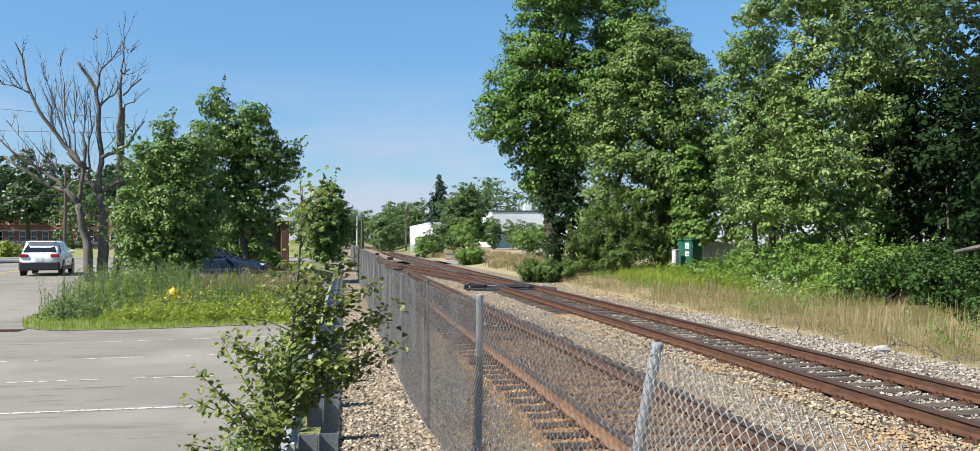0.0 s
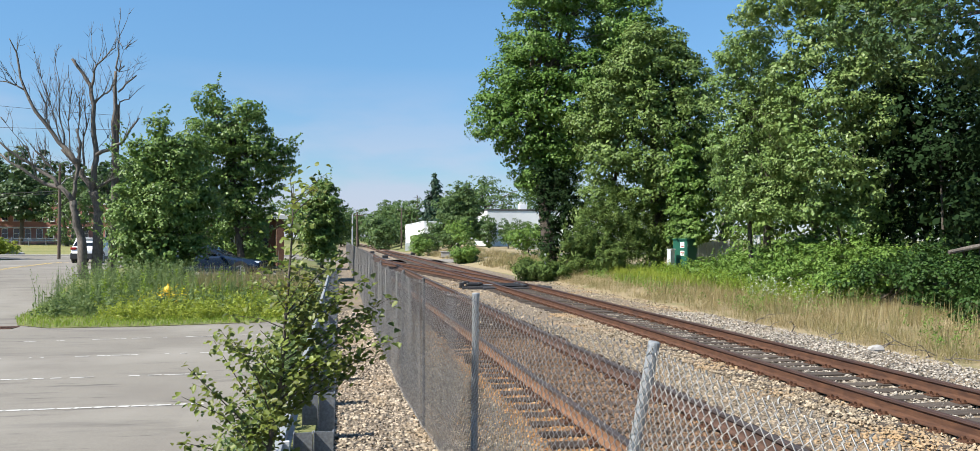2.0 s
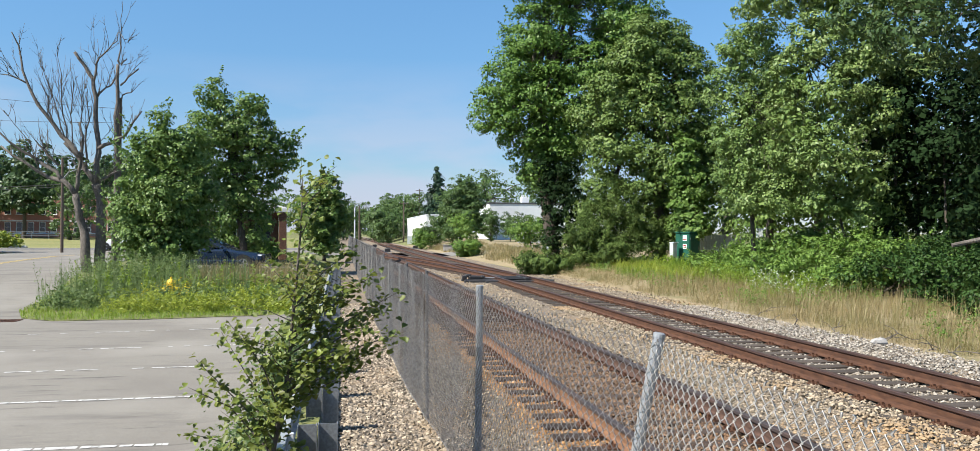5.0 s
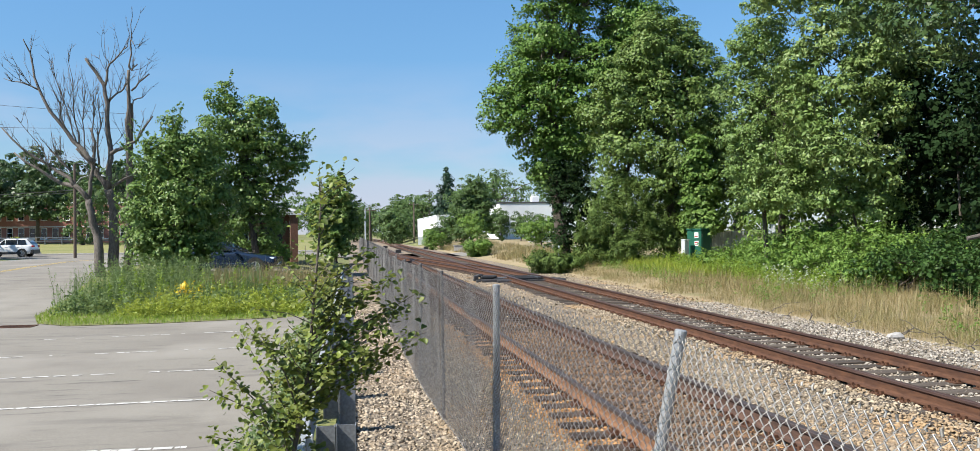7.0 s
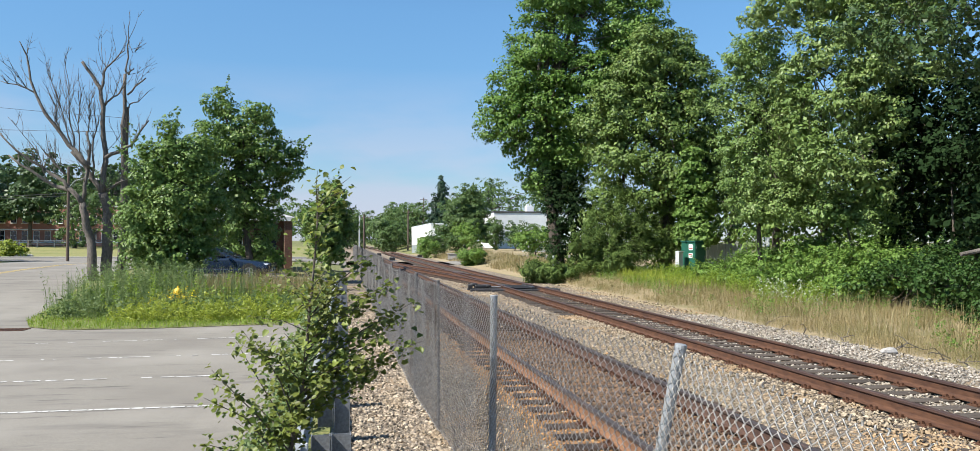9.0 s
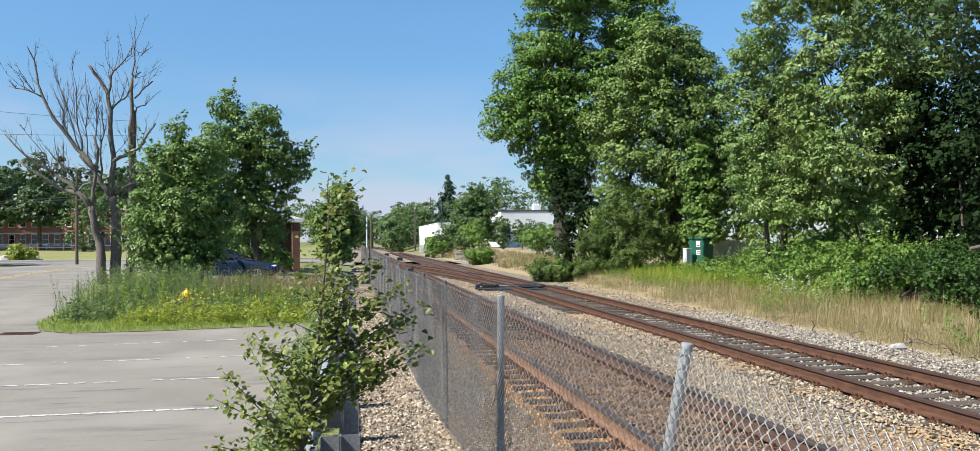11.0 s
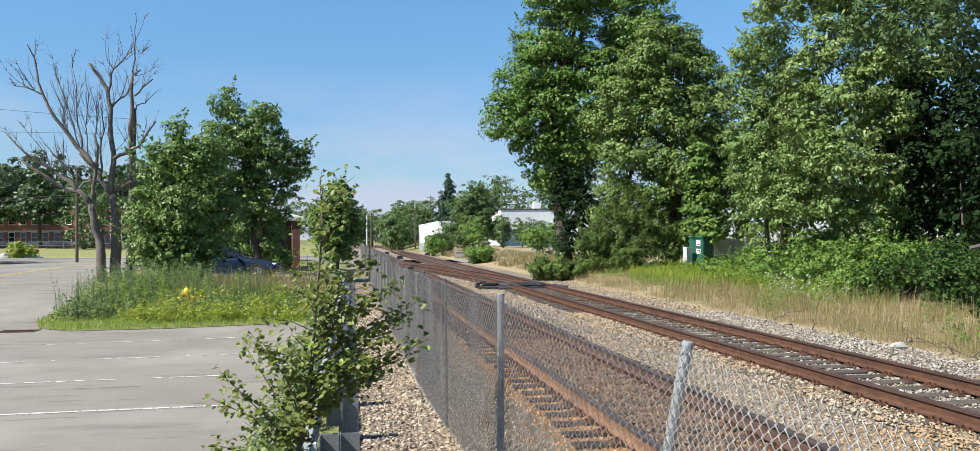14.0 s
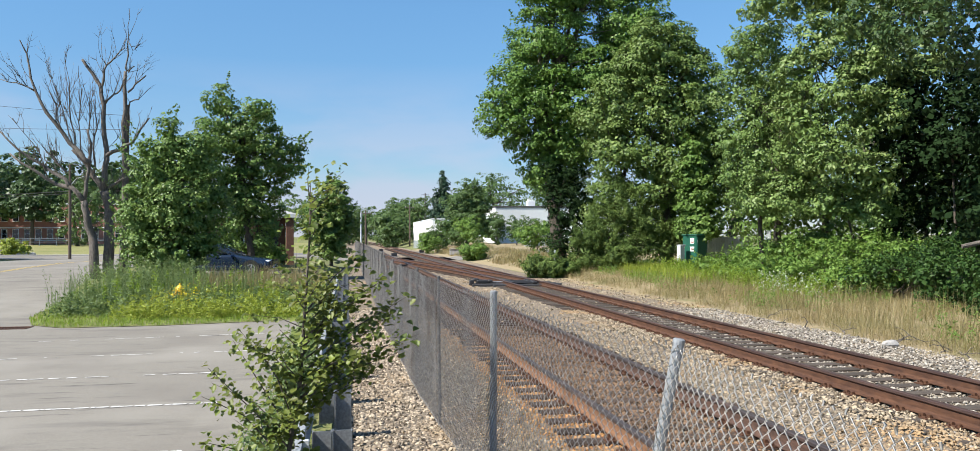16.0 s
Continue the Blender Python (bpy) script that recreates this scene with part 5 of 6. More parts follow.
def window(parent, x, y, z, w, h, axis="y", out=-1, frame_mat=None, panes=2):
    """A framed window proud of a wall that faces the given way."""
    win = Geo()
    t = 0.06
    place = (lambda a, b, c: (x + a, y + out * b, z + c)) if axis == "y" else (lambda a, b, c: (x + out * b, y + a, z + c))
    size = (lambda a, b, c: (a, b, c)) if axis == "y" else (lambda a, b, c: (b, a, c))
    for s in (-1, 1):
        win.box(place(s * (w / 2 - t / 2), 0.03, 0), size(t, 0.08, h))
        win.box(place(0, 0.03, s * (h / 2 - t / 2)), size(w - 2 * t, 0.08, t))
    win.box(place(0, 0.03, 0), size(w - 2 * t, 0.06, 0.05))
    fr = part("window", win, frame_mat or WHITE, parent)
    part("pane", Geo().box(place(0, 0.012, 0), size(w - t, 0.02, h - t)), GLASS_DARK, fr)
    part("sill", Geo().box(place(0, 0.07, -h / 2 - 0.03), size(w + 0.12, 0.14, 0.06)), frame_mat or WHITE, fr)
    return fr


b1 = building("white_shed", "long white windowless shed beside the tracks", 18.0, 168.5, 0, 7.0, 43, 3.9, WHITE, GREYWALL, 0.12)
for k in range(15):
    part("wall_rib", Geo().box((-3.52, -21.0 + 2.95 * k, 1.95), (0.06, 0.08, 3.9)), WHITE, b1)
b2 = building("warehouse", "pale grey flat-roofed warehouse behind trees", 30.8, 134, 0, 17, 12, 5.5, GREYWALL, DARK_ROOF, 0.22)
for k in range(16):
    part("wall_rib", Geo().box((-8.0 + 1.06 * k, -6.006, 2.7), (0.04, 0.012, 5.3)), GREYWALL, b2)
vent = thing("roof_vent", "white ventilation box on a warehouse roof", "vent", at=pose(28.6, 131.5, 6.55))
part("housing", Geo().box((0, 0, 0.5), (1.2, 1.2, 1.0), 0.05), WHITE, vent)
part("cowl", Geo().box((-0.1, 0, 1.15), (0.8, 0.8, 0.3), 0.05), METER_GREY, vent)

school = building("brick_school", "long two-storey red brick school with white windows", -55, 141, -3, 62, 12, 5.8, BRICK, GREYWALL, 0.25)
for row, z in enumerate((1.5, 4.1)):
    for k in range(38):
        window(school, -29.6 + 1.6 * k, -6.0, z, 0.85, 1.5)
for z in (0.55, 2.42):
    part("band_course", Geo().box((0, -6.04, z), (62, 0.08, 0.16)), GREYWALL, school)

BROWN_BRICK = surf("dark_brown_brick", (0.13, 0.065, 0.045), (0.20, 0.10, 0.07), 14, 0.8, (0.09, 0.05, 0.04), rough=0.9, bump=0.2, depth=0.004)
hz = land_at(-5.4, 52) + 0.1
house = thing("brick_house", "low brick house with a pale grey roof behind trees", "house", at=pose(-7.05, 52.4, hz, 0, 0, 8))
part("wall", Geo().box((0, 0, 1.35), (6.2, 6, 2.7), 0.01), BROWN_BRICK, house)
g = Geo()
g.add([(-3.7, -3.7, 2.72), (3.7, -3.7, 2.72), (3.7, 3.7, 2.72), (-3.7, 3.7, 2.72), (-3.7, -3.7, 2.9), (3.7, -3.7, 2.9), (3.7, 3.7, 2.9), (-3.7, 3.7, 2.9), (-1.6, 0, 3.65), (1.6, 0, 3.65)], [(3, 2, 1, 0), (0, 1, 5, 4), (1, 2, 6, 5), (2, 3, 7, 6), (3, 0, 4, 7), (4, 5, 9, 8), (6, 7, 8, 9), (5, 6, 9), (7, 4, 8)])
part("roof", g, ROOF, house, "pale grey shingle hip roof")
part("fascia", Geo().box((0, -3.72, 2.8), (7.4, 0.05, 0.22)), WHITE, house)
for x in (-1.9, 0.4):
    window(house, x, -3.0, 1.6, 0.9, 1.2)
g = Geo()
g.box((2.2, -3.03, 1.05), (0.95, 0.06, 2.05), 0.01)
part("door", g, BLACK_PLASTIC, house, "dark front door")
for x in (1.3, 3.3):
    part("porch_pier", Geo().box((x, -3.45, 1.36), (0.42, 0.42, 2.7), 0.02), BROWN_BRICK, house)


def plank_fence(x, y, rot, n, h, label):
    th = thing("board_fence", label, "fence", at=pose(x, y, land_at(x, y), 0, 0, rot))
    me = Geo().box((0, 0, h / 2), (0.14, 0.025, h), 0.004).mesh("board")
    for k in range(n):
        ob = part("board", me, METER_GREY if k == 0 else None, th)
        ob.location = (0.155 * k, 0, 0.02 * math.sin(k * 3.7))
    for z in (0.4, h - 0.35):
        part("fence_rail", Geo().box((0.155 * (n - 1) / 2, 0.04, z), (0.155 * n, 0.05, 0.09)), METER_GREY, th)
    return th


plank_fence(19.2, 45.8, -8, 22, 1.75, "weathered grey board fence behind the cabinet")
plank_fence(22.0, 105, -8, 22, 1.7, "weathered grey board fence among shrubs")
plank_fence(11.4, 148, -5, 22, 1.4, "pale board fence by a white shed")


# ---- trackside equipment ----
cz = land_at(17.9, 42.6)
cab = thing("signal_cabinet", "dark green steel signal cabinet on a stand by the tracks", "cabinet", at=pose(18.1, 42.6, cz, 0, 0, 26) @ Matrix.Diagonal((1, 1, 1.13, 1)))
part("body", Geo().box((0, 0, 0.93), (0.85, 0.95, 1.45), 0.02), CABINET_GREEN, cab)
part("roof_cap", Geo().box((0, 0, 1.69), (0.95, 1.05, 0.06), 0.015), CABINET_GREEN, cab)
door = part("door", Geo().box((0.0, -0.487, 0.95), (0.75, 0.025, 1.3), 0.008), CABINET_GREEN, cab)
part("handle", Geo().box((0.28, -0.51, 0.95), (0.03, 0.03, 0.16), 0.005), DARK_STEEL, door)
for z in (0.5, 1.4):
    part("hinge", Geo().box((-0.37, -0.505, z), (0.03, 0.02, 0.1)), DARK_STEEL, door)
for s, t in ((-1, -1), (1, -1), (-1, 1), (1, 1)):
    part("leg", Geo().box((s * 0.35, t * 0.4, 0.1), (0.07, 0.07, 0.24)), DARK_STEEL, cab)
plate = part("notice", Geo().box((-0.432, -0.18, 1.42), (0.008, 0.26, 0.26)), WHITE, cab, "white notice with a red bar")
part("notice_bar", Geo().box((-0.437, -0.18, 1.36), (0.004, 0.22, 0.05)), RED_LENS, plate)
plate = part("notice", Geo().box((-0.432, -0.18, 1.04), (0.008, 0.26, 0.22)), WHITE, cab, "white notice with red bars")
for z in (1.08, 1.0):
    part("notice_bar", Geo().box((-0.437, -0.18, z), (0.004, 0.2, 0.04)), RED_LENS, plate)
meter = thing("meter_box", "pale grey electric meter box on a post", "meter box", at=pose(17.2, 42.35, land_at(17.2, 42.35), 0, 0, 26))
part("box", Geo().box((0, 0, 0.95), (0.34, 0.25, 0.8), 0.02), METER_GREY, meter)
part("post", Geo().box((0, 0.06, 0.3), (0.08, 0.08, 0.66)), DARK_STEEL, meter)
part("hood", Geo().box((0, -0.03, 1.38), (0.38, 0.32, 0.05), 0.01), METER_GREY, meter)
g = Geo()
g.tube([(-0.08, -0.1, 0.55), (-0.08, -0.1, 0.05)], 0.025, 6)
part("conduit", g, METER_GREY, meter)

g = Geo()
g.tube([(0, 0, -0.05), (0, 0, 1.45)], 0.03, 8)
marker = thing("marker_post", "thin pale marker post at the ballast's edge", "post", at=pose(10.7, 43.6, BED))
part("shaft", g, METER_GREY, marker)
part("reflector", Geo().box((0, -0.02, 1.36), (0.1, 0.02, 0.14)), CLEAR_LENS, marker)
for x, y in ((4.95, 93), (4.75, 124), (9.6, 112)):
    sm = thing("switch_machine", "low black switch machine beside the rails", "switch machine", "switch machines", pose(x, y, BED))
    part("housing", Geo().box((0, 0, 0.22), (0.6, 0.9, 0.34), 0.04), BLACK_PLASTIC, sm)
    part("base_plate", Geo().box((0, 0, 0.03), (0.9, 1.1, 0.06)), DARK_STEEL, sm)
    part("throw_rod", Geo().box((-0.6, 0.1, 0.12), (0.9, 0.06, 0.05)), DARK_STEEL, sm)
rods = thing("switch_rods", "black steel rods and braces between the switch rails", "switch rods", at=pose(7.44, 36.9, -0.1))
for k in range(7):
    g = Geo()
    g.tube([(-0.7 + 0.06 * math.sin(k * 2.1), -0.9 + 0.33 * k, 0.02), (0.7, -0.85 + 0.33 * k + 0.1 * math.sin(k), 0.03)], 0.035, 6)
    part("rod", g, BLACK_PLASTIC, rods)
for s in (-1, 1):
    for k in range(4):
        part("brace", Geo().box((s * (0.5 + 0.05 * math.sin(k * 1.9)), -0.8 + 0.55 * k, 0.03), (0.22, 0.3, 0.12), 0.03), BLACK_PLASTIC, rods)
sm = thing("switch_machine", "black electric switch machine on dark timbers", "switch machine", "switch machines", pose(5.85, 37.2, BED + 0.06))
part("housing", Geo().box((0, 0, 0.12), (0.62, 0.34, 0.16), 0.04), BLACK_PLASTIC, sm)
part("motor_cover", Geo().box((-0.32, 0.05, 0.2), (0.26, 0.3, 0.14), 0.05), BLACK_PLASTIC, sm)
part("crank_cover", Geo().box((0.3, -0.12, 0.15), (0.2, 0.24, 0.12), 0.04), BLACK_PLASTIC, sm)
for y in (-0.12, 0.12):
    g = Geo()
    g.tube([(0.3, y, 0.1), (1.6, y * 1.6, 0.1)], 0.025, 6)
    part("throw_rod", g, DARK_STEEL, sm)
part("cable_box", Geo().box((-0.55, -0.3, 0.12), (0.2, 0.25, 0.2), 0.03), BLACK_PLASTIC, sm)
head_ties = thing("headblock_ties", "long black creosoted timbers under the switch points", "railway ties", at=pose(0, 0, 0))
for k, y in enumerate((36.0, 36.45, 36.95, 37.45, 37.95)):
    ob = part("headblock_tie", Geo().box((0, 0, 0), (4.0 if k in (1, 2, 3) else 3.0, 0.2, 0.16), 0.02), BLACK_TIE, head_ties)
    ob.location = (7.25 if k in (1, 2, 3) else 7.6, y + 0.04 * math.sin(k * 2.3), -0.215 + 0.008 * math.sin(k * 1.7))
    ob.rotation_euler = (0, 0.01 * math.sin(k * 3.1), 0.03 * math.sin(k * 2.7))
culvert = thing("concrete_headwall", "low pale concrete wall at a culvert", "wall", at=pose(12.2, 93, land_at(12.2, 93), 0, 0, -4))
part("slab", Geo().box((0, 0, 0.25), (2.3, 0.35, 0.6), 0.03), CONCRETE, culvert)
part("coping", Geo().box((0, 0, 0.59), (2.5, 0.5, 0.08), 0.02), CONCRETE, culvert)


# ---- hydrant ----
hyd = thing("fire_hydrant", "yellow fire hydrant among weeds", "fire hydrant", at=pose(-5.43, 28.85, land_at(-5.43, 28.85) + 0.02))
g = Geo()
g.lathe([(0.17, 0), (0.17, 0.04), (0.12, 0.05), (0.115, 0.45), (0.15, 0.46), (0.15, 0.5)], 14)
part("barrel", g, HYDRANT_YELLOW, hyd)
g = Geo()
g.lathe([(0.155, 0.5), (0.155, 0.54), (0.13, 0.6), (0.08, 0.66), (0.035, 0.68), (0.035, 0.74)], 14)
part("bonnet", g, HYDRANT_YELLOW, hyd)
for a, r in ((0, 0.06), (180, 0.06), (270, 0.075)):
    g = Geo()
    g.lathe([(r, 0.08), (r, 0.17), (r * 1.25, 0.17), (r * 1.25, 0.21), (0.025, 0.21), (0.025, 0.24)], 10, Matrix.Translation((0, 0, 0.38)) @ pose(0, 0, 0, 0, 90, 0) if a == 0 else Matrix.Translation((0, 0, 0.38)) @ Matrix.Rotation(radians(a), 4, "Z") @ pose(0, 0, 0, 0, 90, 0))
    part("nozzle", g, HYDRANT_YELLOW, hyd)


# ---- cars ----
def loft(sections):
    """Half sections from low to high, mirrored and joined along the length."""
    g = Geo()
    rings = []
    for x, half in sections:
        ring = [(x, -y, z) for y, z in half] + [(x, y, z) for y, z in reversed(half)]
        rings.append(ring)
    k = len(rings[0])
    faces = [(i * k + j, i * k + (j + 1) % k, (i + 1) * k + (j + 1) % k, (i + 1) * k + j) for i in range(len(rings) - 1) for j in range(k)]
    faces += [tuple(range(k)), tuple(reversed(range((len(rings) - 1) * k, len(rings) * k)))]
    return g.add([p for r in rings for p in r], faces)


def wheel_parts(th, x, y, r, side):
    wh = part("wheel", Geo().lathe([(r * 0.3, -0.02), (r * 0.3, 0.02)], 10, pose(0, 0, 0, 90)), DARK_STEEL, th)
    g = Geo()
    g.lathe([(r * 0.64, -0.1), (r * 0.93, -0.11), (r, -0.07), (r, 0.07), (r * 0.93, 0.11), (r * 0.64, 0.1)], 24, pose(0, 0, 0, 90))
    part("tyre", g, RUBBER, wh)
    g = Geo()
    o = 0.085 * side
    g.lathe([(r * 0.66, -0.03), (r * 0.66, 0.03), (r * 0.56, 0.03), (r * 0.56, -0.03)], 24, pose(0, o, 0, 90))
    for k in range(5):
        a = 2 * math.pi * k / 5
        g.tube([(r * 0.1 * math.cos(a), o, r * 0.1 * math.sin(a)), (r * 0.6 * math.cos(a), o, r * 0.6 * math.sin(a))], [0.045, 0.035], 6)
    part("rim", g, ALLOY, wh)
    wh.location = (x, y, r)
    return wh


def car(name, label, paint, length, width, height, belt, suv):
    """A car that points along +x, with its body, glass, lamps and wheels."""
    th = thing(name, label, "car")
    L, w = length / 2, width / 2
    hood = belt - 0.02 if suv else belt - 0.10
    tail = belt + 0.02 if suv else belt - 0.02

    def half(wd, lo, hi):
        return [(wd * 0.86, lo), (wd * 0.98, lo + 0.10), (wd, lo + 0.32), (wd * 0.985, hi - 0.14), (wd * 0.93, hi - 0.02), (wd * 0.5, hi + 0.015)]

    st = [(-L, 0.80, 0.45, tail - 0.24), (-L + 0.10, 0.92, 0.33, tail - 0.03), (-L + 0.5, 0.98, 0.26, tail), (-0.6, 1.0, 0.24, belt), (0.7, 1.0, 0.24, belt), (L - 1.15, 0.99, 0.25, hood), (L - 0.45, 0.95, 0.27, hood - 0.09), (L - 0.12, 0.86, 0.32, hood - 0.22), (L, 0.70, 0.42, hood - 0.36)]
    part("body", loft([(x, half(w * k, lo, hi)) for x, k, lo, hi in st]).mesh("body", True), paint, th)
    fb, ft, rt, rb = (L - 1.3, L - 2.05, -L + 0.62, -L + 0.12) if suv else (L - 1.45, L - 2.3, -L + 1.55, -L + 0.65)
    wb, wt = w * 0.94, w * 0.74
    cabin = [(rb, [(wb * 0.9, belt - 0.03), (wb * 0.88, belt), (wb * 0.5, belt + 0.02)]), (rt, [(wb * 0.97, belt - 0.03), (wt * 1.0, height - 0.09), (wt * 0.7, height - 0.015)]), (0.0, [(wb, belt - 0.03), (wt * 1.03, height - 0.07), (wt * 0.7, height)]), (ft, [(wb, belt - 0.03), (wt * 1.0, height - 0.1), (wt * 0.7, height - 0.03)]), (fb, [(wb * 0.95, belt - 0.05), (wb * 0.9, belt - 0.04), (wb * 0.5, belt - 0.02)])]
    part("cabin", loft(cabin).mesh("cabin", False), paint, th)

    def pane(nm, a, b, c, d, push):
        pts = [Vector(p) + Vector(push) for p in (a, b, c, d)]
        inn = [p - Vector(push) * 3 for p in pts]
        g = Geo()
        g.add(pts + inn, [(0, 1, 2, 3), (7, 6, 5, 4), (0, 4, 5, 1), (1, 5, 6, 2), (2, 6, 7, 3), (3, 7, 4, 0)])
        return part(nm, g, GLASS_DARK, th)

    hz, bz = height - 0.13, belt + 0.05
    for s in (-1, 1):
        if suv:
            spans = [((rb + 0.45, rt + 0.12), (-0.95, -0.95)), ((-0.88, -0.88), (0.08, 0.08)), ((0.15, 0.15), (fb - 0.35, ft - 0.02))]
        else:
            spans = [((rb + 0.6, rt + 0.1), (-0.3, -0.3)), ((-0.22, -0.22), (fb - 0.5, ft - 0.06))]
        for (a0, a1), (b0, b1) in spans:
            yb, yt = s * wb * 0.985, s * wt * 1.04
            pane("side_window", (a0, yb, bz), (b0, yb, bz), (b1, yt, hz), (a1, yt, hz), (0, s * 0.012, 0.004))
        g = Geo()
        g.box((fb - 0.35, s * (w + 0.07), belt + 0.06), (0.12, 0.2, 0.14), 0.03)
        part("wing_mirror", g, paint, th)
        g = Geo()
        g.box((-L + 0.07, s * w * 0.72, tail - 0.13), (0.2, w * 0.40, 0.16), 0.03)
        part("tail_lamp", g, RED_LENS, th)
        g = Geo()
        g.box((L - 0.22, s * w * 0.66, hood - 0.22), (0.26, w * 0.34, 0.12), 0.03)
        part("headlamp", g, CLEAR_LENS, th)
        g = Geo()
        g.box((0.05, s * w * 1.0, 0.36), (length - 1.9, 0.05, 0.2), 0.02)
        part("sill_trim", g, BLACK_PLASTIC if suv else paint, th)
        for zz in (0.02, 0.98):
            g = Geo()
            g.box((0.02 if zz < 0.5 else -0.95, s * w * 1.0, belt - 0.13), (0.18, 0.02, 0.03))
            part("door_handle", g, paint, th)
    y = wb * 0.82
    if suv:
        pane("rear_window", (rb + 0.03, -y, belt + 0.06), (rb + 0.03, y, belt + 0.06), (rt - 0.06, wt * 0.8, height - 0.14), (rt - 0.06, -wt * 0.8, height - 0.14), (-0.014, 0, 0.01))
        part("spoiler", Geo().box((rt - 0.1, 0, height - 0.05), (0.3, wt * 1.9, 0.05), 0.02), paint, th)
        part("rear_bumper", Geo().box((-L + 0.12, 0, 0.47), (0.30, width * 0.95, 0.42), 0.06), BLACK_PLASTIC, th)
        part("front_bumper", Geo().box((L - 0.16, 0, 0.4), (0.24, width * 0.8, 0.22), 0.05), BLACK_PLASTIC, th)
        for s in (-1, 1):
            part("roof_rail", Geo().box((-0.25, s * wt * 0.9, height + 0.02), (2.0, 0.04, 0.05), 0.01), DARK_STEEL, th)
    else:
        pane("rear_window", (rb + 0.06, -y, belt + 0.04), (rb + 0.06, y, belt + 0.04), (rt - 0.08, wt * 0.8, height - 0.14), (rt - 0.08, -wt * 0.8, height - 0.14), (-0.012, 0, 0.012))
        part("front_grille", Geo().box((L - 0.03, 0, 0.5), (0.06, width * 0.5, 0.16), 0.02), BLACK_PLASTIC, th)
    pane("windscreen", (fb - 0.1, y, belt + 0.03), (fb - 0.1, -y, belt + 0.03), (ft + 0.07, -wt * 0.84, height - 0.13), (ft + 0.07, wt * 0.84, height - 0.13), (0.012, 0, 0.014))
    part("number_plate", Geo().box((-L - 0.005, 0, tail - 0.33), (0.02, 0.32, 0.15)), WHITE, th)
    r = 0.35 if suv else 0.32
    wheels = []
    for x in (-L + 0.95, L - 0.9):
        for s in (-1, 1):
            g = Geo()
            g.lathe([(r + 0.07, -0.02), (r + 0.07, 0.02)], 20, pose(x, s * (w - 0.012), r + 0.01, 90))
            part("wheel_arch", g, BLACK_PLASTIC, th)
            wheels.append((wheel_parts(th, x, s * (w - 0.1), r, s), (x, s * (w - 0.1), r)))
    return th, wheels, r


suv_a, wheels_a, wheel_r = car("white_car", "white sport utility car driving away", CAR_WHITE, 4.6, 1.86, 1.69, 1.08, True)
suv_b, wheels_b, wheel_r = car("white_car", "white sport utility car crossing the far road", CAR_WHITE, 4.6, 1.86, 1.69, 1.08, True)
sedan, _, _ = car("blue_car", "dark blue car parked behind the island", CAR_BLUE, 4.75, 1.84, 1.41, 0.96, False)
sedan.matrix_basis = pose(-5.65, 39.9, land_at(-5.65, 39.9), 0, 0, -7)


# ---- sapling by the guardrail ----
def sapling():
    rng = np.random.default_rng(71)
    bx, by = -0.62, 6.55
    z = land_at(bx, by)
    th = thing("sapling", "slim young poplar with broad green leaves by the guardrail", "sapling", at=pose(bx, by, z))
    return th, rng


sap, rng = sapling()
stem = Geo()
axis = [(0, 0, 0), (0.10, 0.0, 0.6), (0.21, -0.05, 1.2), (0.26, -0.04, 1.8), (0.30, 0.0, 2.3), (0.31, 0.02, 2.68)]
stem.tube(axis, [0.022, 0.019, 0.015, 0.011, 0.007, 0.003], 7)
LV, LN = [], []


def leafy_shoot(a, b, r0, count, dens=1.0):
    """A thin branch with leaves along its outer part."""
    g = Geo()
    a, b = Vector(a), Vector(b)
    d = (b - a).length
    mid = a.lerp(b, 0.5) + Vector(rng.normal(0, 0.05, 3)) * d + Vector((0, 0, 0.06 * d))
    pts = [a.lerp(mid, t) if t <= 1 else mid.lerp(b, t - 1) for t in (0, 0.5, 1, 1.5, 2)]
    g.tube(pts, [r0, r0 * 0.8, r0 * 0.6, r0 * 0.45, r0 * 0.2], 5)
    part("branch", g, BARK, sap)
    count = int(count * 1.35)
    for i in range(int(count * dens)):
        t = 0.25 + 1.75 * (i + rng.random()) / count
        p = a.lerp(mid, t) if t <= 1 else mid.lerp(b, t - 1)
        LV.append(p + Vector(rng.normal(0, 0.045, 3)))
        LN.append(Vector((rng.normal(-0.25, 0.5), rng.normal(-0.35, 0.5), 0.7 + rng.random() * 0.5)))


def axis_at(z):
    for (x0, y0, z0), (x1, y1, z1) in zip(axis, axis[1:]):
        if z0 <= z <= z1:
            t = (z - z0) / (z1 - z0)
            return Vector((x0 + (x1 - x0) * t, y0 + (y1 - y0) * t, z))
    return Vector(axis[-1])


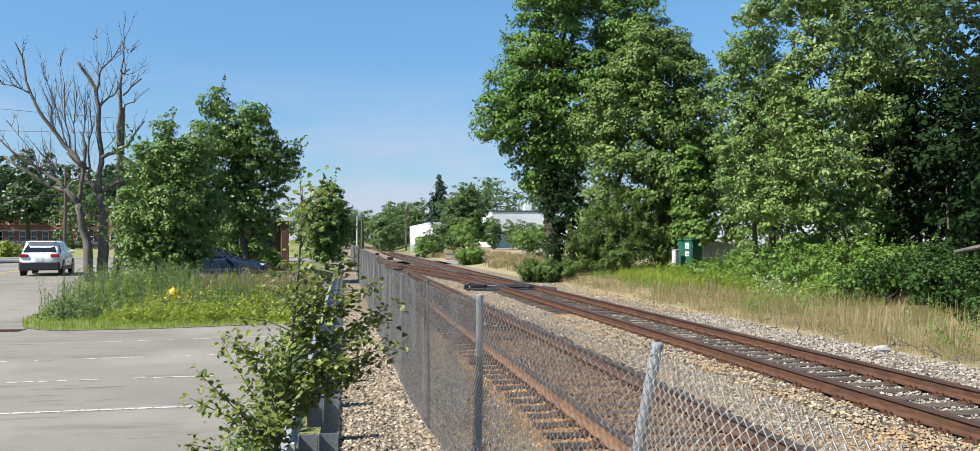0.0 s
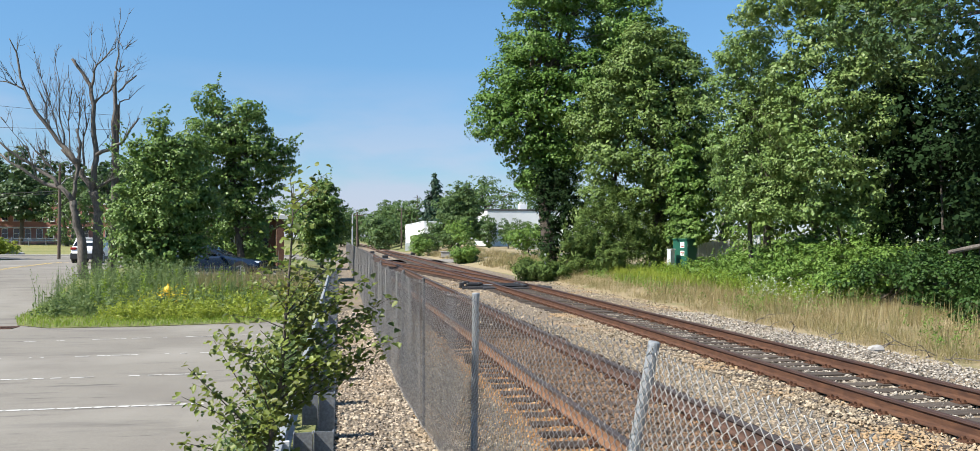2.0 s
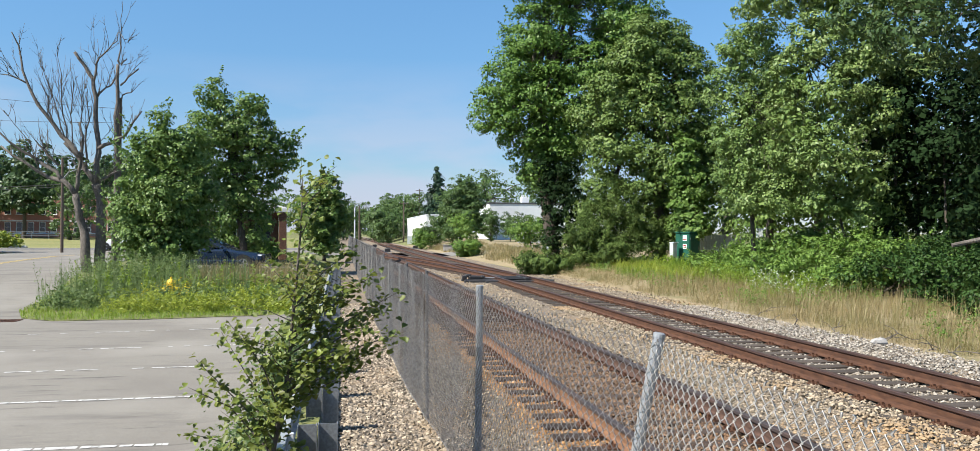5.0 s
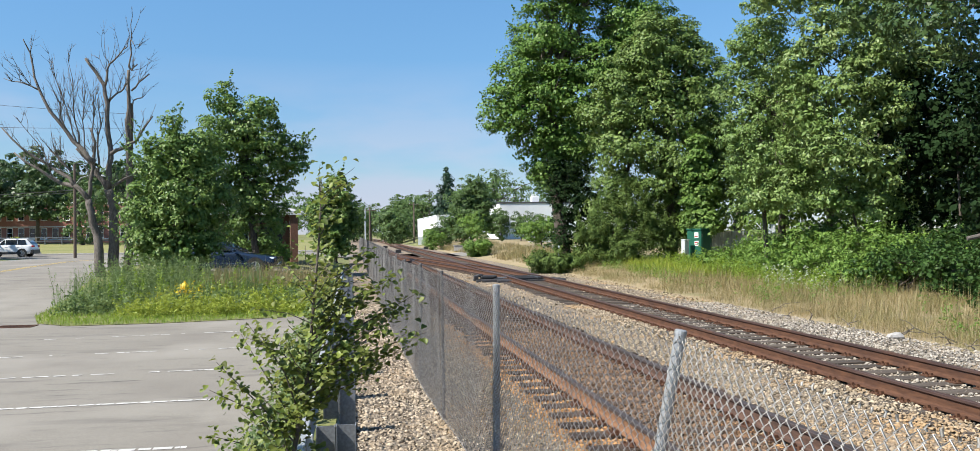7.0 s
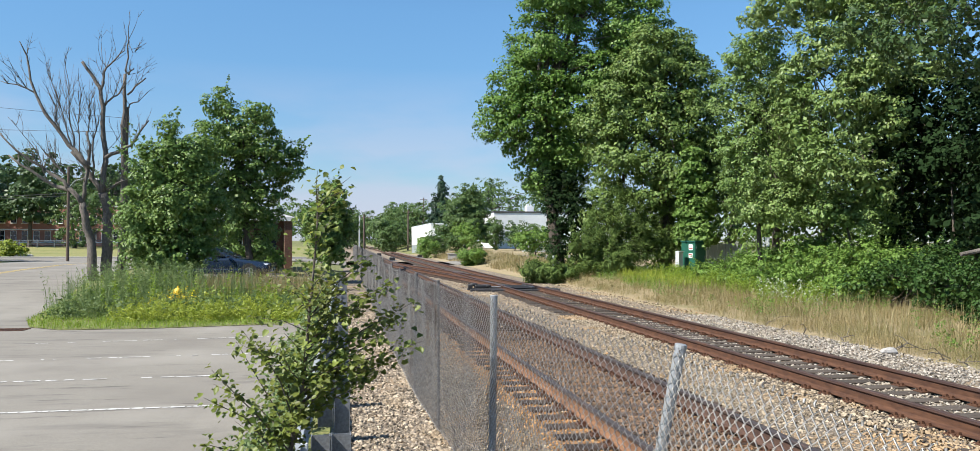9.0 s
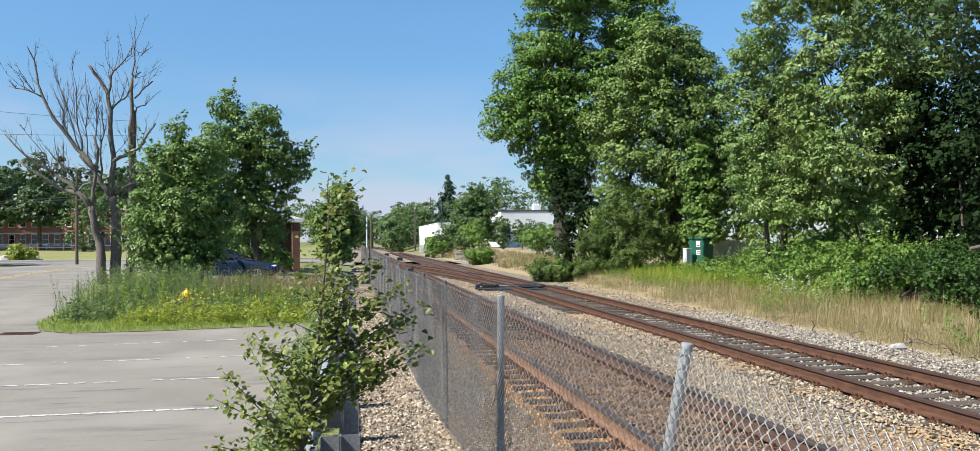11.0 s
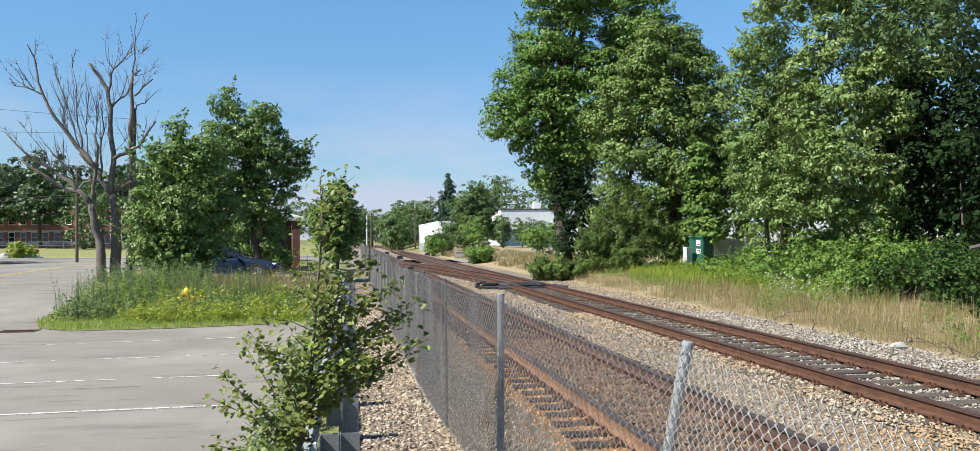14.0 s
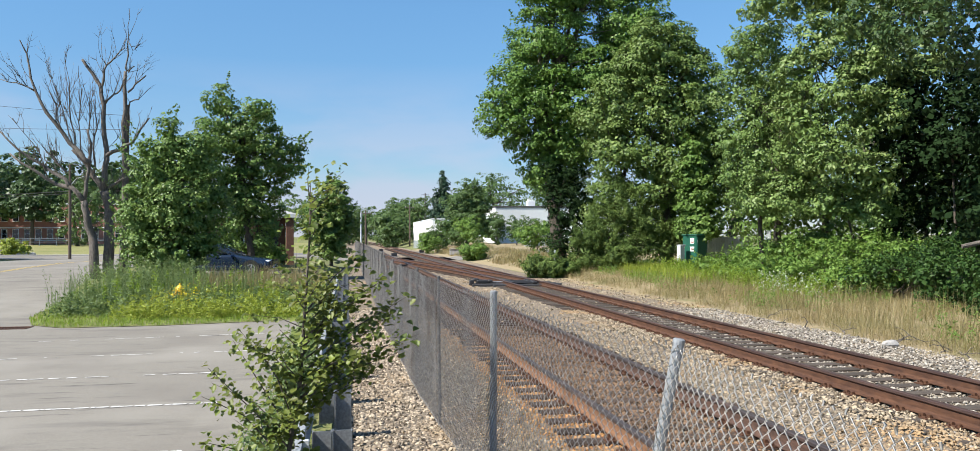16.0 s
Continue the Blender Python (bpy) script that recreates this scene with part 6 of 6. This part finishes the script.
# long shoots to the track side
for z0, end in ((1.25, (1.04, 0.1, 1.80)), (1.05, (1.10, -0.1, 1.52)), (1.35, (0.95, 0.3, 1.62)), (1.5, (0.88, 0.0, 1.95)), (0.95, (0.78, 0.2, 1.3)), (1.7, (0.70, 0.2, 2.15)), (1.2, (0.66, -0.25, 1.35)), (1.6, (0.62, 0.1, 1.75)), (1.1, (0.9, 0.15, 1.65)), (1.45, (0.72, -0.15, 1.85)), (1.0, (0.95, 0.0, 1.38)), (1.15, (0.82, -0.2, 1.58)), (0.9, (0.7, 0.05, 1.2))):
    leafy_shoot(axis_at(z0), end, 0.008, 72)
# shoots to the lot side
for z0, end in ((0.7, (-0.42, -0.2, 1.35)), (0.6, (-0.52, 0.1, 1.1)), (0.8, (-0.3, 0.2, 1.5)), (0.5, (-0.45, -0.3, 0.85)), (0.9, (-0.12, -0.2, 1.55)), (0.4, (-0.5, 0.2, 0.6)), (1.0, (-0.25, 0.1, 1.6))):
    leafy_shoot(axis_at(z0), end, 0.008, 52)
# upright shoots in the middle and at the top
for k in range(36):
    z0 = rng.uniform(0.15, 1.4)
    a = rng.uniform(0, 2 * math.pi)
    ln = rng.uniform(0.25, 0.55)
    s = axis_at(z0)
    leafy_shoot(s, s + Vector((math.cos(a) * ln - (0.22 if z0 < 0.8 else 0.06), math.sin(a) * ln, rng.uniform(0.05, 0.4))), 0.006, 30)
for k in range(22):
    z0 = rng.uniform(1.3, 2.58)
    a = rng.uniform(0, 2 * math.pi)
    ln = rng.uniform(0.14, 0.36) * (1.25 if z0 < 2.0 else 0.8)
    s = axis_at(z0)
    leafy_shoot(s, s + Vector((math.cos(a) * ln, math.sin(a) * ln, rng.uniform(0.05, 0.25))), 0.005, 15)
part("stem", stem, BARK, sap)


def round_leaves(rng, c, n, length, width):
    """Broad leaves with a point, each of six corners and a folded midrib."""
    c, n = np.array([tuple(p) for p in c]), unit(np.array([tuple(p) for p in n]))
    k = len(c)
    a = rng.normal(0, 1, (k, 3))
    a[:, 2] -= 0.6
    a = unit(a - n * (a * n).sum(1, keepdims=True))
    b = np.cross(n, a)
    s = rng.uniform(0.6, 1.25, (k, 1))
    la, wb, up = a * length * s, b * width * s / 2, n * width * s * 0.16
    v = np.stack([c - la * 0.45, c - la * 0.25 + wb * 0.9 + up, c + la * 0.1 + wb * 0.85 + up, c + la * 0.55 - up * 0.5, c + la * 0.1 - wb * 0.85 + up, c - la * 0.25 - wb * 0.9 + up], 1).reshape(-1, 3)
    o = 6 * np.arange(k)[:, None]
    return array_mesh("leaves", v, np.concatenate([o + [0, 1, 2, 3], o + [0, 3, 4, 5]], 0))


part("leaves", round_leaves(rng, LV, LN, 0.054, 0.044), L_SAPLING, sap, "broad pointed green leaves")


# ---- weeds and grass ----
def scatter(rng, n, x0, x1, y0, y1, inside=None):
    x, y = rng.uniform(x0, x1, n), rng.uniform(y0, y1, n)
    if inside is not None:
        k = inside(x, y)
        x, y = x[k], y[k]
    return x, y


def patchy(rng, x, y, scale, cut):
    """Keeps points where a smooth noise is high, for uneven growth."""
    v = np.array([noise.noise(Vector((a * scale, b * scale, 3.7))) for a, b in zip(x, y)])
    k = v + rng.normal(0, 0.15, len(x)) > cut
    return x[k], y[k]


def weeds(name, label, rng, x, y, height, leaf, spread, per, length, width, material):
    """Leafy stalks: leaves spaced up upright stems."""
    k = len(x)
    h = height * rng.uniform(0.5, 1.2, k)
    idx = np.repeat(np.arange(k), per)
    t = rng.uniform(0.08, 1.0, len(idx))
    lean = rng.normal(0, 0.12, (k, 2))
    z = land(x, y)
    c = np.stack([x[idx] + lean[idx, 0] * t + rng.normal(0, spread, len(idx)) * (1.15 - t), y[idx] + lean[idx, 1] * t + rng.normal(0, spread, len(idx)) * (1.15 - t), z[idx] + h[idx] * t], -1)
    n = rng.normal(0, 0.5, (len(idx), 3)) + np.array([0, 0, 0.8])
    v, q = leaf_quads(rng, c, n, length, width, 0.4)
    return solo(name, array_mesh(name, v, q), material, label, "weeds", "stuff")


in_isle = lambda a, b: in_poly(a, b, ISLAND)
rng = np.random.default_rng(60)
x, y = scatter(rng, 66000, 10.9, 18.2, 11, 46)
x, y = patchy(rng, x, y, 0.8, -0.12)
solo("dry_grass", blade_mesh("dry_grass", rng, x, y, 0.36, 0.006, 1.2, -0.03), L_DRY, "tall dry tan grass on the verge", "grass", "stuff")
x, y = scatter(rng, 900, 11.6, 17.0, 11.5, 34)
solo("verge_stalks", blade_mesh("verge_stalks", rng, np.repeat(x, 4), np.repeat(y, 4) + rng.normal(0, 0.06, len(x) * 4), 0.75, 0.009, 0.5, -0.03), L_DRY, "tall pale dry stalks over the verge grass", "grass", "stuff")
x, y = scatter(rng, 22000, 11.2, 16.5, 52, 112)
x, y = patchy(rng, x, y, 0.25, -0.05)
solo("far_dry_grass", blade_mesh("far_dry_grass", rng, x, y, 0.5, 0.03, 0.6, -0.03), L_DRY, "pale dry grass further down the verge", "grass", "stuff")
x, y = scatter(rng, 26000, 13.0, 18.8, 27, 62)
x, y = patchy(rng, x, y, 0.35, 0.24)
solo("green_grass", blade_mesh("green_grass", rng, x, y, 0.42, 0.015, 0.7, -0.03), L_GRASS, "fresh green grass on the verge", "grass", "stuff")
x, y = scatter(rng, 7000, 14.0, 16.5, 35, 43.5)
x, y = patchy(rng, x, y, 0.9, -0.1)
solo("bank_grass", blade_mesh("bank_grass", rng, x, y, 0.55, 0.016, 0.5, -0.03), L_GOLD, "bright yellow-green grass before the cabinet", "grass", "stuff")
x, y = scatter(rng, 20000, -10.5, -0.8, 23.5, 31, in_isle)
solo("island_grass", blade_mesh("island_grass", rng, x, y, 0.14, 0.010, 0.95, 0.01), L_GRASS, "bright unmown grass on the island", "grass", "stuff")
x, y = scatter(rng, 1300, -8.7, -0.8, 26.2, 36, in_isle)
weeds("tall_weeds", "grey-green leafy weeds on the island", rng, x, y, 0.55, None, 0.12, 30, 0.13, 0.045, L_WEED)
x, y = scatter(rng, 900, -6.6, -0.9, 25.0, 31, in_isle)
weeds("golden_weeds", "yellow-green bushy weeds on the island", rng, x, y, 0.5, None, 0.14, 34, 0.10, 0.035, L_GOLD)
x, y = scatter(rng, 700, -5.2, -1.0, 29.5, 34.5, in_isle)
solo("straw_grass", blade_mesh("straw_grass", rng, np.repeat(x, 4), np.repeat(y, 4) + rng.normal(0, 0.09, len(x) * 4), 0.95, 0.013, 0.34, 0.02), L_DRY, "tall straw-coloured grass on the island", "grass", "stuff")
x, y = scatter(rng, 230, -9.2, -3.0, 27.0, 33.0, in_isle)
solo("seed_stalks", blade_mesh("seed_stalks", rng, np.repeat(x, 5), np.repeat(y, 5) + rng.normal(0, 0.08, len(x) * 5), 1.15, 0.014, 0.16, 0.02), L_WEED, "thin pale seed stalks standing above the weeds", "weeds", "stuff")
x, y = scatter(rng, 60, -8.6, -2.0, 26.6, 31.0, in_isle)
weeds("leafy_stalks", "tall leafy green stalks among the island's weeds", rng, x, y, 1.05, None, 0.10, 60, 0.11, 0.035, L_GRASS)
x, y = scatter(rng, 240, -9.4, -6.4, 28.5, 35, in_isle)
weeds_x, weeds_y = scatter(rng, 60, -7.6, -6.2, 31.0, 34.0, in_isle)
x, y = np.concatenate([x, weeds_x]), np.concatenate([y, weeds_y])
weeds("stalky_weeds", "tall pale stalky weeds at the island's edge", rng, x, y, 1.15, None, 0.07, 26, 0.09, 0.026, L_WEED)
x, y = scatter(rng, 260, -8.6, -5.2, 30.5, 35.0, in_isle)
weeds("back_weeds", "tall grey-green weeds under the island's tree", rng, x, y, 1.15, None, 0.11, 40, 0.10, 0.034, L_WEED)
x, y = scatter(rng, 1500, 12.0, 18.2, 13, 50)
x, y = patchy(rng, x, y, 0.5, 0.15)
weeds("verge_weeds", "scattered green weeds on the dry verge", rng, x, y, 0.5, None, 0.14, 30, 0.08, 0.032, L_HEDGE)
x, y = scatter(rng, 560, 15.2, 17.9, 26.5, 42)
weeds("thicket_foot_weeds", "bright green weeds along the thicket's foot", rng, x, y, 0.75, None, 0.2, 34, 0.11, 0.04, L_GRASS)
x, y = scatter(rng, 34, 15.0, 16.2, 26.4, 29.8)
weeds("white_blossom", "white flowering weeds at the thicket's foot", rng, x, y, 0.8, None, 0.18, 24, 0.06, 0.045, FLOWER_WHITE)
x, y = scatter(rng, 26, -5.9, -4.6, 27.0, 28.6, in_isle)
weeds("yellow_blossom", "yellow flowering weeds near the hydrant", rng, x, y, 0.7, None, 0.1, 18, 0.06, 0.05, FLOWER_YELLOW)
x, y = scatter(rng, 200, -1.15, -0.66, 4.4, 9.5)
weeds("lot_edge_weeds", "green weeds growing along the guardrail", rng, x, y, 0.5, None, 0.08, 26, 0.07, 0.03, L_WEED)
x, y = scatter(rng, 240, -1.0, -0.66, 9.5, 24)
weeds("lot_edge_weeds", "grey-green weeds growing along the guardrail", rng, x, y, 0.75, None, 0.1, 26, 0.09, 0.035, L_WEED)

sign = thing("trackside_sign", "small pale sign on a post above the thicket", "sign", at=pose(18.45, 35.4, land_at(18.45, 35.4), 0, 0, -25))
part("post", Geo().box((0, 0, 1.1), (0.05, 0.05, 2.3)), DARK_STEEL, sign)
part("panel", Geo().box((0, -0.035, 2.05), (0.3, 0.02, 0.42), 0.005), WHITE, sign)

# debris on the verge
lump = Geo()
bm = bmesh.new()
bmesh.ops.create_icosphere(bm, subdivisions=2, radius=0.16)
for p in bm.verts:
    p.co = Vector((p.co.x * 1.1, p.co.y * 0.8, p.co.z * 0.55)) * (1 + 0.22 * noise.noise(p.co * 9))
bm.verts.index_update()
lump.add([p.co for p in bm.verts], [[q.index for q in f.verts] for f in bm.faces])
bm.free()
solo("pale_rock", lump, CONCRETE, "pale whitish rock at the ballast's edge", "rock", at=pose(10.45, 15.2, land_at(10.45, 15.2) + 0.045))
rng = np.random.default_rng(88)
for k in range(22):
    g = Geo()
    e = Vector((rng.normal(0, 0.8), rng.normal(0, 0.8), abs(rng.normal(0.15, 0.15))))
    e *= 1.0 if k < 12 else 0.45
    pts = limb(g, rng, (0, 0, 0), e, 0.016, 0.006, 0.08, 5, 5)
    limb(g, rng, pts[2], pts[2] + Vector((rng.normal(0, 0.3), rng.normal(0, 0.3), 0.15)), 0.01, 0.004, 0.08, 4, 3)
    fx, fy = (12.0 + rng.normal(0, 0.5), 13.6 + rng.normal(0, 0.6)) if k < 12 else (10.75 + rng.normal(0, 0.12), 12.5 + 0.9 * (k - 12) + rng.normal(0, 0.3))
    solo("fallen_branch", g, DEAD, "fallen bare grey branch on the verge", "branch", at=pose(fx, fy, land_at(fx, fy) + 0.01), group="fallen branches")
g = Geo()
limb(g, np.random.default_rng(5), (-0.9, 0.3, -0.12), (0.9, -0.3, 0.12), 0.06, 0.075, 0.03, 8, 5)
solo("fallen_log", g, DEAD, "pale fallen log lying in the thicket", "log", at=pose(17.65, 20.8, 1.74))


# ---- ballast stones ----
def stones(rng, x, y, size, lift=0.0):
    """Angular stones of six faces, open where they lie in the bed, each turned and stretched its own way."""
    k = len(x)
    base = np.array([(1, 0, 0), (0, 1, 0), (-1, 0, 0), (0, -1, 0), (0, 0, 1), (0, 0, -1)], float)
    s = size * rng.uniform(0.55, 1.3, (k, 1, 1))
    p = base * (1 + rng.normal(0, 0.22, (k, 6, 1))) * np.array([1.0, 0.74, 0.5]) * s + rng.normal(0, 0.14, (k, 6, 3)) * s
    a, b = rng.uniform(0, 2 * math.pi, k), rng.normal(0, 0.7, k)
    ca, sa, cb, sb = np.cos(a), np.sin(a), np.cos(b), np.sin(b)
    r = np.zeros((k, 3, 3))
    r[:, 0, 0], r[:, 0, 1], r[:, 0, 2] = ca, -sa * cb, sa * sb
    r[:, 1, 0], r[:, 1, 1], r[:, 1, 2] = sa, ca * cb, -ca * sb
    r[:, 2, 1], r[:, 2, 2] = sb, cb
    p = np.einsum("kij,kvj->kvi", r, p)
    p += np.stack([x, y, land(x, y) + lift + rng.uniform(-0.004, 0.012, k)], -1)[:, None, :]
    o = 6 * np.arange(k)[:, None]
    f = np.concatenate([o + t for t in ([0, 1, 4], [1, 2, 4], [2, 3, 4], [3, 0, 4], [1, 0, 5], [3, 2, 5])], 0)
    return array_mesh("stones", p.reshape(-1, 3), f)


rng = np.random.default_rng(90)
x, y = scatter(rng, 13500, -0.12, 1.2, 5.0, 26)
solo("gravel_strip_stones", stones(rng, x, y, 0.030), STONE_STRIP, "loose tan crushed stone between guardrail and fence", "gravel", "stuff")
x, y = scatter(rng, 33000, 0.9, 6.1, 4.5, 20)
k = rng.random(len(x)) < 0.92 * np.exp(-((x - 2.48) / 0.45) ** 2) + 0.6 * np.exp(-((x - 4.2) / 0.35) ** 2)
brown = (np.abs(x - 3.51) < 0.66) & (rng.random(len(x)) < 0.7) & ~k
rx, ry = scatter(rng, 4500, 2.05, 2.74, 4.5, 17)
rx, ry = np.concatenate([x[k], rx]), np.concatenate([y[k], ry])
solo("rusty_stones", stones(rng, rx, ry, 0.025), STONE_RUST, "rust-stained crushed stone around the idle rails", "gravel", "stuff")
bx, by = scatter(rng, 9000, 2.86, 4.16, 4.8, 18)
bx, by = np.concatenate([x[brown], bx]), np.concatenate([y[brown], by])
solo("brown_stones", stones(rng, bx, by, 0.026, 0.024), STONE_BROWN, "dark brown stained stone between the idle rails", "gravel", "stuff")
k |= brown
solo("near_ballast_stones", stones(rng, x[~k], y[~k], 0.025), STONE, "tan crushed stone of the near track", "gravel", "stuff")
x, y = scatter(rng, 23000, 6.1, 10.7, 6.5, 24)
k = (np.abs(x - 7.47) > 1.2) | (rng.random(len(x)) < 0.75)
x, y = x[k], y[k]
xe, ye = scatter(rng, 5500, 6.0, 6.62, 6.5, 24)
solo("ballast_stones", stones(rng, x, y, 0.031, 0.008), STONE_GREY, "pale grey crushed stone of the far track", "gravel", "stuff")
x, y = scatter(rng, 8000, 0.9, 10.8, 20, 46)
solo("shoulder_stones", stones(rng, xe, ye, 0.03, 0.03), STONE, "tan crushed stone over the tie ends", "gravel", "stuff")
solo("far_ballast_stones", stones(rng, x, y, 0.045), STONE, "tan crushed stone further down the line", "gravel", "stuff")

# ---- ties and tie plates ----
tie_me = Geo().box((0, 0, 0), (2.6, 0.23, 0.17), 0.012).mesh("tie")
tie_me.materials.append(TIE)
grey_tie_me = tie_me.copy()
grey_tie_me.materials[0] = TIE_GREY
plate_g = Geo()
plate_g.box((0, 0, 0.008), (0.36, 0.19, 0.018))
for sx in (-1, 1):
    for sy in (-1, 1):
        plate_g.box((sx * 0.10, sy * 0.06, 0.033), (0.035, 0.03, 0.04))
        plate_g.box((sx * 0.15, sy * 0.05, 0.022), (0.022, 0.022, 0.03))
plate_me = plate_g.mesh("tie_plate")
plate_me.materials.append(RUST)
rng = np.random.default_rng(91)
for tr, tx in zip(TRACKS, TRACK_X):
    far = Geo()
    n = 0
    y = 2.0
    while y < 150:
        x = tx + rng.normal(0, 0.03) + bend(y)
        if y < 105:
            ob = part("tie", tie_me if tx < 5 else grey_tie_me, None, tr)
            ob.location = (x, y, -0.288 + rng.normal(0, 0.003))
            ob.rotation_euler = (0, 0, rng.normal(0, 0.012))
        else:
            far.box((x, y, -0.288), (2.6, 0.23, 0.17))
        if y < 40:
            for s in (-1, 1):
                ob = part("tie_plate", plate_me, None, tr)
                ob.location = (tx + s * HALF, y, -0.204)
        y += 0.51 + rng.normal(0, 0.02)
    tagged(part("far_ties", far, TIE, tr), kind="stuff")
for k in range(70):
    t = k / 69
    y = 38.6 + 43 * t
    i = int(np.argmin(np.abs(cy - y)))
    ob = part("tie", tie_me, None, cross)
    ob.location = (float(cx[i]), y + 0.25, -0.292)


# ---- motions ----
def glide(rows, t):
    """Place between rows of (time, x, y, heading), smoothly."""
    ts = [r[0] for r in rows]
    return [float(np.interp(t, ts, [r[k] for r in rows])) for k in (1, 2, 3)]


def drive(th, wheels, rows, roll_until):
    keys = []
    for t, x, y, head in rows:
        keys.append((t, pose(x, y, land_at(x, y) + 0.01, 0, 0, head)))
    walk(th, keys)
    times = [i / 30 for i in range(0, int(roll_until * 30) + 1)]
    way, last, path = [], None, 0.0
    for t in times:
        x, y, _ = glide(rows, t)
        if last:
            path += math.hypot(x - last[0], y - last[1])
        last = (x, y)
        way.append(path)
    for wh, (wx, wy, wz) in wheels:
        turn = [(t, pose(wx, wy, wz, 0, math.degrees(p / wheel_r), 0)) for t, p in zip(times, way)]
        turn.append((16.0, turn[-1][1]))
        walk(wh, turn)


def motions():
    drive(suv_a, wheels_a, [(0, -14.7, 46.0, 98), (0.5, -15.2, 50.0, 98), (1.1, -15.75, 54.4, 97), (1.7, -16.2, 59.0, 94), (2.0, -16.35, 61.3, 91), (2.5, -16.2, 65.0, 84), (3.0, -15.6, 68.6, 74), (3.6, -14.2, 72.6, 62), (4.2, -12.9, 75.3, 54), (4.9, -12.0, 76.9, 48), (5.6, -11.6, 77.5, 46), (16.0, -11.6, 77.5, 46)], 6.0)
    drive(suv_b, wheels_b, [(0, -12.0, 85.0, 180), (2.0, -12.2, 85.0, 180), (3.0, -13.4, 85.0, 180), (4.0, -16.2, 85.0, 180), (5.0, -20.3, 85.0, 180), (6.3, -27.3, 85.0, 180), (6.5, -28.4, 85.0, 180), (6.7, -29.5, 85.0, 180), (6.9, -30.7, 85.0, 180), (7.1, -32.1, 85.0, 180), (7.3, -33.5, 85.0, 180), (8.0, -38.6, 85.2, 180), (9.0, -46.0, 85.4, 180), (12.0, -68.0, 85.8, 180), (16.0, -96.0, 86.0, 180)], 9.0)

    sway = [(0, 0.0, 0.0), (0.5, 0.5, 0.3), (1.0, 0.0, 0.0), (1.5, -1.0, -0.6), (2.0, -0.9, -0.5), (2.5, -0.7, -0.4), (3.0, -0.5, -0.3), (3.5, -1.4, -0.6), (4.0, -1.3, -0.7), (4.7, -0.4, -0.2), (5.5, 0.3, 0.2), (6.5, -0.4, 0.0), (7.0, 0.4, 0.3), (7.5, 0.3, 0.1), (8.0, 0.7, 0.2), (8.5, 0.3, -0.3), (9.0, 0.0, 0.1), (10.0, 0.5, 0.3), (11.5, 0.8, 0.4), (12.0, 0.6, 0.3), (12.5, 1.0, 0.4), (13.0, -0.6, -0.3), (13.5, -0.4, -0.4), (14.0, -0.3, 0.2), (14.5, -0.5, -0.1), (15.0, -0.7, -0.2), (15.5, -0.9, -0.4), (16.0, -1.1, -0.3)]
    for th, size, lag in ((YOUNG, 0.5, 0.0), (ISLE_TREE, 0.4, 1.3)):
        foot = th.matrix_basis.translation.copy()
        walk(th, [(0.5 * k, pose(foot.x, foot.y, foot.z, 0.6 * size * math.sin(1.9 * k + lag), size * (0.6 * math.sin(1.1 * k + lag) + 0.4 * math.sin(2.3 * k)), 0)) for k in range(33)])
    base = sap.matrix_basis.translation.copy()
    walk(sap, [(t, pose(base.x, base.y, base.z, rx, ry, 0)) for t, ry, rx in sway])


motions()
